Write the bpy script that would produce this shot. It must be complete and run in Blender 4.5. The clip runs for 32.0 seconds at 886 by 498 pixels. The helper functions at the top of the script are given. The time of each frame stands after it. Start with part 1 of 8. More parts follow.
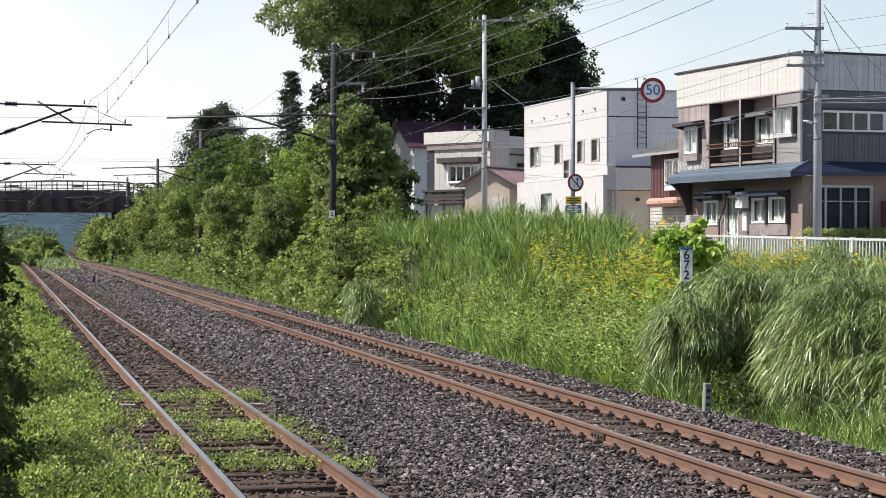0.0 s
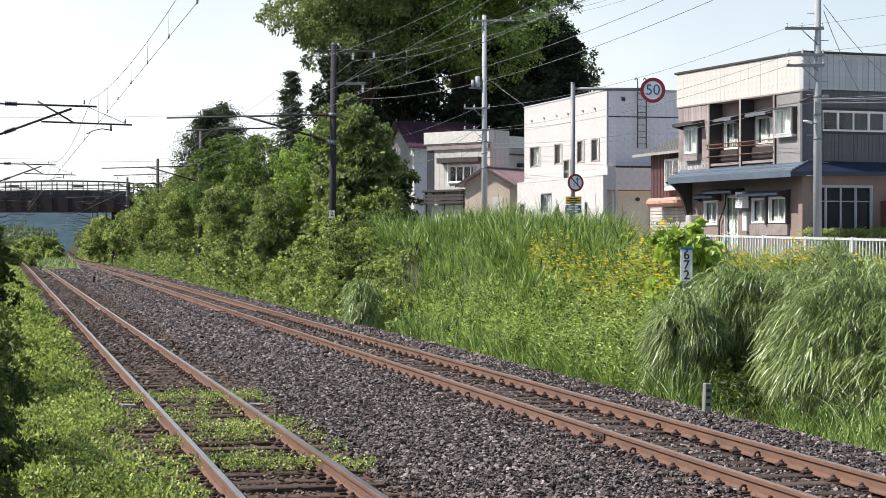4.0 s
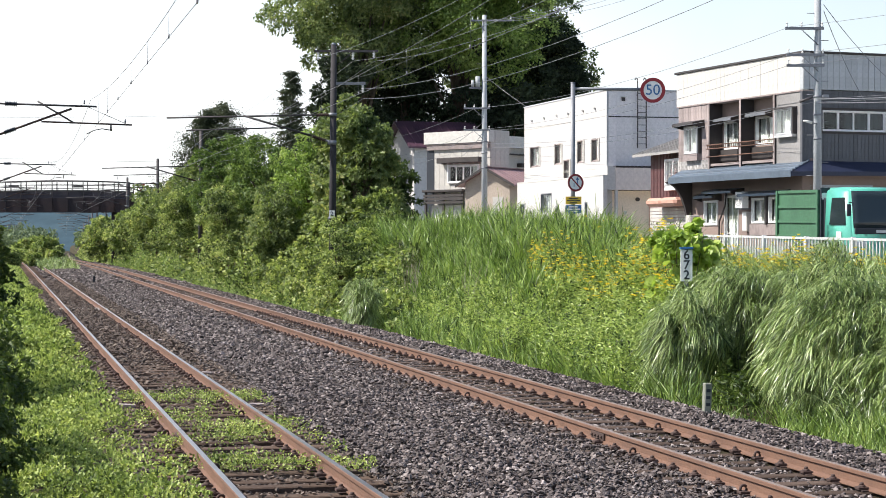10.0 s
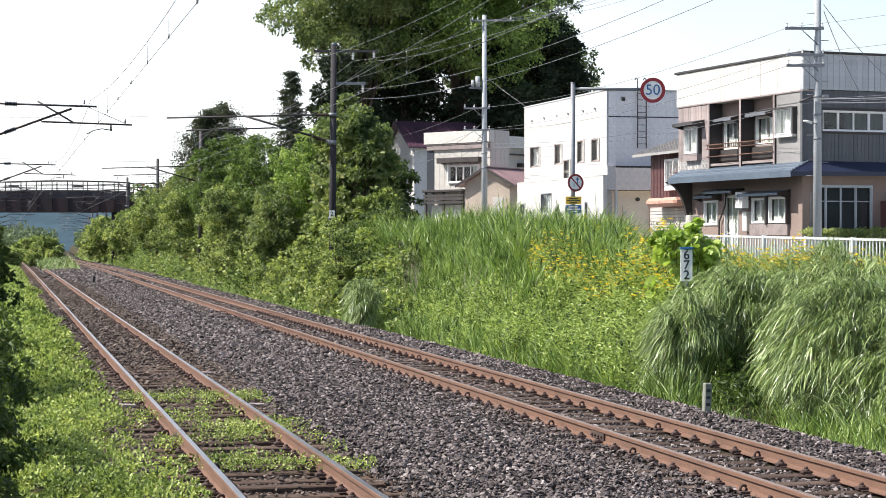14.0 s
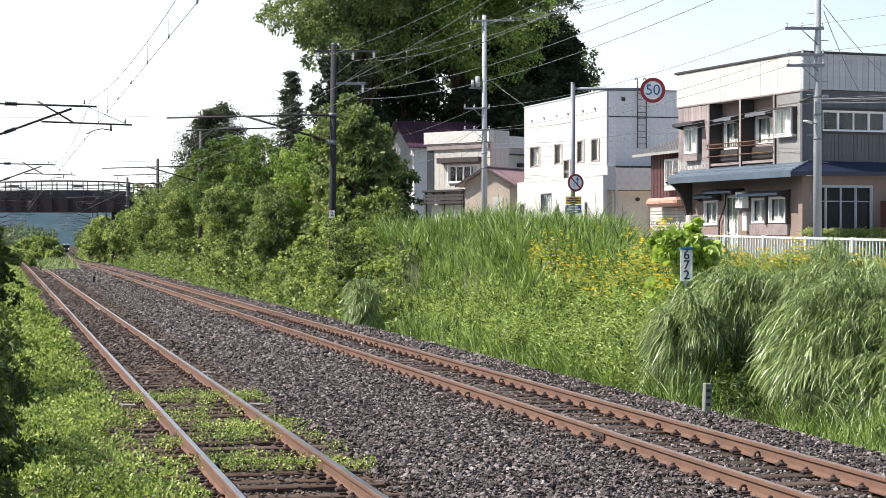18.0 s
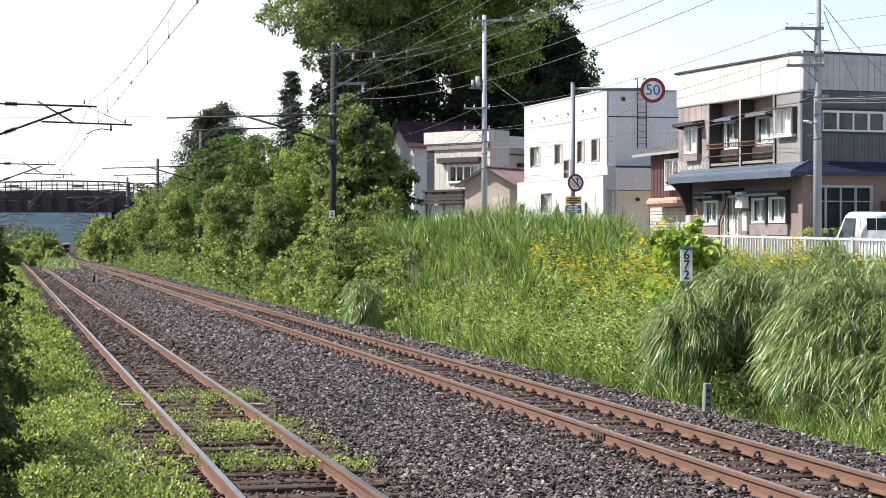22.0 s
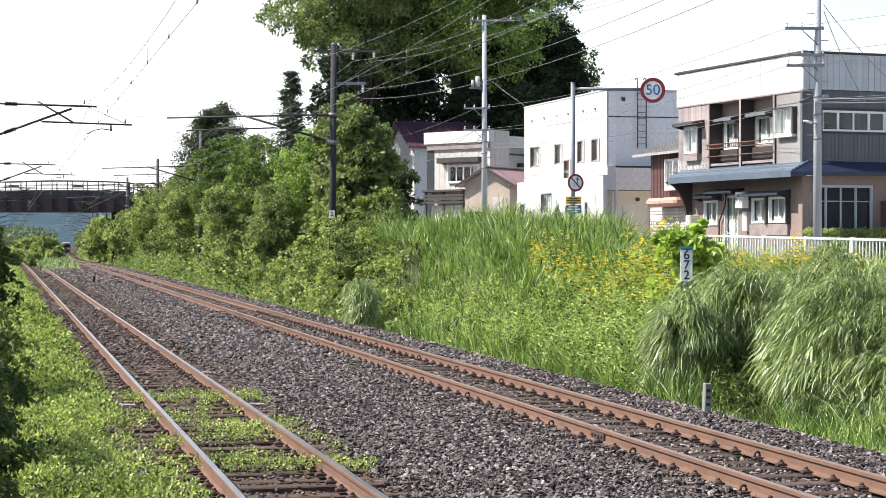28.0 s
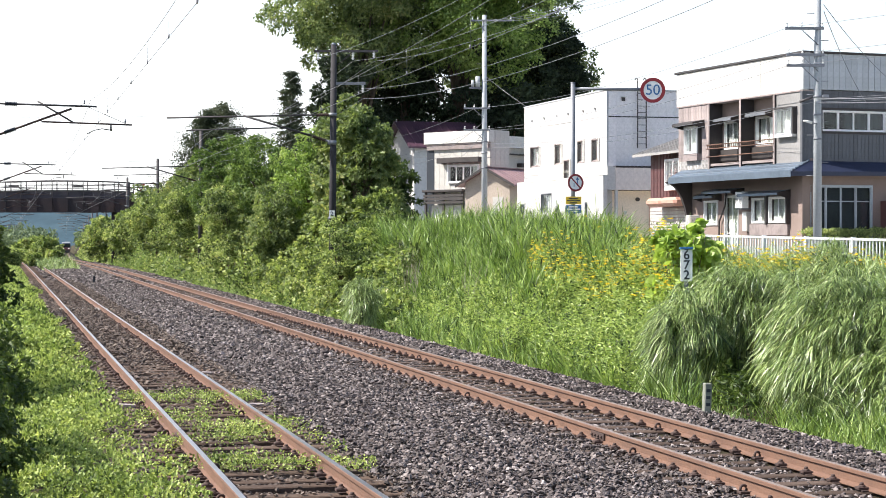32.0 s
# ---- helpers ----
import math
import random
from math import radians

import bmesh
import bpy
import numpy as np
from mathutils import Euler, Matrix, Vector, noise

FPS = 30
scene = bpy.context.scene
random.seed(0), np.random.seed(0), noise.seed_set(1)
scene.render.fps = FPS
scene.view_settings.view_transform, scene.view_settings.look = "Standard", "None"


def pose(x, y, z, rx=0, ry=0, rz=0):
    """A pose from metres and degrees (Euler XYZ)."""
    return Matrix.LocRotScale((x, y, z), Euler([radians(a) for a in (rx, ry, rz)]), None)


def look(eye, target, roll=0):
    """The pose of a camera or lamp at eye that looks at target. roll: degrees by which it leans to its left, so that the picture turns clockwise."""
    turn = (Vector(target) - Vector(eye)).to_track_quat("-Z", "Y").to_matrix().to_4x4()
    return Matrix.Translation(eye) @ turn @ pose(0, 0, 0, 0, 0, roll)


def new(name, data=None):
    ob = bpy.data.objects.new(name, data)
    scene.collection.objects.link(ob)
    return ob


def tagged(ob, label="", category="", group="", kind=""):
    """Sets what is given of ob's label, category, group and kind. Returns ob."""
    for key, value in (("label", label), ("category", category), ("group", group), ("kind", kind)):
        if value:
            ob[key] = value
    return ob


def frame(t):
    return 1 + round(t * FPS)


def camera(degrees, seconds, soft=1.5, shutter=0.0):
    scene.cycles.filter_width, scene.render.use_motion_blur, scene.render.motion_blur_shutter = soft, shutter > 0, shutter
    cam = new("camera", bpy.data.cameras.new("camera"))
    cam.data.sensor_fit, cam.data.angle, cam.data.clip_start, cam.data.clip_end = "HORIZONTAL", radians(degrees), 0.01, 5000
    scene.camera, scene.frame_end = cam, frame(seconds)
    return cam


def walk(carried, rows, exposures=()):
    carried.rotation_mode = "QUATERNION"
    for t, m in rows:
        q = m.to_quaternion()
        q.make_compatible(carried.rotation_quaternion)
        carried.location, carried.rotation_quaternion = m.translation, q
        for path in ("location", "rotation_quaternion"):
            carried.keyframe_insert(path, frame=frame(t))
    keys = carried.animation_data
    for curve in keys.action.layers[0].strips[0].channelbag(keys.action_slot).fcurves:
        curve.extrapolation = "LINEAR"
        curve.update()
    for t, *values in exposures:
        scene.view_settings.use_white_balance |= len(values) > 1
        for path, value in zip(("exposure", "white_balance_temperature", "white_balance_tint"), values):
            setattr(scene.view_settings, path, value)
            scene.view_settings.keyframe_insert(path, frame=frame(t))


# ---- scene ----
# One straight double-track line runs away from the camera; a road with houses runs beside it on a bank.
cam = camera(26.73, 32.0, soft=0.8)
walk(cam, [(0.0, pose(0, 0, 2.1, 89.705, 0, 0)), (32.0, pose(0, 0, 2.1, 89.705, 0, 0))], exposures=[(0.0, 0.37), (6.0, 0.5), (10.0, 0.64), (13.0, 0.72), (20.0, 0.6), (23.0, 0.65), (25.0, 0.73), (32.0, 0.95)])

# ---- light ----
SUN_AZ, SUN_EL = radians(-96), radians(46)          # azimuth from +Y towards +X, elevation
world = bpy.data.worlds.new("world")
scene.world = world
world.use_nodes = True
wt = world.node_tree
sky = wt.nodes.new("ShaderNodeTexSky")
sky.sky_type, sky.sun_disc = "NISHITA", False
sky.sun_elevation, sky.sun_rotation = SUN_EL, SUN_AZ
sky.air_density, sky.dust_density, sky.ozone_density = 1.0, 1.0, 1.5
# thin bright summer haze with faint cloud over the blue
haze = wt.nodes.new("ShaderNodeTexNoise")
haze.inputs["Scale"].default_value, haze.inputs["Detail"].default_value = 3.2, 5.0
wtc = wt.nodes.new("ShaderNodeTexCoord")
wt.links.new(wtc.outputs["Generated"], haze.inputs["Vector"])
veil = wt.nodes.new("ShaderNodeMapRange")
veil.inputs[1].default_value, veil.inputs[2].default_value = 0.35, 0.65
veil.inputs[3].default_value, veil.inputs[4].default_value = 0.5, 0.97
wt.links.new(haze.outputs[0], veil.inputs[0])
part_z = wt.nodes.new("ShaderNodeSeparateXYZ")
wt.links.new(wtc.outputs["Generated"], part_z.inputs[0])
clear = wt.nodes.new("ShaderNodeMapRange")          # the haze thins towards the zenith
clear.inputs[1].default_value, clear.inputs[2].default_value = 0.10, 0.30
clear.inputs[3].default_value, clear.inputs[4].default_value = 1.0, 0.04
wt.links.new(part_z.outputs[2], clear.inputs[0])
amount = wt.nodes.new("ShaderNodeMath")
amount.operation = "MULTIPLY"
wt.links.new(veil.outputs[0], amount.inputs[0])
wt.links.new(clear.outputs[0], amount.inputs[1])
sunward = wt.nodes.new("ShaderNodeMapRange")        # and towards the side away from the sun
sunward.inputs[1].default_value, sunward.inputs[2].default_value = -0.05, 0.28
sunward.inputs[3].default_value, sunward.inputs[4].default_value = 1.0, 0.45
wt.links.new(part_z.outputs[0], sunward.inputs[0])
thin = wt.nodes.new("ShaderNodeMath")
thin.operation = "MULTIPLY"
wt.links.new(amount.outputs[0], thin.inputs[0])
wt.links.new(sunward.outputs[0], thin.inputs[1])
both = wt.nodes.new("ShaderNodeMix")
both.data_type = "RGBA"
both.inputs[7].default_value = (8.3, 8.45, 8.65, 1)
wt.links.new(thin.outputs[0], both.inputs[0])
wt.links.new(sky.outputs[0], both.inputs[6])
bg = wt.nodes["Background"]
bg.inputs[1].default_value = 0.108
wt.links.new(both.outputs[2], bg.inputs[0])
sun_data = bpy.data.lights.new("sun", "SUN")
sun_data.energy, sun_data.angle, sun_data.color = 5.0, radians(0.6), (1.0, 0.95, 0.87)
sun = new("sun", sun_data)
sun_way = Vector((math.sin(SUN_AZ) * math.cos(SUN_EL), math.cos(SUN_AZ) * math.cos(SUN_EL), math.sin(SUN_EL)))
sun.matrix_world = look(sun_way * 200, (0, 0, 0))

rng = np.random.default_rng(5)


# ---- materials ----
def shader(name):
    m = bpy.data.materials.new(name)
    m.use_nodes = True
    return m, m.node_tree, m.node_tree.nodes["Principled BSDF"]


def node(nt, kind, **inputs):
    n = nt.nodes.new(kind)
    for k, v in inputs.items():
        n.inputs[k.replace("_", " ")].default_value = v
    return n


def ramp(nt, source, stops):
    r = nt.nodes.new("ShaderNodeValToRGB")
    els = r.color_ramp.elements
    while len(els) < len(stops):
        els.new(0.5)
    for e, (p, c) in zip(els, stops):
        e.position, e.color = p, (*c, 1)
    nt.links.new(source, r.inputs[0])
    return r.outputs[0]


def blend(nt, mode, fac, a, b):
    n = nt.nodes.new("ShaderNodeMix")
    n.data_type, n.blend_type = "RGBA", mode
    for sock, v in ((n.inputs[0], fac), (n.inputs[6], a), (n.inputs[7], b)):
        if isinstance(v, (float, int)):
            sock.default_value = v
        elif isinstance(v, tuple):
            sock.default_value = (*v, 1)
        else:
            nt.links.new(v, sock)
    return n.outputs[2]


def surface(name, colour, dark=None, rough=0.7, metal=0.0, grain=8.0, stain=0.7, bump=0.15, vary=0.0, spec=0.5, amount=0.6, coat=0.0):
    """Painted, mineral or metal surface: two scales of variation, fine relief; vary: difference from piece to piece."""
    m, nt, p = shader(name)
    dark = dark or tuple(c * 0.6 for c in colour)
    tc = nt.nodes.new("ShaderNodeTexCoord")
    fine = node(nt, "ShaderNodeTexNoise", Scale=grain, Detail=6.0, Roughness=0.65)
    wide = node(nt, "ShaderNodeTexNoise", Scale=stain, Detail=4.0, Roughness=0.6)
    for n in (fine, wide):
        nt.links.new(tc.outputs["Object"], n.inputs["Vector"])
    c = blend(nt, "MIX", ramp(nt, wide.outputs[0], [(0.42, (0, 0, 0)), (0.72, (amount,) * 3)]), colour, dark)
    c = blend(nt, "MULTIPLY", 0.35, c, ramp(nt, fine.outputs[0], [(0.3, (0.55,) * 3), (0.7, (1.25,) * 3)]))
    if vary:
        oi = nt.nodes.new("ShaderNodeObjectInfo")
        c = blend(nt, "MULTIPLY", 1.0, c, ramp(nt, oi.outputs["Random"], [(0, (1 - vary,) * 3), (1, (1 + vary,) * 3)]))
    nt.links.new(c, p.inputs["Base Color"])
    p.inputs["Roughness"].default_value, p.inputs["Metallic"].default_value = rough, metal
    p.inputs["Specular IOR Level"].default_value = spec
    p.inputs["Coat Weight"].default_value = coat
    if bump:
        b = node(nt, "ShaderNodeBump", Strength=bump, Distance=0.02)
        nt.links.new(fine.outputs[0], b.inputs["Height"])
        nt.links.new(b.outputs[0], p.inputs["Normal"])
    return m


def foliage(name, stops, patch=0.35, shine=0.4, rough=0.5, shift=0.5, spec=0.35):
    """Leaves: colour by leaf and by patch, light shining through."""
    m, nt, p = shader(name)
    geo = nt.nodes.new("ShaderNodeNewGeometry")
    wide = node(nt, "ShaderNodeTexNoise", Scale=patch, Detail=3.0)
    nt.links.new(geo.outputs["Position"], wide.inputs["Vector"])
    s = nt.nodes.new("ShaderNodeMix")
    s.inputs[0].default_value = shift
    nt.links.new(geo.outputs["Random Per Island"], s.inputs[2])
    nt.links.new(ramp(nt, wide.outputs[0], [(0.3, (0, 0, 0)), (0.7, (1, 1, 1))]), s.inputs[3])
    c = ramp(nt, s.outputs[0], stops)
    nt.links.new(c, p.inputs["Base Color"])
    p.inputs["Roughness"].default_value = rough
    p.inputs["Specular IOR Level"].default_value = spec
    tr = nt.nodes.new("ShaderNodeBsdfTranslucent")
    nt.links.new(blend(nt, "MULTIPLY", 1.0, c, (1.18, 1.2, 0.66)), tr.inputs[0])
    mix = nt.nodes.new("ShaderNodeMixShader")
    mix.inputs[0].default_value = shine
    nt.links.new(p.outputs[0], mix.inputs[1])
    nt.links.new(tr.outputs[0], mix.inputs[2])
    nt.links.new(mix.outputs[0], nt.nodes["Material Output"].inputs[0])
    return m


def glass(name, tint=(0.75, 0.82, 0.85)):
    m, nt, p = shader(name)
    p.inputs["Base Color"].default_value = (*tint, 1)
    p.inputs["Transmission Weight"].default_value = 1.0
    p.inputs["Roughness"].default_value, p.inputs["IOR"].default_value = 0.02, 1.4
    return m


def plain(name, colour, rough=0.5, metal=0.0, glow=0.0, spec=0.5):
    m, nt, p = shader(name)
    p.inputs["Specular IOR Level"].default_value = spec
    p.inputs["Base Color"].default_value = (*colour, 1)
    p.inputs["Roughness"].default_value, p.inputs["Metallic"].default_value = rough, metal
    if glow:
        p.inputs["Emission Color"].default_value, p.inputs["Emission Strength"].default_value = (*colour, 1), glow
    return m


def stone_mat(name, stops):
    m, nt, p = shader(name)
    geo = nt.nodes.new("ShaderNodeNewGeometry")
    wide = node(nt, "ShaderNodeTexNoise", Scale=0.5, Detail=3.0)
    fine = node(nt, "ShaderNodeTexNoise", Scale=60.0, Detail=4.0)
    for n in (wide, fine):
        nt.links.new(geo.outputs["Position"], n.inputs["Vector"])
    c = ramp(nt, geo.outputs["Random Per Island"], stops)
    c = blend(nt, "MULTIPLY", 0.5, c, ramp(nt, wide.outputs[0], [(0.3, (0.7, 0.66, 0.6)), (0.7, (1.2, 1.2, 1.2))]))
    c = blend(nt, "MULTIPLY", 0.4, c, ramp(nt, fine.outputs[0], [(0.3, (0.6,) * 3), (0.7, (1.3,) * 3)]))
    nt.links.new(c, p.inputs["Base Color"])
    p.inputs["Roughness"].default_value = 0.65
    p.inputs["Specular IOR Level"].default_value = 0.35
    return m


M = {}
M["soil"] = surface("soil", (0.06, 0.05, 0.032), (0.035, 0.035, 0.016), 0.95, grain=14, stain=0.4, bump=0.5, spec=0.1)
# far darker than the stones on it: paints the shade in their gaps
M["ballast_bed"] = surface("ballast_bed", (0.034, 0.028, 0.025), (0.02, 0.017, 0.015), 0.95, grain=26, stain=0.5, bump=1.0, spec=0.1)
M["stone"] = stone_mat("stone", [(0.0, (0.022, 0.017, 0.016)), (0.5, (0.10, 0.079, 0.075)), (0.85, (0.195, 0.16, 0.152)), (1.0, (0.34, 0.295, 0.285))])
M["stone_rusty"] = stone_mat("stone_rusty", [(0.0, (0.05, 0.036, 0.03)), (0.6, (0.12, 0.088, 0.07)), (1.0, (0.2, 0.155, 0.13))])
M["asphalt"] = surface("asphalt", (0.15, 0.148, 0.145), (0.10, 0.10, 0.098), 0.9, grain=40, bump=0.3, spec=0.1)
M["rust"] = surface("rust", (0.165, 0.088, 0.058), (0.09, 0.05, 0.037), 0.8, grain=30, stain=2.0, bump=0.3)
M["rust_dark"] = surface("rust_dark", (0.07, 0.041, 0.034), (0.035, 0.024, 0.022), 0.8, grain=20, stain=1.0)
M["rail_head"] = surface("rail_head", (0.37, 0.27, 0.215), (0.26, 0.175, 0.135), 0.42, metal=0.5, grain=12, stain=1.5, bump=0.05)
M["rail_shiny"] = surface("rail_shiny", (0.50, 0.455, 0.44), (0.34, 0.27, 0.235), 0.3, metal=0.85, grain=12, stain=1.0, bump=0.03)
M["sleeper"] = surface("sleeper", (0.115, 0.08, 0.062), (0.06, 0.042, 0.035), 0.9, grain=18, stain=2, bump=0.6, vary=0.25, spec=0.1)
M["sleeper_grey"] = surface("sleeper_grey", (0.105, 0.075, 0.06), (0.06, 0.04, 0.033), 0.9, grain=18, stain=2, bump=0.5, vary=0.25, spec=0.1)
M["concrete"] = surface("concrete", (0.33, 0.33, 0.31), (0.2, 0.2, 0.185), 0.85, grain=14, stain=1.2)
M["mossy_concrete"] = surface("mossy_concrete", (0.23, 0.235, 0.20), (0.10, 0.12, 0.07), 0.9, grain=20, stain=6)
M["pole_concrete"] = surface("pole_concrete", (0.40, 0.42, 0.44), (0.30, 0.315, 0.33), 0.8, grain=20, stain=1.0, bump=0.1)
M["mast_wood"] = surface("mast_wood", (0.03, 0.028, 0.032), (0.02, 0.019, 0.022), 0.85, grain=16, stain=1.5)
M["steel_grey"] = surface("steel_grey", (0.21, 0.22, 0.245), (0.13, 0.135, 0.145), 0.55, metal=0.4, grain=20, stain=2)
M["steel_dark"] = surface("steel_dark", (0.075, 0.068, 0.07), (0.04, 0.036, 0.036), 0.65, metal=0.3, grain=20, stain=2)
M["wire"] = plain("wire", (0.20, 0.20, 0.22), 0.5, 0.4)
M["wire_pale"] = plain("wire_pale", (0.20, 0.205, 0.22), 0.5, 0.3)
M["porcelain"] = plain("porcelain", (0.62, 0.62, 0.60), 0.25)
M["white_wall"] = surface("white_wall", (0.55, 0.53, 0.52), (0.47, 0.445, 0.435), 0.75, grain=9, stain=0.35, bump=0.05, amount=0.4)
M["white_siding"] = surface("white_siding", (0.56, 0.54, 0.505), (0.48, 0.46, 0.43), 0.6, grain=6, stain=0.25, bump=0.03, vary=0.02, amount=0.3)
M["grey_siding"] = surface("grey_siding", (0.46, 0.475, 0.495), (0.38, 0.39, 0.405), 0.6, grain=7, stain=0.6, bump=0.05, vary=0.06)
M["slate_siding"] = surface("slate_siding", (0.11, 0.114, 0.126), (0.08, 0.083, 0.094), 0.7, grain=8, stain=0.6, bump=0.1, vary=0.1)
M["pale_siding"] = surface("pale_siding", (0.50, 0.475, 0.44), (0.40, 0.375, 0.345), 0.7, grain=7, stain=0.7, vary=0.06)
M["tan_wall"] = surface("tan_wall", (0.255, 0.19, 0.165), (0.175, 0.13, 0.113), 0.85, grain=30, stain=0.7, bump=0.25)
# the tan render again for the end wall, shade worked into its colour
M["tan_wall_shade"] = surface("tan_wall_shade", (0.27, 0.20, 0.175), (0.19, 0.14, 0.12), 0.85, grain=30, stain=0.7, bump=0.25)
M["blue_alu"] = surface("blue_alu", (0.40, 0.43, 0.48), (0.32, 0.34, 0.38), 0.4, metal=0.3, grain=20, stain=2, bump=0.02)
M["old_board"] = surface("old_board", (0.35, 0.29, 0.28), (0.19, 0.155, 0.15), 0.85, grain=10, stain=2.4, vary=0.22, amount=0.8)
M["worn_board"] = surface("worn_board", (0.46, 0.44, 0.43), (0.10, 0.09, 0.085), 0.95, grain=9, stain=5.0, bump=0.5, vary=0.25, amount=1.0)
M["dark_wood"] = surface("dark_wood", (0.05, 0.042, 0.04), (0.03, 0.026, 0.026), 0.7, grain=12, stain=1.5)
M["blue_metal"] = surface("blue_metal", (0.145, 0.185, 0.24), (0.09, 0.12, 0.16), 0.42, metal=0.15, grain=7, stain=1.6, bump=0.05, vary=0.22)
# the blue roof's tone darkened to navy for its shaded end and sheet gaps
M["blue_metal_shade"] = surface("blue_metal_shade", (0.018, 0.024, 0.055), (0.012, 0.015, 0.035), 0.5, grain=7, stain=1.0, bump=0.05)
M["maroon_metal"] = surface("maroon_metal", (0.13, 0.058, 0.058), (0.08, 0.037, 0.038), 0.6, grain=6, stain=0.8, bump=0.06, vary=0.1)
M["purple_roof"] = surface("purple_roof", (0.085, 0.038, 0.062), (0.06, 0.028, 0.045), 0.55, grain=6, stain=0.6, bump=0.06, vary=0.12)
M["pink_roof"] = surface("pink_roof", (0.36, 0.23, 0.23), (0.26, 0.165, 0.165), 0.6, grain=6, stain=0.8, bump=0.06, vary=0.1)
M["salmon"] = surface("salmon", (0.52, 0.29, 0.22), (0.42, 0.22, 0.17), 0.6, grain=8, stain=1.0, vary=0.08)
M["cream_wall"] = surface("cream_wall", (0.85, 0.73, 0.60), (0.77, 0.64, 0.51), 0.85, grain=14, stain=0.6)
M["plaster"] = surface("plaster", (0.47, 0.39, 0.325), (0.33, 0.275, 0.23), 0.9, grain=10, stain=0.8)
M["slate_roof"] = surface("slate_roof", (0.33, 0.315, 0.305), (0.22, 0.21, 0.20), 0.8, grain=10, stain=1.0, vary=0.15)
M["ash_tile"] = surface("ash_tile", (0.27, 0.26, 0.255), (0.19, 0.18, 0.178), 0.75, grain=12, stain=0.9, vary=0.06)
# near-black: indoor gloom put into the colour of floors and inner walls
M["room_shade"] = plain("room_shade", (0.02, 0.02, 0.023), 0.9)
M["lilac_siding"] = surface("lilac_siding", (0.80, 0.765, 0.765), (0.73, 0.695, 0.695), 0.6, grain=6, stain=0.25, bump=0.03, vary=0.025, amount=0.3)
M["beige_siding"] = surface("beige_siding", (0.77, 0.68, 0.635), (0.70, 0.61, 0.565), 0.6, grain=6, stain=0.4, bump=0.03, vary=0.03, amount=0.3)
M["alu"] = surface("alu", (0.62, 0.62, 0.62), (0.52, 0.52, 0.52), 0.4, metal=0.3, grain=20, stain=2, bump=0.02)
M["white_paint"] = surface("white_paint", (0.78, 0.78, 0.78), (0.66, 0.65, 0.62), 0.5, grain=15, stain=1.5, bump=0.03, vary=0.04)
M["curtain"] = surface("curtain", (0.66, 0.63, 0.57), (0.48, 0.455, 0.41), 0.9, grain=6, stain=3)
M["dark_curtain"] = surface("dark_curtain", (0.06, 0.062, 0.072), (0.03, 0.03, 0.036), 0.9, grain=6, stain=3)
M["glass"] = glass("glass")
M["bridge_panel"] = surface("bridge_panel", (0.05, 0.042, 0.055), (0.028, 0.022, 0.03), 0.6, grain=6, stain=0.8)
M["brown_steel"] = surface("brown_steel", (0.018, 0.012, 0.016), (0.05, 0.021, 0.019), 0.7, grain=5, stain=0.6, bump=0.1)
# blue-green of the far hills has the haze mixed into the colour
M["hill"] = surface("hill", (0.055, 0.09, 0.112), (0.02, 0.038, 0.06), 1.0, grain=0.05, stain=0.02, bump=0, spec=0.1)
M["wood_slope"] = surface("wood_slope", (0.035, 0.045, 0.035), (0.022, 0.03, 0.024), 1.0, grain=0.2, stain=0.02, bump=0, spec=0.1)
M["train_red"] = plain("train_red", (0.13, 0.045, 0.05), 0.5)
M["sign_red"] = plain("sign_red", (0.22, 0.012, 0.02), 0.5)
M["sign_blue"] = plain("sign_blue", (0.02, 0.11, 0.28), 0.5)
M["sign_white"] = plain("sign_white", (0.75, 0.75, 0.75), 0.45)
M["sign_yellow"] = plain("sign_yellow", (0.62, 0.42, 0.03), 0.45)
M["ink"] = plain("ink", (0.02, 0.025, 0.035), 0.6)
M["bark"] = surface("bark", (0.11, 0.085, 0.06), (0.06, 0.048, 0.035), 0.95, grain=8, stain=1.5, bump=0.8)
M["fence_paint"] = surface("fence_paint", (0.56, 0.57, 0.58), (0.45, 0.45, 0.44), 0.55, grain=15, stain=1.5, bump=0.03, vary=0.06)
M["train_steel"] = surface("train_steel", (0.30, 0.31, 0.33), (0.22, 0.22, 0.24), 0.5, grain=8, stain=0.5, bump=0.0)
M["tyre"] = plain("tyre", (0.025, 0.025, 0.027), 0.85)
M["truck_cab"] = surface("truck_cab", (0.10, 0.44, 0.34), (0.085, 0.38, 0.29), 0.3, grain=20, stain=1, bump=0.0, coat=0.6)
M["truck_body"] = surface("truck_body", (0.055, 0.145, 0.08), (0.04, 0.09, 0.055), 0.6, grain=10, stain=1.2, bump=0.1)
M["paint_blue"] = surface("paint_blue", (0.115, 0.155, 0.27), (0.10, 0.14, 0.25), 0.28, metal=0.3, grain=30, stain=1, bump=0.0, coat=0.8)
M["paint_white"] = surface("paint_white", (0.74, 0.75, 0.76), (0.68, 0.69, 0.70), 0.35, grain=30, stain=1, bump=0.0, coat=0.6)
M["paint_black"] = surface("paint_black", (0.012, 0.013, 0.017), (0.01, 0.011, 0.014), 0.25, grain=30, stain=1, bump=0.0, coat=0.8)
M["car_glass"] = plain("car_glass", (0.02, 0.03, 0.034), 0.05, spec=0.6)
M["headlamp"] = plain("headlamp", (1.0, 0.85, 0.75), 0.3, glow=6.0)
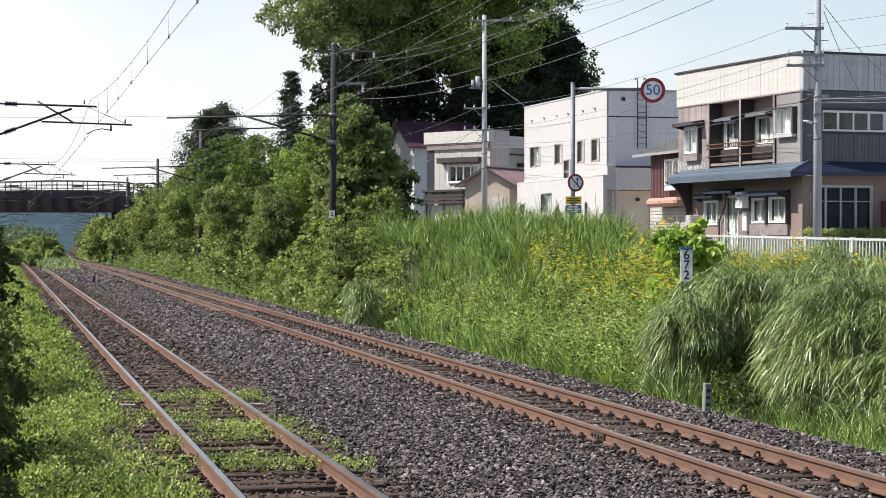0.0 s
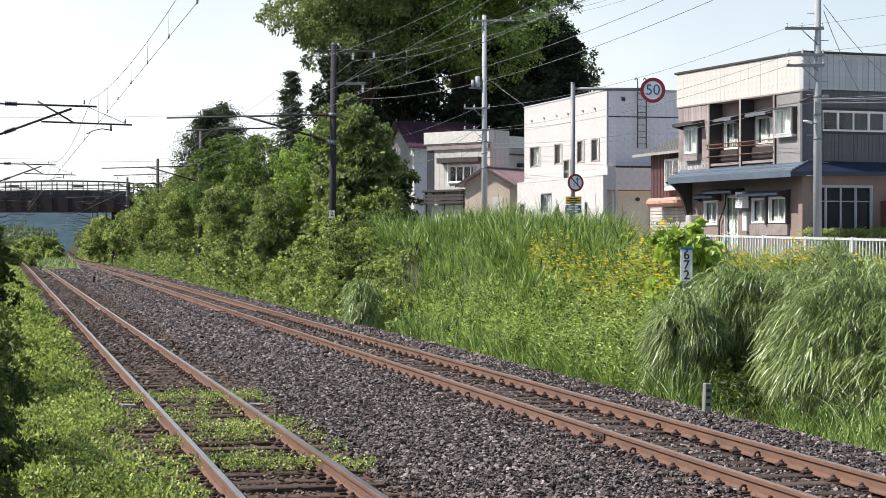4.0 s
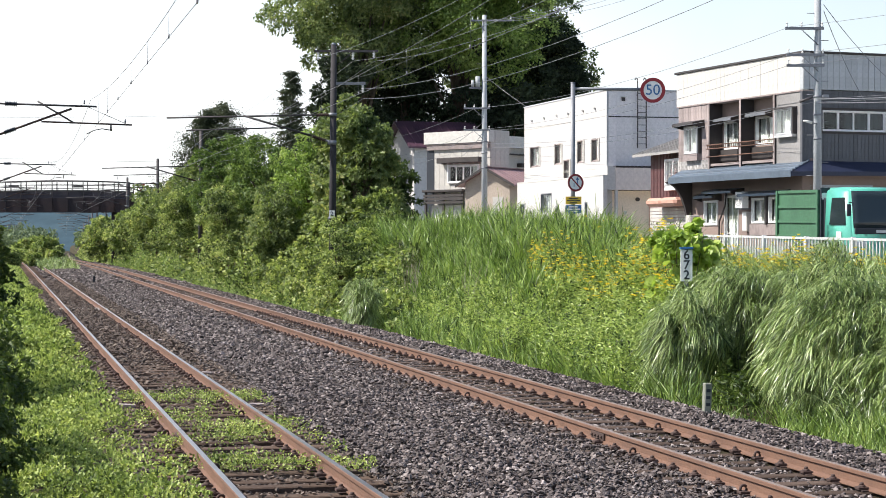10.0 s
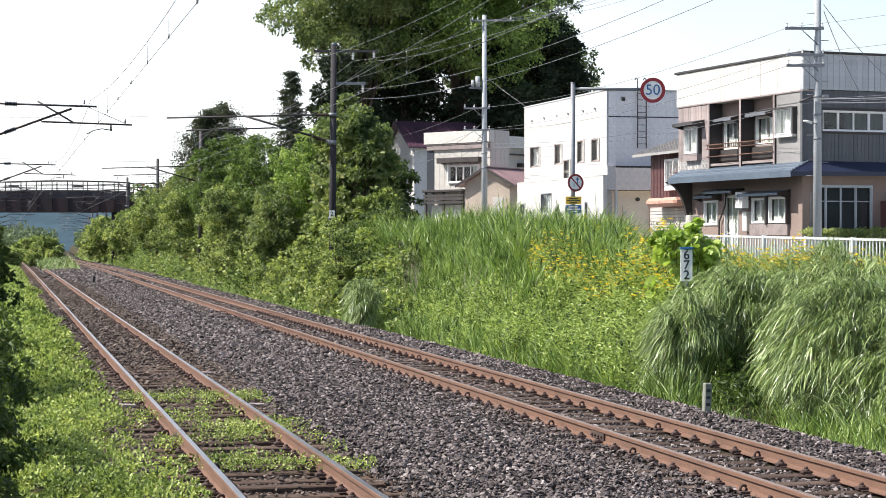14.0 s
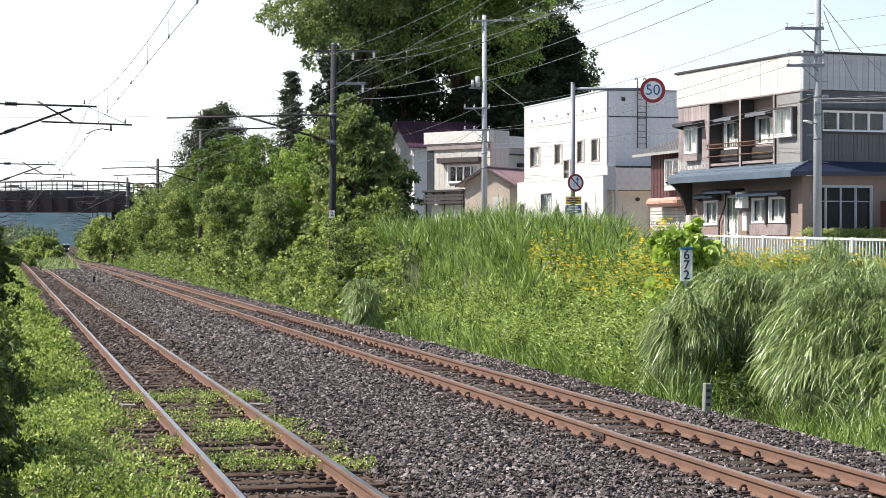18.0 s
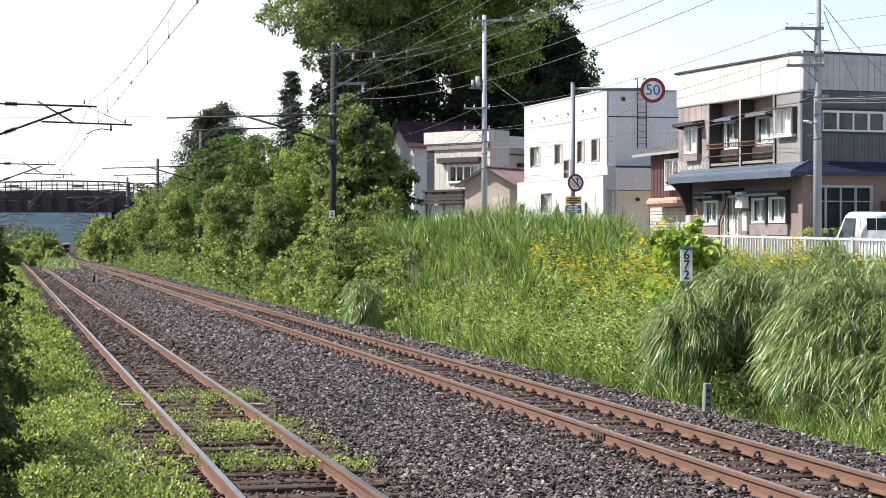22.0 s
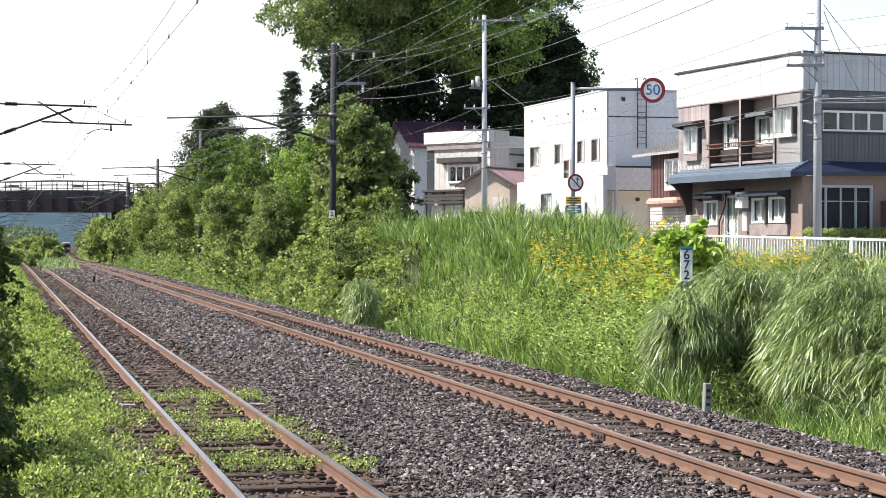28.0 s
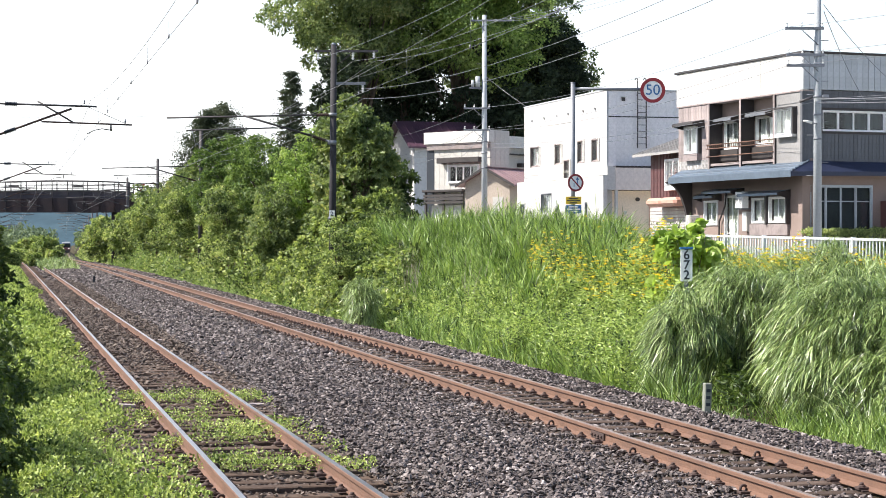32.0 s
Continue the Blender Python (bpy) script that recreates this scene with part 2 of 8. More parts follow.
G_ = {
    "leaf_mid": foliage("leaf_mid", [(0.15, (0.05, 0.09, 0.026)), (0.5, (0.13, 0.20, 0.055)), (0.85, (0.25, 0.34, 0.10))], 0.4, 0.42, 0.45, 0.45, 0.5),
    "leaf_tree": foliage("leaf_tree", [(0.15, (0.10, 0.165, 0.045)), (0.5, (0.27, 0.375, 0.11)), (0.85, (0.46, 0.56, 0.20))], 0.3, 0.5, 0.45, 0.45, 0.5),
    "leaf_bush": foliage("leaf_bush", [(0.12, (0.065, 0.10, 0.042)), (0.5, (0.19, 0.25, 0.095)), (0.8, (0.33, 0.38, 0.165)), (1.0, (0.46, 0.40, 0.17))], 0.5, 0.42, 0.45, 0.45, 0.5),
    "leaf_dark": foliage("leaf_dark", [(0.15, (0.028, 0.050, 0.015)), (0.5, (0.068, 0.108, 0.028)), (0.85, (0.135, 0.185, 0.050))], 0.3, 0.42, 0.45, 0.5, 0.5),
    "leaf_vine": foliage("leaf_vine", [(0.2, (0.05, 0.078, 0.028)), (0.52, (0.24, 0.315, 0.105)), (0.8, (0.52, 0.57, 0.25)), (1.0, (0.62, 0.57, 0.28))], 0.6, 0.42, 0.45, 0.45, 0.5),
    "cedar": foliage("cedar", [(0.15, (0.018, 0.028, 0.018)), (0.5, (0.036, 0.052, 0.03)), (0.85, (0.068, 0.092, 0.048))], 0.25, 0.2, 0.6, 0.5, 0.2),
    "needle": foliage("needle", [(0.15, (0.037, 0.052, 0.031)), (0.5, (0.059, 0.078, 0.044)), (0.85, (0.094, 0.110, 0.061))], 0.5, 0.2),
    "grass_tall": foliage("grass_tall", [(0.2, (0.028, 0.05, 0.016)), (0.48, (0.165, 0.26, 0.06)), (0.78, (0.36, 0.47, 0.135)), (1.0, (0.55, 0.59, 0.28))], 2.0, 0.27, 0.42, 0.5, 0.45),
    "grass_droop": foliage("grass_droop", [(0.15, (0.035, 0.06, 0.018)), (0.5, (0.25, 0.35, 0.105)), (0.95, (0.58, 0.66, 0.31))], 0.6, 0.16, 0.36, 0.25, 0.7),
    "weed": foliage("weed", [(0.2, (0.035, 0.06, 0.018)), (0.46, (0.29, 0.40, 0.105)), (0.85, (0.60, 0.67, 0.23))], 2.3, 0.3, 0.45, 0.5, 0.5),
    "kudzu": foliage("kudzu", [(0.1, (0.16, 0.25, 0.05)), (0.5, (0.38, 0.50, 0.12)), (0.9, (0.56, 0.64, 0.20))], 0.7, 0.4, 0.42),
    "carpet": foliage("carpet", [(0.12, (0.03, 0.055, 0.016)), (0.5, (0.29, 0.375, 0.105)), (0.88, (0.62, 0.67, 0.25))], 0.9, 0.28, 0.5, 0.4, 0.3),
    # pale bluish leaves: distance haze painted into the far trees
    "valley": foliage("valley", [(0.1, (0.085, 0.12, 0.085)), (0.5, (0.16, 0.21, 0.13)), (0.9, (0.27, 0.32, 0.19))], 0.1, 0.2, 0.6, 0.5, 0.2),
    "petal": foliage("petal", [(0.1, (0.760, 0.520, 0.030)), (0.9, (0.880, 0.720, 0.100))], 0.9, 0.3, 0.5),
    "plume": foliage("plume", [(0.1, (0.280, 0.240, 0.230)), (0.9, (0.460, 0.400, 0.370))], 0.9, 0.3, 0.7),
}


# ---- building helpers ----
def part(name, bm, material, parent=None, label="", smooth=False):
    """Links a bmesh as ONE mesh object under a thing or a part."""
    bmesh.ops.recalc_face_normals(bm, faces=bm.faces)
    me = bpy.data.meshes.new(name)
    if smooth:
        for f in bm.faces:
            f.smooth = True
    bm.to_mesh(me)
    bm.free()
    for m in (material if isinstance(material, (list, tuple)) else [material]):
        me.materials.append(m)
    ob = new(name, me)
    if parent:
        ob.parent = parent
    if label:
        tagged(ob, label)
    return ob


def same(name, ob, parent, m, label=""):
    """Another piece on ob's mesh."""
    o = new(name, ob.data)
    o.parent = parent
    o.matrix_basis = m
    if label:
        tagged(o, label)
    return o


def thing(name, label, category, m=None, group="", kind=""):
    e = new(name)
    e.empty_display_size = 0.2
    if m is not None:
        e.matrix_basis = m
    return tagged(e, label, category, group, kind)


def box(bm, x0, x1, y0, y1, z0, z1, bevel=0.0, mat=0):
    vs = [bm.verts.new((x, y, z)) for x in (x0, x1) for y in (y0, y1) for z in (z0, z1)]
    fs = [bm.faces.new([vs[i] for i in q]) for q in ((0, 1, 3, 2), (4, 6, 7, 5), (0, 4, 5, 1), (2, 3, 7, 6), (0, 2, 6, 4), (1, 5, 7, 3))]
    for f in fs:
        f.material_index = mat
    if bevel:
        es = {e for f in fs for e in f.edges}
        bmesh.ops.bevel(bm, geom=list(es), offset=bevel, segments=1, affect="EDGES", material=-1)


def bx(*a, **k):
    bm = bmesh.new()
    box(bm, *a, **k)
    return bm


def tube(bm, p0, p1, r0, r1=None, seg=10, mat=0):
    p0, p1 = Vector(p0), Vector(p1)
    r1 = r0 if r1 is None else r1
    d = (p1 - p0).normalized()
    a = d.orthogonal().normalized()
    b = d.cross(a)
    rings = []
    for p, r in ((p0, r0), (p1, r1)):
        rings.append([bm.verts.new(p + (a * math.cos(t) + b * math.sin(t)) * r) for t in (2 * math.pi * i / seg for i in range(seg))])
    for i in range(seg):
        f = bm.faces.new((rings[0][i], rings[0][(i + 1) % seg], rings[1][(i + 1) % seg], rings[1][i]))
        f.material_index, f.smooth = mat, True
    bm.faces.new(rings[0][::-1]).material_index = mat
    bm.faces.new(rings[1]).material_index = mat


def tb(*a, **k):
    bm = bmesh.new()
    tube(bm, *a, **k)
    return bm


def lathe(a, b, profile, seg=10):
    """A turned piece from a to b; profile: (share of the way, radius)."""
    bm = bmesh.new()
    a, b = Vector(a), Vector(b)
    d = (b - a).normalized()
    u = d.orthogonal().normalized()
    w = d.cross(u)
    rings = [[bm.verts.new(a.lerp(b, t) + (u * math.cos(k) + w * math.sin(k)) * r) for k in (2 * math.pi * i / seg for i in range(seg))] for t, r in profile]
    for q0, q1 in zip(rings, rings[1:]):
        for i in range(seg):
            bm.faces.new((q0[i], q0[(i + 1) % seg], q1[(i + 1) % seg], q1[i]))
    bm.faces.new(rings[0][::-1])
    bm.faces.new(rings[-1])
    return bm


def chain(pts, r, seg=6):
    """A bent tube through points."""
    bm = bmesh.new()
    pts = [Vector(p) for p in pts]
    rings = []
    for i, p in enumerate(pts):
        d = (pts[min(i + 1, len(pts) - 1)] - pts[max(i - 1, 0)]).normalized()
        up = Vector((0, 0, 1)) if abs(d.z) < 0.95 else Vector((1, 0, 0))
        a = d.cross(up).normalized()
        b = d.cross(a)
        rings.append([bm.verts.new(p + (a * math.cos(t) + b * math.sin(t)) * r) for t in (2 * math.pi * k / seg for k in range(seg))])
    for q0, q1 in zip(rings, rings[1:]):
        for i in range(seg):
            bm.faces.new((q0[i], q0[(i + 1) % seg], q1[(i + 1) % seg], q1[i])).smooth = True
    bm.faces.new(rings[0][::-1])
    bm.faces.new(rings[-1])
    return bm


def sweep(profile, pts, side, mats=None):
    """An outline (offset, height) carried along points; side: the unit way of the offset."""
    bm = bmesh.new()
    rings = [[bm.verts.new(Vector(p) + Vector(side) * o + Vector((0, 0, h))) for o, h in profile] for p in pts]
    n = len(profile)
    for q0, q1 in zip(rings, rings[1:]):
        for i in range(n):
            f = bm.faces.new((q0[i], q0[(i + 1) % n], q1[(i + 1) % n], q1[i]))
            f.material_index = mats[i] if mats else 0
    bm.faces.new(rings[0][::-1])
    bm.faces.new(rings[-1])
    return bm


def raw_mesh(name, verts, faces, material, flat=False):
    """Mesh from arrays; faces all of one length."""
    me = bpy.data.meshes.new(name)
    n, k = faces.shape
    me.vertices.add(len(verts))
    me.vertices.foreach_set("co", verts.astype(np.float32).ravel())
    me.loops.add(n * k)
    me.loops.foreach_set("vertex_index", faces.astype(np.int32).ravel())
    me.polygons.add(n)
    me.polygons.foreach_set("loop_start", np.arange(0, n * k, k, dtype=np.int32))
    me.update(calc_edges=True)
    if flat:
        me.shade_flat()
    me.materials.append(material)
    return me


def unit(v):
    return v / np.maximum(np.linalg.norm(v, axis=1, keepdims=True), 1e-9)


def leaf_mesh(name, pos, out, size, material, droop=0.35, wide=0.55, loose=0.8, face=1.1):
    """A folded leaf at each point; out: the way it grows; size: its length; face: how far leaves turn their faces out and up."""
    n = len(pos)
    d = unit(out + rng.normal(0, loose, (n, 3)) - np.array([0, 0, droop]))
    s = unit(np.cross(d, rng.normal(0, 1, (n, 3)) + face * unit(out + np.array([0, 0, 0.6]))))
    nrm = np.cross(s, d)
    flip = np.where(nrm[:, 2:] < 0, -1, 1)
    nrm = nrm * flip
    size = np.broadcast_to(np.asarray(size, float).reshape(-1, 1), (n, 1))
    mid = pos + d * size * 0.45 + nrm * size * 0.02
    v = np.empty((n, 4, 3))
    v[:, 0] = pos
    v[:, 1] = mid + s * size * wide * 0.5 + nrm * size * 0.10
    v[:, 2] = pos + d * size - nrm * size * 0.12
    v[:, 3] = mid - s * size * wide * 0.5 + nrm * size * 0.10
    i = np.arange(n)[:, None] * 4
    f = np.concatenate([i + np.array([0, 1, 2]), i + np.array([0, 2, 3])])
    return raw_mesh(name, v.reshape(-1, 3), f, material, True)


def round_leaf_mesh(name, pos, out, size, material):
    """Broad heart-shaped leaves, each a shallow cup of eight sides, hung by the base."""
    n = len(pos)
    d = unit(out + rng.normal(0, 0.5, (n, 3)) - np.array([0, 0, 0.45]))
    s = unit(np.cross(d, rng.normal(0, 0.6, (n, 3)) + unit(out + np.array([-0.2, -0.3, 0.9]))))
    nrm = np.cross(s, d)
    nrm = nrm * np.where(nrm[:, 2:] < 0, -1, 1)
    size = np.asarray(size, float).reshape(-1, 1)
    v = np.empty((n, 9, 3))
    v[:, 0] = pos + d * size * 0.42 - nrm * size * 0.07
    for k, (a, b, c) in enumerate(((0.0, 0.0, 0.02), (-0.06, 0.34, 0.05), (0.25, 0.52, 0.04), (0.62, 0.40, 0.0), (1.0, 0.0, -0.14), (0.62, -0.40, 0.0), (0.25, -0.52, 0.04), (-0.06, -0.34, 0.05))):
        v[:, k + 1] = pos + d * size * a + s * size * b + nrm * size * c
    i = np.arange(n)[:, None] * 9
    f = np.concatenate([i + np.array([0, 1 + k, 1 + (k + 1) % 8]) for k in range(8)])
    return raw_mesh(name, v.reshape(-1, 3), f, material)


def blade_mesh(name, base, height, way, bend, width, material, levels=4, droop=0.0):
    """Grass blades: they rise from base, lean along way (unit, flat) by bend times their height, and droop at the tip."""
    n = len(base)
    t = np.linspace(0, 1, levels)
    h, b, w = (np.asarray(q, float).reshape(-1, 1) * np.ones((n, 1)) for q in (height, bend, width))
    dr = np.asarray(droop, float).reshape(-1, 1) * np.ones((n, 1))
    turn = rng.uniform(0, math.pi, (n, 1))
    side = np.concatenate([np.cos(turn), np.sin(turn), np.zeros((n, 1))], 1)
    v = np.empty((n, levels, 2, 3))
    for k, q in enumerate(t):
        c = base + way * (h * b * q ** 1.7)
        c[:, 2] += (h * (q - dr * q ** 2.6))[:, 0]
        ww = w * (0.55 + 0.9 * q * (1 - q)) * (1 - q) ** 0.4 + 0.0015
        v[:, k, 0], v[:, k, 1] = c + side * ww, c - side * ww
    i = np.arange(n)[:, None] * levels * 2
    f = np.concatenate([i + np.array([2 * k, 2 * k + 1, 2 * k + 3, 2 * k + 2]) for k in range(levels - 1)])
    return raw_mesh(name, v.reshape(-1, 3), f, material)


def stuff(name, me, label, category):
    return tagged(new(name, me), label, category, kind="stuff")


# ---- the lie of the land ----
def near_track(y):          # centre line of the track by the bank
    return max(7.15 - 0.232 * y, -0.2021 * y)


def left_track(y):          # centre line of the other track
    return 2.53 - 0.236 * y


def fall(y):                # the line dips gently in the distance
    return -max(0.0, y - 130) * 0.003 - max(0.0, y - 200) * 0.0024


def road_z(y):
    return 0.95 + 0.012 * (min(max(y, -40), 110) - 40)


def fence_x(y):
    return 20.5 - 0.28 * y


def smooth(e0, e1, x):
    q = min(max((x - e0) / (e1 - e0), 0), 1)
    return q * q * (3 - 2 * q)


def land(x, y):
    o = x - near_track(y)
    l = x - left_track(y)
    z = -0.19 - 0.022 * smooth(1.35, 1.1, abs(l)) * smooth(60, 35, y)
    if o > 1.9:
        z = -0.19 - 0.28 * smooth(1.9, 2.7, o) + (road_z(y) + 0.25) * smooth(2.8, max(5.2, 0.75 * (fence_x(y) - near_track(y))), o)
    elif l < -1.1:
        z = -0.19 - 0.06 * smooth(-1.1, -1.9, l) + 0.5 * smooth(-3.2, -9, l)
    return z + fall(y) * (1 if o < 3 else 0.6)


LAND = np.vectorize(land)


def track_lattice(offsets, ys):
    verts, faces = [], []
    for y in ys:
        for o in offsets:
            x = near_track(y) + o
            verts.append((x, y, land(x, y)))
    n = len(offsets)
    for j in range(len(ys) - 1):
        for i in range(n - 1):
            faces.append((j * n + i, j * n + i + 1, (j + 1) * n + i + 1, (j + 1) * n + i))
    return np.array(verts), np.array(faces)


def build_ground():
    offs = [-900, -400, -150, -60, -30, -20, -16, -13, -11, -9, -8, -7.2, -6.6, -6.2, -5.9, -5.6, -4.6, -3.6, -3.2, -1.2, 0.6, 1.5, 1.9, 2.1, 2.3, 2.5, 2.7, 2.9, 3.3, 3.8, 4.4, 5,
            5.7, 6.5, 7.5, 8.5, 10, 12, 14, 17, 20, 25, 32, 45, 70, 120, 250, 600, 1200]
    ys = [-120, -60, -20, 0, 6] + [8 + 2 * i for i in range(60)] + [130, 140, 150, 165, 180, 200, 220, 250, 300, 370, 450, 600, 900, 1500, 2600, 4000]
    v, f = track_lattice(offs, ys)
    tagged(new("ground", raw_mesh("ground", v, f, M["soil"])), "weedy soil ground beside a railway line", "ground", kind="structure")
    # crushed stone bed that carries both tracks
    offs = [-5.8, -5.7, -3.6, -3.3, -3.0, -1.25, -1.15, 1.15, 1.25, 2.0, 2.35, 2.6]
    ys = [4 + 2 * i for i in range(100)] + [230, 300, 420, 700, 1000]
    v, f = track_lattice(offs, ys)
    v[:, 2] += np.tile(np.array([0.004, 0.006, 0.006, 0.03, 0.03, 0.03, -0.01, -0.01, 0.03, 0.03, 0.03, 0.0]), len(ys))
    tagged(new("ballast_bed", raw_mesh("ballast_bed", v, f, M["ballast_bed"])), "crushed stone bed under two tracks, darkened as shade between stones", "ballast", kind="structure")
    # road on the bank, and the strip before the houses
    def strip(name, a0, a1, dz, mat, label, y0=-80, y1=220):
        verts, faces = [], []
        ys = [y0 + 10 * i for i in range((y1 - y0) // 10 + 1)]
        for y in ys:
            for a in (a0, a1):
                for k in (0, -0.3):
                    verts.append((fence_x(y) + a, y, road_z(y) + dz + k))
        for j in range(len(ys) - 1):
            b = j * 4
            faces += [(b, b + 2, b + 6, b + 4), (b + 1, b, b + 4, b + 5), (b + 2, b + 3, b + 7, b + 6)]
        tagged(new(name, raw_mesh(name, np.array(verts), np.array(faces), mat)), label, name.split("_")[0], kind="structure")
    strip("road", 0.5, 9.0, 0.0, M["asphalt"], "grey asphalt road on top of the bank")
    strip("pavement", 9.0, 11.0, 0.13, M["concrete"], "pale concrete pavement with a kerb along the houses")
    strip("kerb", 0.2, 0.5, 0.12, M["concrete"], "concrete kerb below the white fence")
    strip("yard", 11.0, 60.0, 0.09, M["concrete"], "bare concrete yard round the houses")


# ---- tracks ----
def build_track(name, centre, slope, y1, head, timber, label, pitch):
    e = thing(name, label, "railway track")
    run = Vector((-slope, 1, 0)).normalized()
    side = Vector((run.y, -run.x, 0))
    ys = [6, 12] + [15 + 5 * i for i in range(int((min(y1, 200) - 15) / 5) + 1)] + ([250, 320, 420, 600] if y1 > 250 else [])
    pts = [Vector((centre(y), y, fall(y))) for y in ys]
    prof = [(-0.0635, -0.153), (0.0635, -0.153), (0.0635, -0.142), (0.012, -0.12), (0.010, -0.045), (0.0325, -0.036), (0.0325, -0.006), (0.026, 0),
            (-0.026, 0), (-0.0325, -0.006), (-0.0325, -0.036), (-0.010, -0.045), (-0.012, -0.12), (-0.0635, -0.142)]
    mats = [0, 0, 0, 0, 0, 0, 0, 1, 0, 0, 0, 0, 0, 0]
    for s in (-1, 1):
        part("rail", sweep(prof, [p + side * s * 0.566 for p in pts], side, mats), [M["rust"], head], e, "rusty steel rail with a worn bright head")
    turn = math.degrees(math.atan2(run.y, run.x)) - 90
    # sleepers
    bm = bmesh.new()
    box(bm, -1.05, 1.05, -0.10, 0.10, -0.30, -0.155, bevel=0.012)
    first = part("sleeper", bm, timber, e, "weathered sleeper set in stone")
    # baseplate, clip and bolt
    bm = bmesh.new()
    box(bm, -0.13, 0.13, -0.075, 0.075, -0.156, -0.143, bevel=0.004)
    plate = part("baseplate", bm, M["rust_dark"], e)
    bm = chain([(0.034 * math.cos(a), 0.012 * math.cos(a), 0.012 + 0.034 * math.sin(a)) for a in [math.pi * (-0.15 + 1.3 * k / 8) for k in range(9)]], 0.013, 6)
    box(bm, -0.045, 0.045, -0.05, 0.05, -0.03, -0.004, bevel=0.005)
    clip = part("rail_clip", bm, M["rust_dark"], e, "sprung rail clip bent into a loop")
    bm = bmesh.new()
    box(bm, -0.05, 0.05, -0.045, 0.045, -0.03, 0.0, bevel=0.006)
    tube(bm, (0, 0, -0.004), (0, 0, 0.016), 0.046, 0.026, seg=6)
    tube(bm, (0, 0, 0.014), (0, 0, 0.036), 0.022, 0.017, seg=6)
    bolt = part("rail_bolt", bm, M["rust_dark"], e, "rail clamp with a rusty nut")
    y, k = 9.0, 0
    while y < min(y1, 185) and k < 290:
        jig = pose(0, 0, 0, 0, 0, turn + random.uniform(-2.2, 2.2))
        base = Matrix.Translation((centre(y), y, fall(y) + random.uniform(-0.02, 0.006)))
        if k == 0:
            first.matrix_basis = base @ jig
        else:
            same("sleeper", first, e, base @ jig)
        if y < 58:
            m0 = Matrix.Translation((centre(y), y, fall(y))) @ pose(0, 0, 0, 0, 0, turn)
            for s in (-1, 1):
                mm = m0 @ pose(0.566 * s, 0, 0)
                if k == 0 and s == -1:
                    plate.matrix_basis = mm
                else:
                    same("baseplate", plate, e, mm)
                for c in (-1, 1):
                    mc = mm @ pose(0.10 * c, 0, -0.115, 0, 0, 180 if c < 0 else 0) @ Matrix.Scale(1.0, 4)
                    if k == 0 and s == -1:
                        (clip if c == -1 else bolt).matrix_basis = mc
                    elif (k * 7 + (s + c) * 3) % 17 < 3:
                        same("rail_clip", clip, e, mc)
                    else:
                        same("rail_bolt", bolt, e, mc)
        y += pitch * run.y
        k += 1
    return e, side, turn


def fishplates(e, centre, turn, y, s):
    bm = bmesh.new()
    for c in (-1, 1):
        box(bm, 0.014 * c, 0.034 * c, -0.23, 0.23, -0.125, -0.045, bevel=0.004)
        for b in (-0.17, -0.06, 0.06, 0.17):
            tube(bm, (0.034 * c, b, -0.085), (0.056 * c, b, -0.085), 0.014, seg=6)
    box(bm, -0.0335, 0.0335, -0.004, 0.004, -0.04, 0.001)
    ob = part("fishplate", bm, M["rust_dark"], e, "bolted rail joint")
    ob.matrix_basis = Matrix.Translation((centre(y), y, fall(y))) @ pose(0, 0, 0, 0, 0, turn) @ pose(0.566 * s, 0, 0)




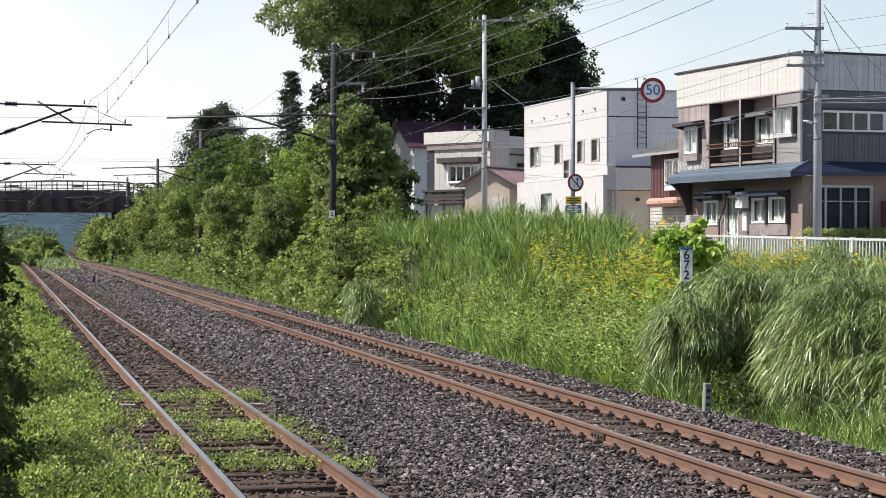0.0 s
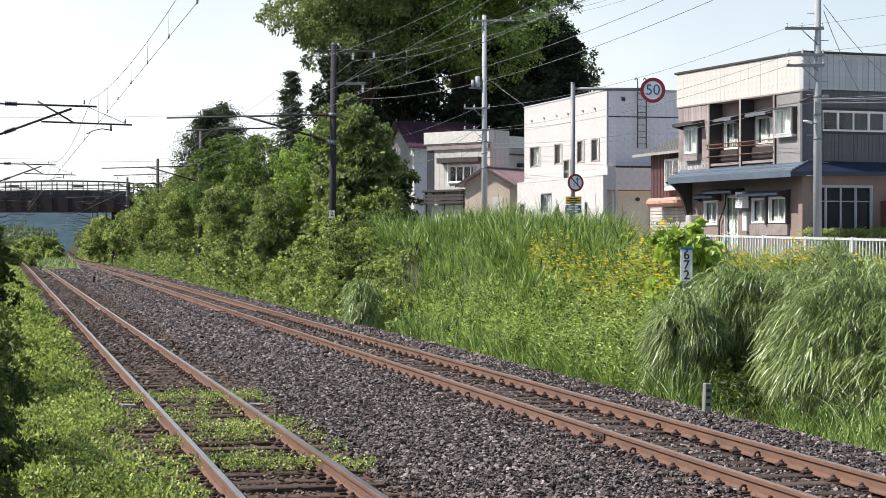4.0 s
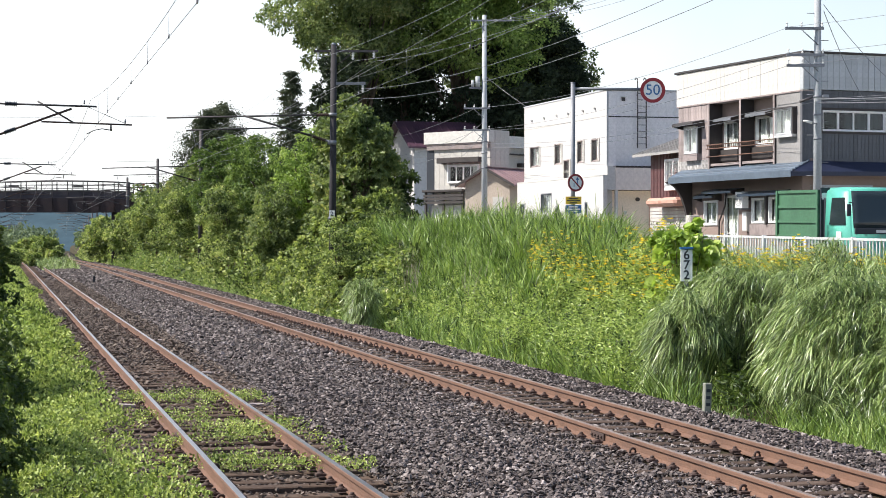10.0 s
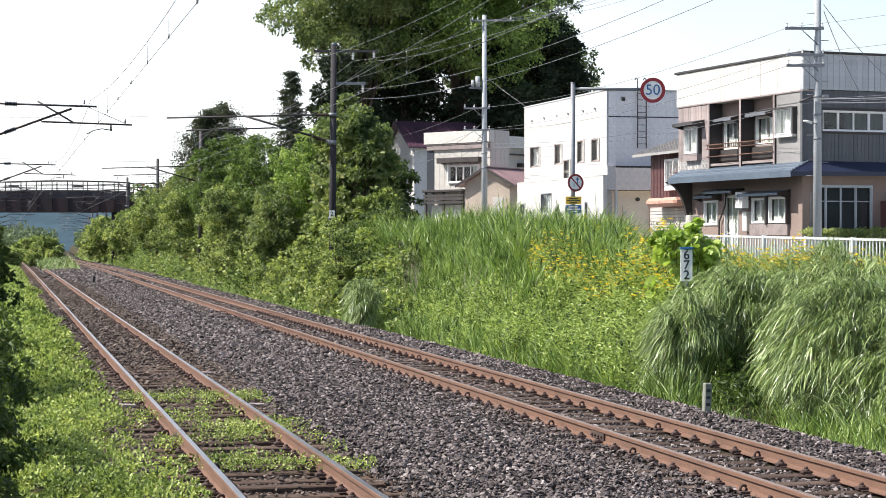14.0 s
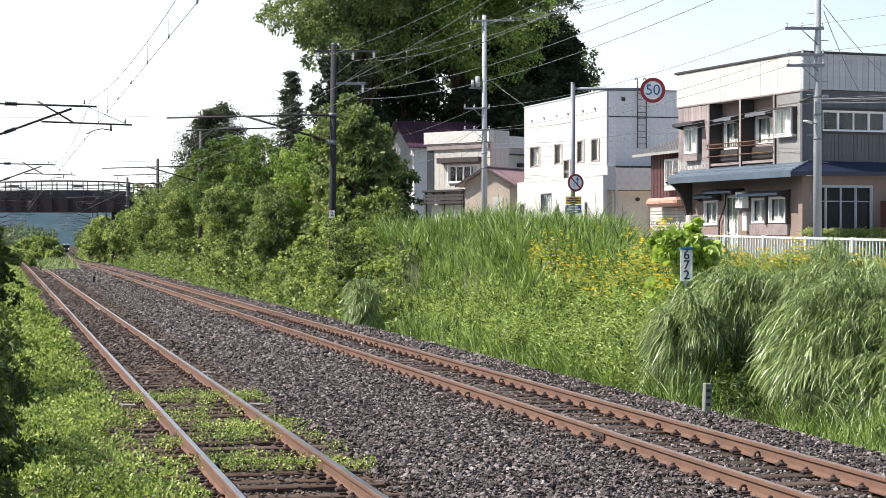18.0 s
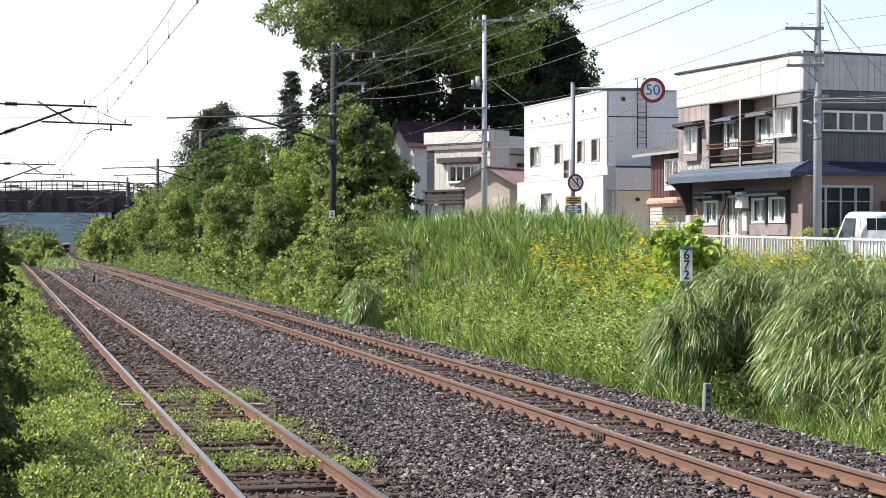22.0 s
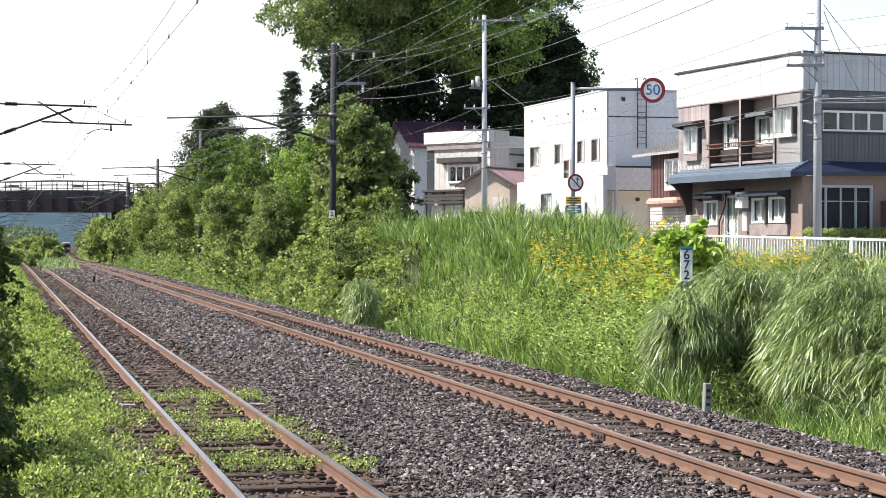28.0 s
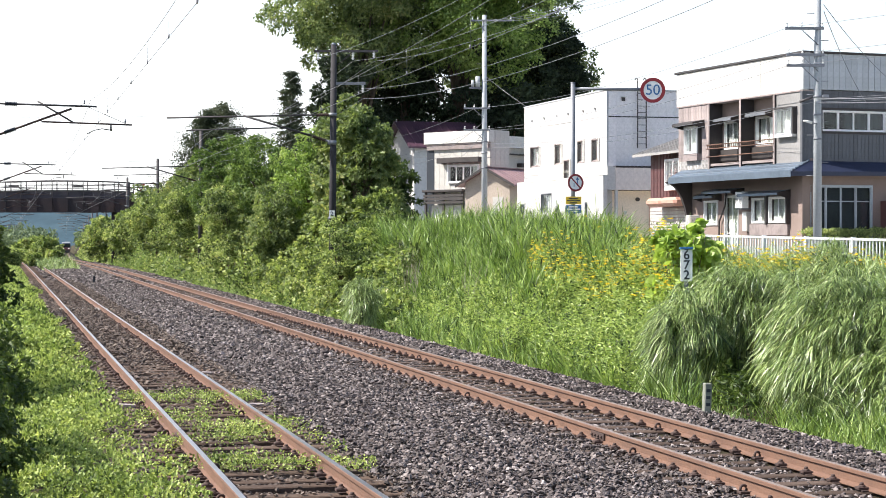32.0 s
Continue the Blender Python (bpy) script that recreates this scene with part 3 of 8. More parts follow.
def make_stones(name, n, y0, y1, size, offs, material, label, keep=None, lift=0.0):
    """Broken stones strewn over the bed."""
    t = rng.uniform(0, 1, n)
    y = y0 * (y1 / y0) ** t if y0 > 0 else y0 + (y1 - y0) * t
    o = rng.uniform(offs[0], offs[1], n)
    x = 7.15 - 0.232 * y + o
    lt = x - (2.53 - 0.236 * y)
    cs = 0.973
    # leave the rails and their fastenings free, and most of the sleepers
    s = (y - 9.0 - 0.22 * np.where(np.abs(o) < 1.4, o, lt)) / (np.where(np.abs(o) < 1.4, 0.60, 0.55) * 0.974)
    ph0 = np.abs(s - np.round(s)) * 0.58
    rail = np.minimum(np.abs(np.abs(o) - 0.566 / cs), np.abs(np.abs(lt) - 0.566 / cs)) < np.where(ph0 < 0.14, 0.20, 0.09)
    ph = ph0
    on = ((np.abs(o) < 1.1) & (ph < 0.11) & (rng.uniform(0, 1, n) < 0.76 + 0.21 * (y < 34))) | ((np.abs(lt) < 1.15) & (ph < 0.135) & (rng.uniform(0, 1, n) < 0.70 + 0.10 * (y < 34)))
    ok = ~rail & (~on | ((lift > 0) & (y > 34)))
    if keep is not None:
        ok &= keep(o, lt, y)
    x, y, o, lt, ph = x[ok], y[ok], o[ok], lt[ok], ph[ok]
    n = len(x)
    z = LAND(x, y) + 0.035 + lift * np.clip((y - 25) / 20, 0, 1)
    heap = ((o < -1.2) & (lt > 1.2)) * 0.05 * np.sin(np.clip((o + 4.4) / 3.2, 0, 1) * math.pi)
    z = z + heap + np.where(np.abs(o) < 0.5, -0.038, 0) + np.where(np.abs(lt) < 0.5, -0.008, 0) + np.where(np.abs(lt) < 1.0, -0.022, 0) + np.where((np.abs(lt) < 1.1) & (ph < 0.12), 0.045, 0) + np.where(np.abs(o) < 1.05, 0.008, 0) + np.where((np.abs(o) < 1.1) & (ph < 0.11), 0.02, 0) + rng.uniform(-0.034, 0.024, n)
    lump = np.array([(math.cos(1.2566 * a), math.sin(1.2566 * a), 0.0) for a in range(5)] + [(0, 0, 0.8), (0, 0, -0.8)])
    kinds = np.stack([lump * rng.uniform(0.65, 1.2, (7, 1)) + rng.normal(0, 0.2, (7, 3)) for _ in range(32)])
    v = kinds[rng.integers(0, 32, n)] * rng.uniform(0.65, 1.3, (n, 1, 3)) * (size * rng.uniform(0.6, 1.2, (n, 1, 1)))
    a, b = rng.uniform(0, 6.28, n), rng.normal(0, 0.6, n)
    ca, sa, cb, sb = (q[:, None] for q in (np.cos(a), np.sin(a), np.cos(b), np.sin(b)))
    vx, vy, vz = v[..., 0], v[..., 1] * cb - v[..., 2] * sb, v[..., 1] * sb + v[..., 2] * cb
    v = np.stack([vx * ca - vy * sa, vx * sa + vy * ca, vz * 0.82], -1) + np.stack([x, y, z], -1)[:, None, :]
    q = np.array([(k, (k + 1) % 5, 5) for k in range(5)] + [((k + 1) % 5, k, 6) for k in range(5)])
    f = (np.arange(n)[:, None, None] * 7 + q[None]).reshape(-1, 3)
    stuff(name, raw_mesh(name, v.reshape(-1, 3), f, material, True), label, "ballast")


# ---- buildings ----
def wall_panel(bm, x0, x1, z0, z1, y0, y1, holes=()):
    """A wall along x from y0 to y1 in depth, with openings (x0, x1, z0, z1) right through it."""
    xs = sorted({x0, x1, *[h[0] for h in holes], *[h[1] for h in holes]})
    zs = sorted({z0, z1, *[h[2] for h in holes], *[h[3] for h in holes]})
    grid = {}

    def vert(i, k):
        if (i, k) not in grid:
            grid[(i, k)] = bm.verts.new((xs[i], y1, zs[k]))
        return grid[(i, k)]
    faces = []
    for i in range(len(xs) - 1):
        for k in range(len(zs) - 1):
            mx, mz = (xs[i] + xs[i + 1]) / 2, (zs[k] + zs[k + 1]) / 2
            if not any(h[0] < mx < h[1] and h[2] < mz < h[3] for h in holes):
                faces.append(bm.faces.new((vert(i, k), vert(i + 1, k), vert(i + 1, k + 1), vert(i, k + 1))))
    made = bmesh.ops.extrude_face_region(bm, geom=faces, use_keep_orig=True)["geom"]
    bmesh.ops.translate(bm, vec=(0, y0 - y1, 0), verts=[g for g in made if isinstance(g, bmesh.types.BMVert)])


def window(parent, x0, x1, z0, z1, y, n=2, trim=None, deep=0.10, curtain=0.0, name="window", bar=None, label="aluminium sliding window", thick=0.055, cloth="curtain"):
    """A window in the plane y, facing +y: outer frame, sashes with panes, and a curtain behind."""
    trim = trim or M["alu"]
    f = thick
    bm = bmesh.new()
    for a in ((x0, x1, y - deep, y + 0.03, z0, z0 + f), (x0, x1, y - deep, y + 0.03, z1 - f, z1), (x0, x0 + f, y - deep, y + 0.03, z0 + f, z1 - f), (x1 - f, x1, y - deep, y + 0.03, z0 + f, z1 - f)):
        box(bm, *a, bevel=0.005)
    w = part(name, bm, trim, parent, label)
    w_in = (x1 - x0 - 2 * f) / n
    for k in range(n):
        a, b = x0 + f + k * w_in, x0 + f + (k + 1) * w_in
        yy = y - 0.03 - 0.025 * (k % 2)
        bm = bmesh.new()
        s = 0.04
        for q in ((a, b, yy - 0.02, yy + 0.012, z0 + f, z0 + f + s), (a, b, yy - 0.02, yy + 0.012, z1 - f - s, z1 - f), (a, a + s, yy - 0.02, yy + 0.012, z0 + f + s, z1 - f - s), (b - s, b, yy - 0.02, yy + 0.012, z0 + f + s, z1 - f - s)):
            box(bm, *q)
        if bar:
            box(bm, a + s, b - s, yy - 0.015, yy + 0.008, z0 + (z1 - z0) * bar - 0.02, z0 + (z1 - z0) * bar + 0.02)
        part("sash", bm, trim, w)
        pane = part("pane", bx(a + s - 0.004, b - s + 0.004, yy - 0.006, yy, z0 + f + s - 0.004, z1 - f - s + 0.004), M["glass"], w)
        pane.visible_shadow = False
    if curtain:
        bm = bmesh.new()
        m = 22
        xs = [x0 + f + (x1 - x0 - 2 * f) * curtain * i / m for i in range(m + 1)]
        vs = [[bm.verts.new((x, y - deep - 0.06 + 0.025 * math.sin(i * 1.9), z)) for z in (z0 + 0.03, z1 - 0.05)] for i, x in enumerate(xs)]
        for p, q in zip(vs, vs[1:]):
            bm.faces.new((p[0], q[0], q[1], p[1])).smooth = True
        part("curtain", bm, M[cloth], w, "pale hanging curtain" if cloth == "curtain" else "dark grey hanging curtain")
    return w


def awning(parent, x0, x1, z, y, depth, mat, drop=0.12):
    bm = bmesh.new()
    vs = [bm.verts.new(p) for p in ((x0, y, z + drop), (x1, y, z + drop), (x1, y + depth, z), (x0, y + depth, z), (x0, y, z + drop - 0.05), (x1, y, z + drop - 0.05), (x1, y + depth, z - 0.09), (x0, y + depth, z - 0.09))]
    for q in ((0, 1, 2, 3), (4, 7, 6, 5), (3, 2, 6, 7), (0, 3, 7, 4), (1, 5, 6, 2), (0, 4, 5, 1)):
        bm.faces.new([vs[i] for i in q])
    a = part("awning", bm, mat, parent, "small sheet-metal window awning")
    for x in (x0 - 0.012, x1 - 0.02):
        bm = bmesh.new()
        ring = [[bm.verts.new((x + t, yy, zz)) for yy, zz in ((y, z + drop), (y + depth, z + 0.004), (y + depth, z - 0.10), (y, z - 0.22))] for t in (0.0, 0.032)]
        bm.faces.new(ring[0]), bm.faces.new(ring[1][::-1])
        for k in range(4):
            bm.faces.new((ring[0][k], ring[1][k], ring[1][(k + 1) % 4], ring[0][(k + 1) % 4]))
        part("awning_end", bm, M["dark_wood"], a)
    return a


def boards(parent, name, x0, x1, z0, z1, y, pitch, mat, thick=0.02, gap=0.012, upright=True, holes=(), at=Matrix.Identity(4)):
    """Boards or sheet ribs, each a piece of its own, on the plane y."""
    protos = {}
    n = max(1, round(((x1 - x0) if upright else (z1 - z0)) / pitch))
    step = ((x1 - x0) if upright else (z1 - z0)) / n
    for k in range(n):
        if upright:
            a, b = x0 + k * step, x0 + (k + 1) * step - gap
            cuts = [(z0, z1)]
            for h in holes:
                if h[0] < b and h[1] > a:
                    cuts = [c for q in cuts for c in ((q[0], min(q[1], h[2])), (max(q[0], h[3]), q[1])) if c[1] - c[0] > 0.02]
            for c, d in cuts:
                key = (round(c, 3), round(d, 3))
                if key not in protos:
                    protos[key] = part(name, bx(0, b - a, 0, thick, c, d, bevel=0.004), mat, parent)
                    protos[key].matrix_basis = at @ pose(a, y, 0)
                else:
                    same(name, protos[key], parent, at @ pose(a, y + random.uniform(-0.002, 0.002), 0))
        else:
            c, d = z0 + k * step, z0 + (k + 1) * step - gap
            cuts = [(x0, x1)]
            for h in holes:
                if h[2] < d and h[3] > c:
                    cuts = [r for q in cuts for r in ((q[0], min(q[1], h[0])), (max(q[0], h[1]), q[1])) if r[1] - r[0] > 0.02]
            for a, b in cuts:
                key = (round(a, 3), round(b, 3))
                if key not in protos:
                    protos[key] = part(name, bx(a, b, 0, thick, 0, d - c, bevel=0.004), mat, parent)
                    protos[key].matrix_basis = at @ pose(0, y, c)
                else:
                    same(name, protos[key], parent, at @ pose(0, y + random.uniform(-0.002, 0.002), c))


SIDE = pose(0, 0, 0, 0, 0, 90)        # turns a front on to the end wall that faces along -x


def shop_house():
    """Two-storey house at the road corner with a tall white fascia, a balcony and a blue skirt roof."""
    e = thing("house", "two-storey house with white fascia, balcony and blue metal skirt roof", "house", pose(12.84, 66.6, 1.5, 0, 0, 110.96))
    W = M
    # ground floor front with its openings
    holes = [(6.6, 7.7, 1.15, 2.13), (5.0, 6.1, 0.05, 2.3), (2.85, 3.95, 1.2, 2.16), (1.5, 2.7, 1.2, 2.18)]
    bm = bmesh.new()
    wall_panel(bm, 0, 9.1, -0.3, 3.5, -0.5, -0.3, holes)
    part("wall", bm, W["tan_wall"], e, "tan rendered ground floor wall")
    # upper front: boarded bay, recessed balcony wall, pale corner bay
    bm = bmesh.new()
    wall_panel(bm, 6.85, 9.4, 3.3, 5.95, -0.3, -0.06, [(7.55, 8.6, 4.0, 5.1)])
    part("wall", bm, W["old_board"], e)
    boards(e, "board", 6.85, 9.4, 3.3, 5.95, -0.058, 0.22, W["old_board"], holes=[(7.5, 8.65, 3.95, 5.15)])
    bm = bmesh.new()
    wall_panel(bm, 1.9, 6.85, 3.3, 5.95, -0.75, -0.55, [(5.4, 6.6, 4.1, 5.2), (2.85, 4.2, 4.15, 5.25)])
    part("wall", bm, W["tan_wall"], e)
    bm = bmesh.new()
    wall_panel(bm, 0.05, 1.9, 3.3, 5.95, -0.55, -0.06, [(0.5, 1.65, 4.4, 5.33)])
    part("wall", bm, W["ash_tile"], e)
    boards(e, "board", 0.05, 1.9, 3.3, 5.95, -0.058, 0.45, W["ash_tile"], gap=0.006, upright=False, holes=[(0.45, 1.7, 4.35, 5.38)])
    # end wall, back, far end, roof
    bm = bmesh.new()
    wall_panel(bm, -8, -0.0, 2.9, 5.95, -0.16, -0.02, [(-3.49, -0.82, 4.49, 5.24)])
    part("wall", bm, W["slate_siding"], e).matrix_basis = SIDE
    boards(e, "board", -8, -0.06, 3.3, 5.95, -0.018, 0.16, W["slate_siding"], thick=0.014, holes=[(-3.58, -0.73, 4.40, 5.33)], at=SIDE)
    for k in range(13):
        part("siding_joint", bx(-8, -0.06 if not 4.3 < 3.4 + 0.2 * k < 5.4 else -3.6, -0.016, 0.0, 3.4 + 0.2 * k, 3.414 + 0.2 * k), W["slate_siding"], e).matrix_basis = SIDE
    for q in ((-3.58, -0.73, 5.245, 5.33), (-3.58, -0.73, 4.40, 4.485), (-3.58, -3.495, 4.487, 5.243), (-0.815, -0.73, 4.487, 5.243)):
        part("window_surround", bx(q[0], q[1], -0.02, 0.025, q[2], q[3]), W["dark_wood"], e).matrix_basis = SIDE
    bm = bmesh.new()
    wall_panel(bm, -8, -0.3, -0.3, 3.3, -0.16, -0.03, [(-2.95, -0.32, 0.3, 2.56)])
    part("wall", bm, W["tan_wall_shade"], e).matrix_basis = SIDE
    part("wall", bx(0.2, 9.3, -8.2, -8.0, -0.3, 6.0), W["grey_siding"], e)
    part("wall", bx(9.1, 9.35, -8.0, -0.6, -0.3, 6.0), W["pale_siding"], e)
    part("floor", bx(0.2, 9.1, -8.0, -0.8, 3.0, 3.2), W["room_shade"], e)
    part("floor", bx(0.2, 9.1, -8.0, -0.55, 0.0, 0.1), W["room_shade"], e)
    part("inner_wall", bx(0.25, 9.05, -3.2, -3.1, 0.1, 5.9), W["room_shade"], e)
    part("roof", bx(0.1, 9.35, -8.1, -0.1, 5.98, 6.15), W["slate_roof"], e)
    # fascia: sheet panels on a backing, dark capping
    part("fascia", bx(-0.04, 9.52, -0.22, -0.03, 5.95, 7.26), W["white_siding"], e)
    boards(e, "fascia_panel", -0.04, 9.52, 5.95, 7.26, -0.03, 0.3, W["white_siding"], gap=0.006, thick=0.012)
    part("fascia", bx(-8.2, 0.0, -0.2, 0.02, 5.97, 7.26), W["grey_siding"], e).matrix_basis = SIDE
    boards(e, "fascia_panel", -8.2, 0.0, 5.97, 7.26, 0.022, 0.25, W["grey_siding"], at=SIDE)
    part("capping", bx(-0.1, 9.62, -0.26, 0.04, 7.26, 7.34, bevel=0.01), W["steel_dark"], e)
    part("capping", bx(-8.25, -0.27, -0.2, 0.1, 7.26, 7.34, bevel=0.01), W["dark_wood"], e).matrix_basis = SIDE
    part("soffit", bx(0.0, 9.45, -0.75, -0.0, 5.90, 5.95), W["old_board"], e)
    # balcony fins, floor, rails
    # fin sides are coloured dark for their shade, the edges stay pale
    for x0, y0 in ((6.72, -0.55), (4.3, -0.55), (1.86, -0.55)):
        part("fin", bx(x0, x0 + 0.11, y0, 0.02, 3.3, 5.9), W["dark_wood"], e, "timber balcony fin, its unlit side painted dark")
        part("fin_edge", bx(x0 - 0.005, x0 + 0.115, 0.022, 0.04, 3.3, 5.9), W["old_board"], e)
    for z in (4.28, 4.13, 3.82):
        part("balcony_rail", tb((1.9, 0.06, z), (6.9, 0.06, z), 0.02, seg=8), W["rust"], e, "rust-brown balcony rail")
    for k in range(34):
        x = 2.05 + k * 0.145
        if k == 0:
            bal = part("baluster", bx(-0.008, 0.008, 0.05, 0.07, 4.13, 4.28), W["rust"], e)
            bal.matrix_basis = pose(x, 0, 0)
        else:
            same("baluster", bal, e, pose(x, 0, 0))
    part("balcony_floor", bx(1.97, 6.72, -0.55, -0.02, 3.45, 3.55), W["old_board"], e)
    # weathered lower courses of the boarded bay
    boards(e, "worn_board", 6.86, 9.39, 3.31, 3.72, -0.036, 0.28, W["worn_board"], thick=0.016)
    # upper windows
    window(e, 5.4, 6.6, 4.1, 5.2, -0.57, 2, trim=W["white_paint"], curtain=1.0)
    awning(e, 5.3, 6.68, 5.27, -0.55, 0.45, W["steel_grey"])
    window(e, 2.85, 4.2, 4.15, 5.25, -0.57, 2, trim=W["white_paint"], curtain=1.0)
    awning(e, 2.75, 4.25, 5.32, -0.55, 0.45, W["steel_grey"])
    for x0, x1 in ((5.3, 6.7), (2.75, 4.27)):
        part("window_box", bx(x0, x1, -0.55, -0.4, 3.62, 4.08), W["dark_wood"], e, "dark weathered boarding below a window")
        part("jamb", bx(x0 - 0.06, x0 - 0.005, -0.55, -0.42, 3.62, 5.25), W["dark_wood"], e)
    window(e, 7.55, 8.6, 4.0, 5.1, 0.12, 2, trim=W["white_paint"], deep=0.2, curtain=1.0, label="bay window with aluminium sashes")
    bm = bmesh.new()
    box(bm, 7.5, 8.65, -0.06, 0.15, 3.72, 3.99)
    part("bay_box", bm, W["old_board"], e)
    for a in (7.48, 8.61):
        part("bay_cheek", bx(a, a + 0.06, -0.06, 0.1, 3.99, 5.15), W["dark_wood"], e)
    awning(e, 7.25, 8.95, 5.2, -0.06, 0.55, W["steel_dark"])
    window(e, 0.5, 1.65, 4.4, 5.33, 0.14, 2, deep=0.24, trim=W["alu"], thick=0.03, curtain=1.0, label="white corner bay window")
    part("bay_box", bx(0.46, 1.69, -0.05, 0.16, 4.3, 4.395), W["alu"], e)
    # dark cheek paints the shaded right side of the pale bay
    part("bay_cheek", bx(0.45, 0.495, -0.05, 0.13, 4.4, 5.33), W["dark_wood"], e)
    part("bay_hood", bx(0.42, 1.73, -0.05, 0.2, 5.335, 5.39), W["steel_dark"], e)
    window(e, -3.49, -0.82, 4.49, 5.24, -0.01, 4, trim=W["white_paint"], thick=0.035, curtain=0.62, cloth="dark_curtain", label="white four-light sliding window").matrix_basis = SIDE
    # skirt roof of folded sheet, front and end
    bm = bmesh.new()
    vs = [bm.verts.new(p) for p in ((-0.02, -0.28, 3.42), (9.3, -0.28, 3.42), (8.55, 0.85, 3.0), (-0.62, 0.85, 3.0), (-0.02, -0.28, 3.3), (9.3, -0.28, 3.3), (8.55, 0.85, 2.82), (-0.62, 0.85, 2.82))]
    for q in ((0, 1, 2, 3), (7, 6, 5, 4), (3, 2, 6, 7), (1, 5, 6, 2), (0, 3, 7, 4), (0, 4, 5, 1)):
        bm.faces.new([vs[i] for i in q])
    part("skirt_roof", bm, W["blue_metal_shade"], e, "blue painted sheet-metal skirt roof")
    for k in range(6):
        t0, t1 = k / 6 + 0.004, (k + 1) / 6 - 0.05
        bm = bmesh.new()
        pt = lambda t, s, h: ((-0.02 - 0.6 * t) * (1 - s) + (9.3 - 0.75 * t) * s, -0.28 + 1.13 * t, 3.425 - 0.42 * t + h)
        vs = [bm.verts.new(pt(t, s, h)) for h in (0.0, 0.045) for t, s in ((t0, 0), (t0, 1), (t1, 1), (t1, 0))]
        for q in ((4, 5, 6, 7), (0, 1, 5, 4), (1, 2, 6, 5), (2, 3, 7, 6), (3, 0, 4, 7)):
            bm.faces.new([vs[i] for i in q])
        part("roof_sheet", bm, W["blue_metal"], e)
    # end slope: its shade is put into the navy colour
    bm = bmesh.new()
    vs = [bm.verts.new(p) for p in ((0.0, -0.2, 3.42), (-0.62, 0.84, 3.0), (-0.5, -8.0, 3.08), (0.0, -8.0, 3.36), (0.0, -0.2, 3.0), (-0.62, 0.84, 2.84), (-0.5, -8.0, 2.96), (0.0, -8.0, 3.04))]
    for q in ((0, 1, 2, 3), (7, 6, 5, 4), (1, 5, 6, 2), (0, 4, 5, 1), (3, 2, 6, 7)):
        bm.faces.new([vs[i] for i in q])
    part("skirt_roof", bm, W["blue_metal_shade"], e, "sheet-metal skirt roof, its end's shade painted in as navy")
    slab("roof_edge", e, [(-0.62, 0.876, 2.81), (8.55, 0.876, 2.81), (8.55, 0.876, 3.03), (-0.62, 0.876, 3.03)], 0.02, W["blue_metal"])
    # curved bracket wall at the far end of the front
    bm = bmesh.new()
    pts = [(-0.3, -0.3), (-0.3, 2.9), (0.85, 2.9)] + [(0.85 - 1.0 * math.sin(a), 2.85 - 2.2 * (1 - math.cos(a))) for a in [i * math.pi / 16 for i in range(9)]] + [(-0.15, -0.3)]
    a = [bm.verts.new((8.7, y, z)) for y, z in pts]
    b = [bm.verts.new((8.85, y, z)) for y, z in pts]
    bm.faces.new(a), bm.faces.new(b[::-1])
    for i in range(len(pts)):
        bm.faces.new((a[i], b[i], b[(i + 1) % len(pts)], a[(i + 1) % len(pts)]))
    part("bracket_wall", bm, W["dark_wood"], e)
    # ground floor openings
    window(e, 6.6, 7.7, 1.15, 2.13, -0.28, 2, trim=W["white_paint"], curtain=1.0)
    awning(e, 6.35, 7.95, 2.3, -0.3, 0.4, W["blue_metal"])
    d = window(e, 5.0, 6.1, 0.05, 2.3, -0.3, 2, name="door", bar=0.35, label="aluminium and glass sliding front door", curtain=1.0)
    awning(e, 4.6, 6.9, 2.45, -0.3, 0.6, W["blue_metal"])
    window(e, 2.85, 3.95, 1.2, 2.16, -0.24, 2, trim=W["white_paint"], curtain=1.0)
    window(e, 1.5, 2.7, 1.2, 2.18, -0.24, 2, trim=W["white_paint"], curtain=1.0)
    awning(e, 1.3, 4.2, 2.3, -0.3, 0.55, W["blue_metal"])
    for x in (2.75, 1.3):
        part("shutter_box", bx(x, x + 0.08, -0.3, -0.12, 1.15, 2.25), W["steel_dark"], e)
    part("sill_panel", bx(1.35, 4.05, -0.3, -0.2, 0.75, 1.17), W["old_board"], e)
    part("plinth", bx(-0.02, 9.12, -0.3, -0.27, -0.3, 0.35), W["concrete"], e)
    gw = window(e, -2.95, -0.32, 0.3, 2.56, -0.03, 4, trim=W["blue_alu"], bar=0.74, curtain=1.0, cloth="dark_curtain", label="large aluminium shop window with transom lights")
    gw.matrix_basis = SIDE
    part("post", bx(-0.3, -0.0, -0.28, -0.005, -0.3, 3.2), W["tan_wall"], e).matrix_basis = SIDE
    # drain pipe, lamp
    part("drain_pipe", chain([(5.85, -0.22, 2.4), (5.9, -0.2, 1.9), (6.35, -0.2, 1.3), (6.4, -0.2, -0.2)], 0.035, 8), W["dark_wood"], e)
    part("wall_lamp", tb((0.35, -0.2, 2.5), (0.35, -0.2, 2.72), 0.06, 0.05), W["porcelain"], e)
    # air conditioner
    ac = thing("air_conditioner", "white outdoor air-conditioning unit on a wall bracket", "air conditioner", e.matrix_basis @ pose(4.2, -0.3, 1.78))
    part("casing", bx(-0.27, 0.23, 0.2, 0.5, 0.0, 0.62, bevel=0.02), W["white_paint"], ac)
    bm = bmesh.new()
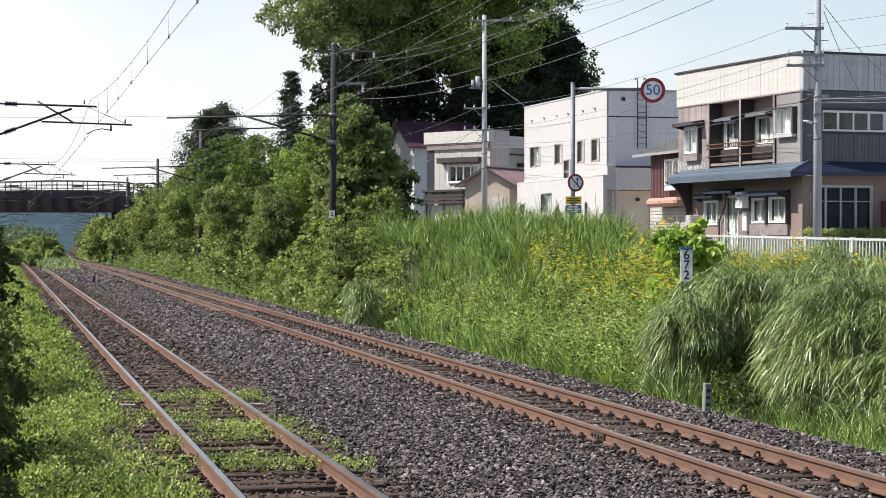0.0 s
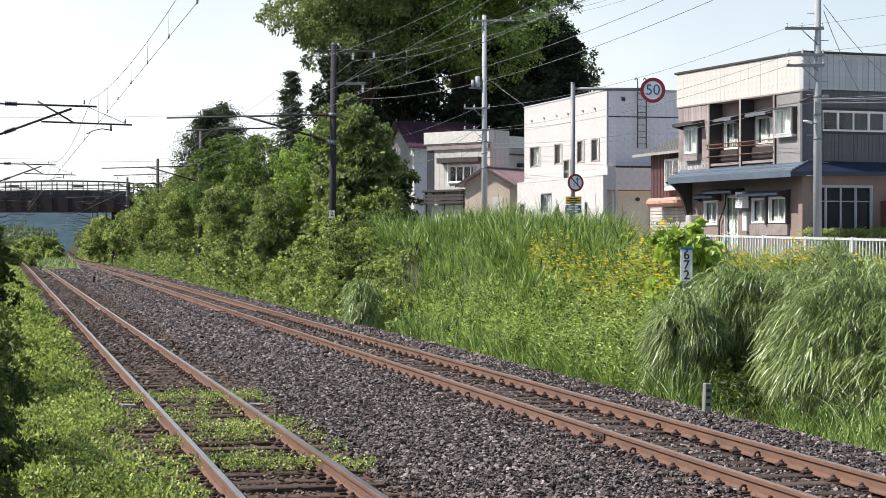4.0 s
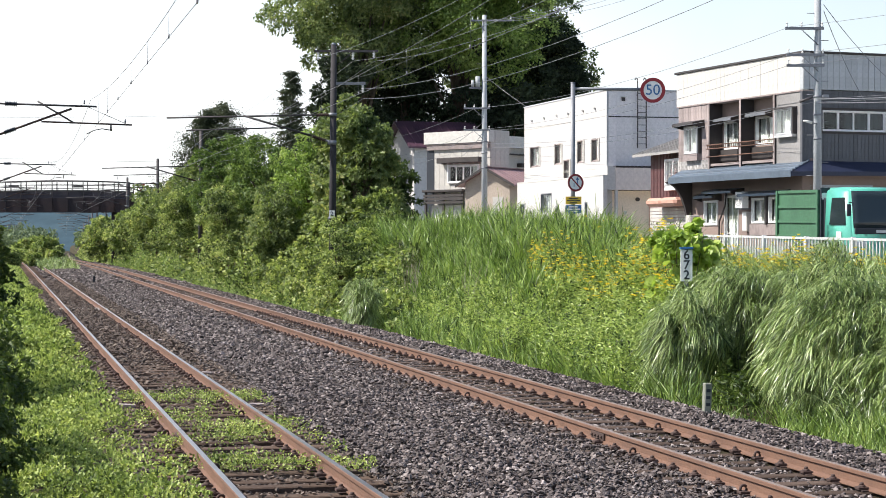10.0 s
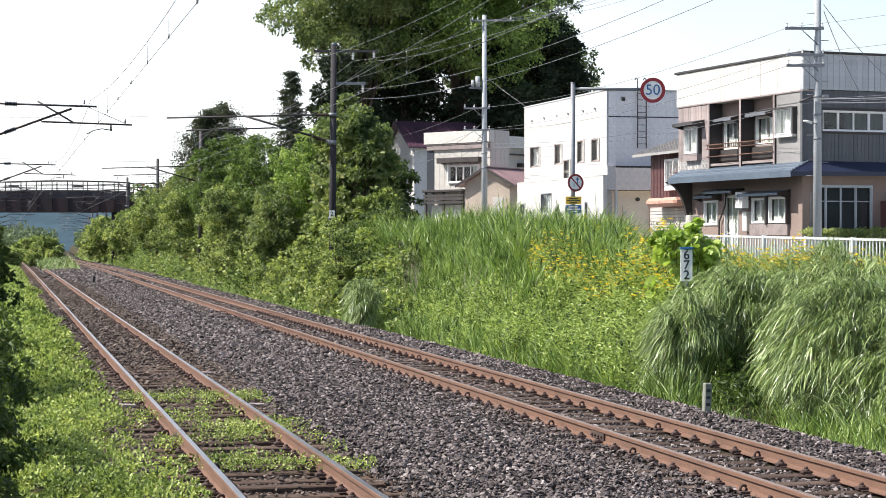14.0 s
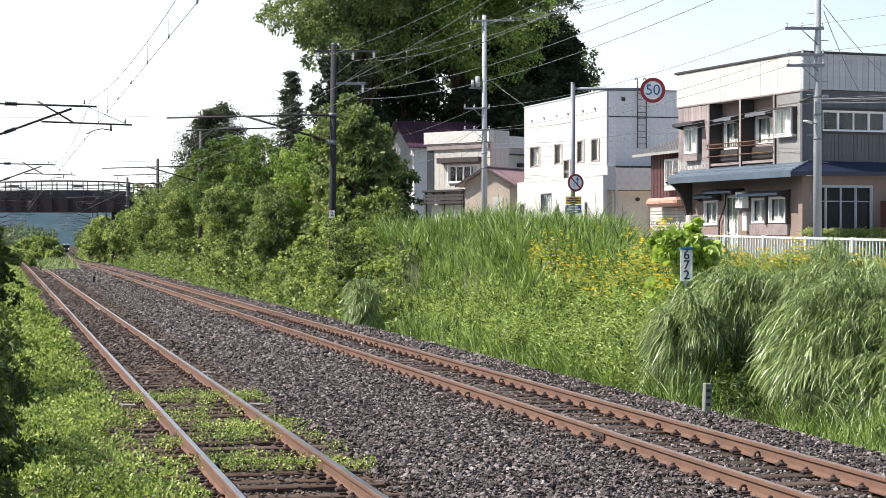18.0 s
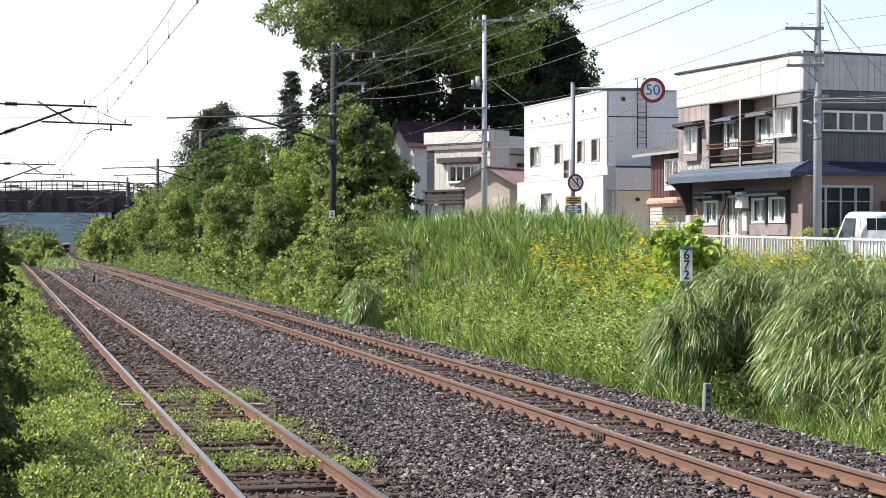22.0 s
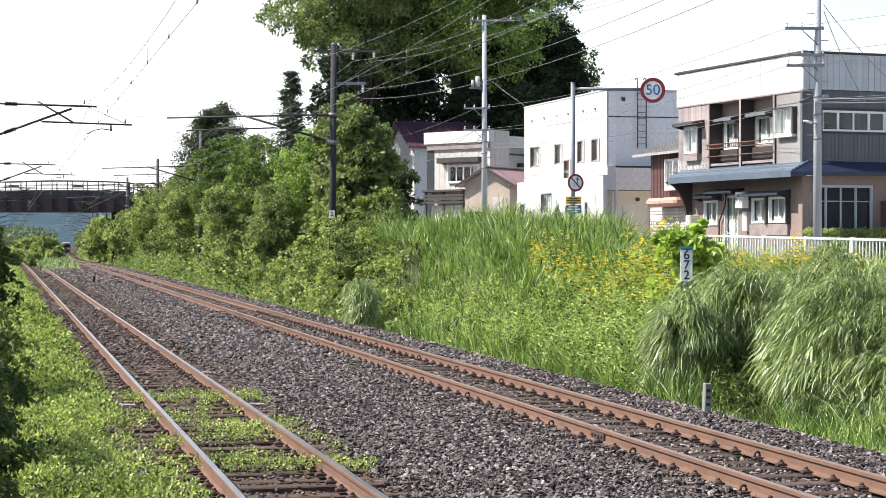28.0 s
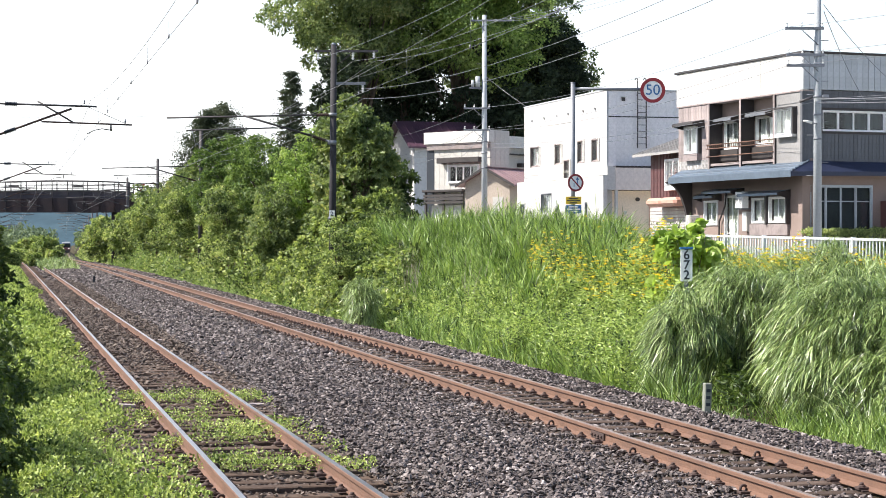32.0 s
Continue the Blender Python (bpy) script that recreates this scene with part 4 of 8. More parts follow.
    for r in (0.08, 0.15, 0.22):
        for i in range(20):
            t0, t1 = i * math.pi / 10, (i + 1) * math.pi / 10
            tube(bm, (-0.03 + r * math.cos(t0), 0.51, 0.31 + r * math.sin(t0)), (-0.03 + r * math.cos(t1), 0.51, 0.31 + r * math.sin(t1)), 0.008, seg=4)
    part("grille", bm, W["steel_grey"], ac)
    for x in (-0.2, 0.18):
        part("bracket", bx(x - 0.02, x + 0.02, 0, 0.5, -0.05, -0.001), W["steel_grey"], ac)
    meter = thing("meter_cabinet", "pale grey wall cabinet below an air conditioner", "cabinet", e.matrix_basis @ pose(4.25, -0.3, 0.9))
    part("body", bx(-0.17, 0.17, 0.0, 0.2, 0, 0.75, bevel=0.015), W["pale_siding"], meter)
    part("door", bx(-0.14, 0.14, 0.202, 0.215, 0.04, 0.71), W["white_paint"], meter)


def hedge_and_yard():
    """Clipped hedge, red-brown booth and a dark doorway beside the house."""
    base = pose(12.84, 66.6, 1.4, 0, 0, 110.96)
    n = 9000
    p = np.stack([rng.uniform(-0.95, -0.35, n), rng.uniform(-6.5, 0.4, n), rng.uniform(0.25, 1.0, n)], 1)
    edge = rng.uniform(0, 1, n)
    p[:, 2] = np.where(edge < 0.5, 0.98 + 0.10 * np.array([noise.noise(Vector((q * 2.1, 0.3, 4))) for q in p[:, 1]]) + rng.normal(0, 0.04, n), p[:, 2])
    p[:, 0] = np.where(edge >= 0.5, -0.95 + rng.normal(0, 0.04, n), p[:, 0])
    e = thing("hedge", "clipped green hedge before a shop window", "hedge", base)
    ob = new("leaves", leaf_mesh("leaves", p, np.tile(np.array([-0.5, 0, 0.5]), (n, 1)), rng.uniform(0.06, 0.12, n), G_["leaf_vine"], droop=0.1, wide=0.6))
    ob.parent = e
    for k in range(14):
        bm = bmesh.new()
        tube(bm, (-0.65, 0.3 - 0.5 * k, -0.2), (-0.65, 0.3 - 0.5 * k, 0.9), 0.03, 0.015, seg=5)
        part("stem", bm, M["bark"], e)
    e = thing("red_booth", "red-brown painted booth beside the house", "booth", base @ pose(0.2, -4.2, 0))
    part("body", bx(-1.4, 0.0, -2.0, 0.9, -0.2, 2.1, bevel=0.02), M["maroon_metal"], e)
    part("opening", bx(-1.41, -1.39, -1.5, 0.75, 1.75, 2.05), M["ink"], e)
    part("panel", bx(-1.42, -1.39, -1.4, 0.6, 0.3, 1.6, bevel=0.01), M["salmon"], e)


def white_building():
    e = thing("white_building", "white flat-roofed two-storey building with small windows", "building", pose(7.52, 85.6, 1.75, 0, 0, 105.64))
    W = M
    ups = [(9.56, 11.21, 4.05, 5.1), (6.18, 7.37, 4.05, 5.08), (3.02, 4.05, 4.0, 5.07), (0.96, 2.09, 3.98, 5.05), (4.94, 6.01, 3.2, 4.25)]
    bm = bmesh.new()
    wall_panel(bm, 0, 12.15, -0.2, 7.2, -0.25, 0, ups)
    part("wall", bm, W["white_wall"], e)
    bm = bmesh.new()
    wall_panel(bm, -7, -0.25, 3.5, 7.2, -0.25, -0.0)
    part("wall", bm, W["lilac_siding"], e).matrix_basis = SIDE
    boards(e, "siding_panel", -7, -0.06, 3.72, 7.15, 0.0, 0.42, W["lilac_siding"], at=SIDE, gap=0.012, thick=0.012)
    part("corner_trim", bx(-0.06, 0.02, 0.0, 0.03, 3.7, 7.2), W["grey_siding"], e).matrix_basis = SIDE
    part("panel_joint", bx(-7, -0.065, 0.013, 0.022, 5.97, 6.02), W["steel_dark"], e).matrix_basis = SIDE
    vent = part("wall_vent", bx(-0.89, -0.71, 0.013, 0.05, 6.72, 6.88, bevel=0.01), W["steel_dark"], e, "small hooded wall vent")
    vent.matrix_basis = SIDE
    part("hood", bx(-0.92, -0.68, 0.013, 0.14, 6.885, 6.92, bevel=0.01), W["grey_siding"], vent)
    part("wall", bx(12.0, 12.15, -8, -0.25, -0.2, 7.2), W["white_wall"], e)
    part("wall", bx(0.25, 12.0, -8, -7.8, -0.2, 7.2), W["white_wall"], e)
    part("roof", bx(0.02, 12.1, -7.95, -0.05, 7.0, 7.1), W["slate_roof"], e)
    part("coping", bx(-0.05, 12.2, -0.3, 0.03, 7.2, 7.26), W["grey_siding"], e)
    part("coping", bx(-7, -0.3, -0.1, 0.05, 7.2, 7.26), W["grey_siding"], e).matrix_basis = SIDE
    part("inner_wall", bx(0.3, 12.0, -2.6, -2.5, -0.1, 6.9), W["room_shade"], e)
    part("floor", bx(0.25, 12.0, -2.5, -0.25, 2.8, 3.0), W["room_shade"], e)
    for x0, x1, z0, z1 in ups:
        window(e, x0, x1, z0, z1, -0.02, 2, trim=W["old_board"], curtain=0.75, label="brown-framed narrow window with side shutters")
        for a in (x0 - 0.03, x1 - 0.14):
            part("shutter", bx(a, a + 0.17, 0.012, 0.04, z0 + 0.02, z1 - 0.02), W["pale_siding"], e)
    for x in (10.84, 8.85, 6.95, 5.25, 3.15, 1.5):
        bm = bmesh.new()
        tube(bm, (x, 0, 6.45), (x, 0.08, 6.45), 0.045, seg=10)
        box(bm, x - 0.05, x + 0.05, 0.02, 0.1, 6.46, 6.51)
        part("vent_hood", bm, W["alu"], e)
    for z in (6.02, 3.62):
        part("wall_joint", bx(0.0, 12.15, 0.0, 0.008, z, z + 0.035), W["pale_siding"], e)
    # lower wing in front
    lows = [(6.9, 8.6, 1.7, 2.65), (1.75, 2.15, 1.3, 2.1), (5.8, 6.2, 1.5, 2.0), (4.2, 4.6, 1.3, 2.0), (11.2, 12.0, 1.5, 2.2)]
    bm = bmesh.new()
    wall_panel(bm, -0.33, 12.4, -0.2, 3.25, 0.1, 0.3, lows)
    part("wing_wall", bm, W["white_wall"], e)
    part("wing_wall", bx(12.2, 12.4, 0.0, 0.098, -0.2, 3.25), W["white_wall"], e)
    part("wing_roof", bx(-0.33, 12.4, 0.0, 0.31, 3.255, 3.31), W["white_siding"], e)
    for x0, x1, z0, z1 in lows:
        window(e, x0, x1, z0, z1, 0.28, 2 if x1 - x0 > 0.6 else 1, trim=W["steel_grey"], curtain=0.5)
    # porch band, column and cream wall in its shade
    part("porch_band", bx(-0.33, 0.98, -0.3, 0.095, 2.62, 3.69), W["white_wall"], e)
    part("porch_band", bx(-0.35, -0.15, -6, -0.305, 2.62, 3.64), W["beige_siding"], e)
    boards(e, "porch_panel", -6, -0.31, 2.62, 3.64, 0.352, 0.45, W["beige_siding"], thick=0.01, at=SIDE)
    part("porch_cap", bx(-0.38, -0.012, -6, -0.305, 3.645, 3.72), W["dark_wood"], e)
    part("porch_ceiling", bx(-0.15, 0.3, -6, -0.32, 2.62, 2.7), W["cream_wall"], e)
    part("porch_wall", bx(0.3, 0.5, -6, -0.26, -0.2, 2.6), W["cream_wall"], e)
    part("porch_column", bx(-0.33, -0.18, -0.42, -0.3, -0.2, 2.615), W["white_wall"], e)
    part("porch_lamp", tb((0.16, -1.6, 2.2), (0.295, -1.6, 2.2), 0.09, seg=12), W["dark_wood"], e)
    part("porch_lamp", bx(0.2, 0.297, -1.05, -0.93, 1.5, 1.66, bevel=0.01), W["porcelain"], e)
    part("porch_door", bx(0.25, 0.295, -3.4, -2.2, -0.1, 2.1), W["salmon"], e)
    part("door_handle", tb((0.23, -2.3, 0.9), (0.23, -2.3, 1.1), 0.015), W["alu"], e)
    # ladder
    lad = thing("roof_ladder", "steel roof ladder with hooked tops on a white wall", "ladder", e.matrix_basis @ SIDE)
    for x in (-1.45, -1.87):
        part("stile", chain([(x, 0.16, 4.55), (x, 0.16, 7.5), (x, 0.1, 7.75), (x, -0.05, 7.8), (x, -0.18, 7.72)], 0.028, 6), W["steel_dark"], lad)
        for z in (4.75, 7.0):
            part("bracket", tb((x, 0.02, z), (x, 0.16, z), 0.02, seg=6), W["steel_dark"], lad)
    for k in range(10):
        part("rung", tb((-1.45, 0.16, 4.75 + 0.29 * k), (-1.87, 0.16, 4.75 + 0.29 * k), 0.014, seg=6), W["steel_dark"], lad)


def maroon_house():
    e = thing("low_house", "narrow house with maroon corrugated walls between two buildings", "house", pose(10.1, 76.4, 1.65, 0, 0, 105.64))
    W = M
    part("wall", bx(0, 4.2, -5, -0.0, -0.2, 4.3), W["maroon_metal"], e)
    boards(e, "corrugated_sheet", 0, 4.2, 2.2, 4.1, 0.0, 0.16, W["maroon_metal"], thick=0.03, gap=0.05)
    bm = bmesh.new()
    vs = [bm.verts.new(p) for p in ((-0.2, 0.55, 4.1), (5.0, 0.55, 4.1), (5.0, -3.4, 5.5), (-0.2, -3.4, 5.5), (-0.2, 0.55, 4.0), (5.0, 0.55, 4.0), (5.0, -3.4, 5.38), (-0.2, -3.4, 5.38))]
    for q in ((0, 1, 2, 3), (7, 6, 5, 4), (0, 4, 5, 1), (1, 5, 6, 2), (2, 6, 7, 3), (3, 7, 4, 0)):
        bm.faces.new([vs[i] for i in q])
    part("roof", bm, W["slate_roof"], e, "weathered grey sheet roof")
    sl = math.degrees(math.atan2(1.4, 3.95))
    for k in range(11):
        o = part("roof_seam", bx(-0.02, 0.02, -4.15, 0.0, 0.0, 0.03), W["slate_roof"], e) if k == 0 else same("roof_seam", seam, e, Matrix())
        seam = o if k == 0 else seam
        o.matrix_basis = pose(-0.1 + 0.5 * k, 0.55, 4.103, -sl)
    window(e, 0.5, 2.0, 2.6, 3.8, 0.25, 2, deep=0.25, trim=W["white_paint"], curtain=0.8, label="white bay window")
    part("bay_box", bx(0.45, 2.05, 0.0, 0.28, 2.5, 2.595), W["white_paint"], e)
    for k in range(2):
        part("lower_awning", bx(-0.3 + 1.6 * k, 1.26 + 1.6 * k, 0.0, 0.8, 1.82, 2.18, bevel=0.12), W["salmon"], e, "salmon-coloured rounded sheet canopy")
    boards(e, "white_board", 0.0, 4.2, 0.1, 1.8, 0.03, 0.14, W["pale_siding"], upright=False, gap=0.03)
    part("fence_wall", bx(0, 4.2, 0, 0.03, -0.2, 1.82), W["old_board"], e)


def pale_house():
    e = thing("pale_house", "cream two-storey house with flat fascia and a dark window hood", "house", pose(2.75, 108.0, 1.9, 0, 0, math.degrees(math.atan2(0.68, -0.73))))
    W = M
    bm = bmesh.new()
    wall_panel(bm, 0, 5.0, -0.3, 5.8, -0.2, 0, [(0.8, 3.3, 3.5, 4.6)])
    part("wall", bm, W["pale_siding"], e)
    boards(e, "board", 0.02, 4.5, 0.2, 5.75, 0.0, 0.45, W["pale_siding"], holes=[(0.7, 3.4, 3.4, 4.65)])
    part("corner_board", bx(4.45, 5.02, 0.0, 0.05, -0.2, 5.7), W["ink"], e)
    part("wall", bx(-1.65, 0, -0.2, -0.0, -0.3, 6.55), W["pale_siding"], e).matrix_basis = SIDE
    boards(e, "board", -1.65, 0, -0.2, 6.5, 0.0, 0.4, W["pale_siding"], at=SIDE)
    part("fascia", bx(-0.1, 5.1, -0.2, 0.25, 5.85, 6.55, bevel=0.01), W["white_siding"], e)
    part("soffit", bx(0, 5.0, 0.0, 0.2, 5.78, 5.84), W["old_board"], e)
    part("roof", bx(0, 5.0, -1.65, -0.2, 6.3, 6.45), W["slate_roof"], e)
    part("wall", bx(4.8, 5.0, -1.65, -0.2, -0.3, 6.3), W["pale_siding"], e)
    part("inner_wall", bx(0.2, 4.8, -1.6, -1.5, -0.2, 6.2), W["room_shade"], e)
    part("floor", bx(0.2, 4.8, -1.49, -0.2, 3.0, 3.1), W["room_shade"], e)
    window(e, 0.8, 3.3, 3.5, 4.6, 0.12, 4, deep=0.2, trim=W["white_paint"], thick=0.1, curtain=0.25, label="white-framed four-light window")
    part("window_hood", bx(0.45, 3.8, 0.0, 0.55, 4.68, 5.0, bevel=0.03), W["dark_wood"], e)
    for k in range(6):
        part("hood_rafter", bx(0.9 + 0.5 * k, 0.98 + 0.5 * k, 0.1, 0.5, 4.62, 4.678), W["old_board"], e)
    part("lean_to_roof", bx(1.4, 4.65, 0.06, 0.9, 2.98, 3.12, bevel=0.02), W["dark_wood"], e)
    part("lean_to_beam", bx(1.4, 4.6, 0.745, 0.85, 2.5, 2.66), W["dark_wood"], e)
    for x in (1.5, 3.0, 4.45):
        part("post", bx(x, x + 0.12, 0.62, 0.74, -0.2, 2.975), W["dark_wood"], e)
    for k in range(3):
        part("door_panel", bx(1.7 + 0.9 * k, 2.55 + 0.9 * k, 0.3, 0.34, -0.1, 2.22), W["white_siding"], e)
        part("slat", bx(1.4, 4.6, 0.76, 0.80, 2.3 + 0.2 * k, 2.44 + 0.2 * k), W["old_board" if k % 2 else "dark_wood"], e)
    part("soffit_band", bx(0.05, 4.95, 0.0, 0.16, 5.5, 5.77), W["old_board"], e)
    # annex behind the end wall
    part("annex", bx(0.85, 3.4, -7.4, -1.67, -0.3, 5.6), W["pale_siding"], e)
    part("annex_fascia", bx(0.55, 3.6, -7.5, -1.66, 5.605, 6.3), W["white_siding"], e)
    part("annex_eave", bx(0.5, 0.84, -7.4, -1.7, 5.2, 5.27), W["dark_wood"], e)
    part("annex_hood", bx(0.45, 0.845, -5.2, -3.3, 4.5, 4.72, bevel=0.02), W["dark_wood"], e)
    window(e, 5.1, 6.8, 3.4, 4.45, -0.84, 2, trim=W["white_paint"], curtain=0.6).matrix_basis = SIDE @ pose(-10.2, 0, 0)


def garden_shed():
    e = thing("gabled_shed", "plastered shed with a pink sheet-metal gable roof", "shed", pose(1.24, 104.0, 1.85, 0, 0, -30))
    W = M
    w, h, a, deep = 2.8, 3.39, 4.15, 4.8
    bm = bmesh.new()
    pts = [(-0, -0.3), (w, -0.3), (w, h), (w / 2, a), (0, h)]
    f = [bm.verts.new((x, 0, z)) for x, z in pts]
    b = [bm.verts.new((x, deep, z)) for x, z in pts]
    bm.faces.new(f), bm.faces.new(b[::-1])
    for i in range(5):
        bm.faces.new((f[i], b[i], b[(i + 1) % 5], f[(i + 1) % 5]))
    part("wall", bm, W["plaster"], e, "stained beige plaster wall")
    for s in (-1, 1):
        bm = bmesh.new()
        o = 0.45
        k = (a - h) / (w / 2)
        xe = w / 2 + s * (w / 2 + o)
        vs = [bm.verts.new(p) for y in (-0.35, deep + 0.3) for p in ((w / 2, y, a + 0.1), (xe, y, h - o * k + 0.1), (xe, y, h - o * k + 0.02), (w / 2, y, a + 0.02))]
        for q in ((0, 1, 2, 3), (7, 6, 5, 4), (0, 4, 5, 1), (1, 5, 6, 2), (2, 6, 7, 3)):
            bm.faces.new([vs[i] for i in q])
        part("roof_slope", bm, W["pink_roof"], e)
        bm = bmesh.new()
        vs = [bm.verts.new(p) for y in (-0.39, -0.352) for p in ((w / 2, y, a + 0.13), (xe, y, h - o * k + 0.13), (xe, y, h - o * k - 0.02), (w / 2, y, a - 0.02))]
        for q in ((0, 1, 2, 3), (7, 6, 5, 4), (0, 4, 5, 1), (1, 5, 6, 2), (2, 6, 7, 3), (3, 7, 4, 0)):
            bm.faces.new([vs[i] for i in q])
        part("barge_board", bm, W["dark_wood"], e)
    part("ridge_cap", bx(w / 2 - 0.12, w / 2 + 0.12, -0.38, deep + 0.3, a + 0.1, a + 0.15), W["pink_roof"], e)
    sl = math.degrees(math.atan2(a - h, w / 2))
    for k in range(11):
        o2 = part("roof_seam", bx(0, 2.1, -0.015, 0.015, 0, 0.025), W["pink_roof"], e) if k == 0 else same("roof_seam", seam, e, Matrix())
        seam = o2 if k == 0 else seam
        o2.matrix_basis = pose(w / 2, -0.2 + 0.48 * k, a + 0.103, 0, sl)
    part("hatch", bx(1.75, 2.4, -0.03, 0.0, 1.4, 2.6), W["pale_siding"], e)


def purple_house():
    e = thing("gabled_house", "house with a steep purple metal roof and white gable", "house", pose(-1.95, 126.0, 1.9, 0, 0, 16))
    W = M
    ridge, eave, deep, long = 8.3, 6.6, 7.0, 5.0
    bm = bmesh.new()
    pts = [(0, -0.3), (deep, -0.3), (deep, eave), (deep / 2, ridge - 0.1), (0, eave)]
    f = [bm.verts.new((0, y, z)) for y, z in pts]
    b = [bm.verts.new((long, y, z)) for y, z in pts]
    bm.faces.new(f), bm.faces.new(b[::-1])
    for i in range(5):
        bm.faces.new((f[i], b[i], b[(i + 1) % 5], f[(i + 1) % 5]))
    part("wall", bm, W["white_wall"], e)
    # grey boards: the shade of this front below the eaves, set by colour
    boards(e, "board", 0.0, long, 0.0, eave - 0.25, 0.0, 0.4, W["grey_siding"], at=pose(long, 0, 0, 0, 0, 180))
    for s in (-1, 1):
        bm = bmesh.new()
        k = (ridge - eave) / (deep / 2)
        ye = deep / 2 + s * (deep / 2 + 0.5)
        vs = [bm.verts.new(p) for x in (-0.5, long + 0.3) for p in ((x, deep / 2, ridge + 0.1), (x, ye, eave - 0.5 * k + 0.1), (x, ye, eave - 0.5 * k), (x, deep / 2, ridge))]
        for q in ((0, 1, 2, 3), (7, 6, 5, 4), (0, 4, 5, 1), (1, 5, 6, 2), (2, 6, 7, 3)):
            bm.faces.new([vs[i] for i in q])
        part("roof_slope", bm, W["purple_roof"], e)
    sl = math.degrees(math.atan2(ridge - eave, deep / 2))
    for k in range(11):
        o2 = part("roof_seam", bx(-0.02, 0.02, -4.38, 0, 0, 0.035), W["purple_roof"], e) if k == 0 else same("roof_seam", seam, e, Matrix())
        seam = o2 if k == 0 else seam
        o2.matrix_basis = pose(-0.4 + 0.5 * k, deep / 2, ridge + 0.103, sl)
    window(e, 1.2, 3.0, 2.6, 3.8, 0, 2).matrix_basis = pose(0, -0.05, 0, 0, 0, 180) @ pose(-4.5, 0, 0)


def white_fence():
    e = thing("fence", "white painted steel fence with upright slats along the road", "fence")
    run = Vector((-0.28, 1, 0.012)).normalized()
    turn = math.degrees(math.atan2(run.y, run.x))
    y0, y1 = 28.0, 51.0
    top = 1.05

    def at(y):
        return Matrix.Translation((fence_x(y), y, road_z(y) + 0.12)) @ pose(0, 0, 0, 0, 0, turn)
    bm = bmesh.new()
    box(bm, -0.045, 0.045, -0.045, 0.045, -0.3, top + 0.02, bevel=0.008)
    post = part("post", bm, M["fence_paint"], e)
    slat = part("slat", bx(-0.018, 0.018, -0.012, 0.012, 0.12, top - 0.055), M["fence_paint"], e)
    y, k = y0, 0
    step = 2.25 * run.y
    n = 15
    while y < y1:
        if k == 0:
            post.matrix_basis = at(y)
        else:
            same("post", post, e, at(y))
        for i in range(1, n):
            yy = y + step * i / n
            if k == 0 and i == 1:
                slat.matrix_basis = at(yy)
            else:
                same("slat", slat, e, at(yy))
        for z in (top - 0.05, 0.07):
            p, q = at(y), at(y + step)
            part("rail", sweep([(-0.03, z - 0.005), (0.03, z - 0.005), (0.03, z + 0.05), (-0.03, z + 0.05)], [p.translation, q.translation], (run.y, -run.x, 0)), M["fence_paint"], e)
        y += step
        k += 1
    same("post", post, e, at(y))


# ---- railway masts, wires, bridge ----
def write(text, size, parent, m, material, name="lettering", extrude=0.002, bold=0.014):
    cu = bpy.data.curves.new(name, "FONT")
    cu.body, cu.size, cu.align_x, cu.align_y, cu.extrude = text, size, "CENTER", "CENTER", extrude
    cu.offset = size * bold
    tmp = bpy.data.objects.new(name, cu)
    me = bpy.data.meshes.new_from_object(tmp)
    bpy.data.objects.remove(tmp)
    me.materials.append(material)
    ob = new(name, me)
    ob.parent, ob.matrix_basis = parent, m
    return ob


FACE = pose(0, 0, 0, 90)            # stands lettering upright, facing the camera


def insulator(parent, p, n=3, r=0.075, name="insulator"):
    x, y, z = p
    prof = []
    for k in range(n):
        prof += [(k / n, r * 0.5), (k / n + 0.02, r * 0.6), ((k + 0.35) / n, r), ((k + 0.42) / n, r * 0.45), ((k + 0.95) / n, r * 0.45)]
    return part(name, lathe((x, y, z), (x, y, z - 0.09 * n), prof), M["porcelain"], parent)


def rod_insulator(parent, a, b, r=0.065, mat="rust_dark"):
    n = 7
    prof = []
    for k in range(n):
        prof += [(k / n, r * 0.6), (k / n + 0.01, r), ((k + 0.45) / n, r), ((k + 0.5) / n, r * 0.6)]
    return part("insulator", lathe(a, b, prof, 8), M[mat], parent)


ACROSS = Vector((-0.974, -0.226, 0))        # square to the line, from the bank to the other track


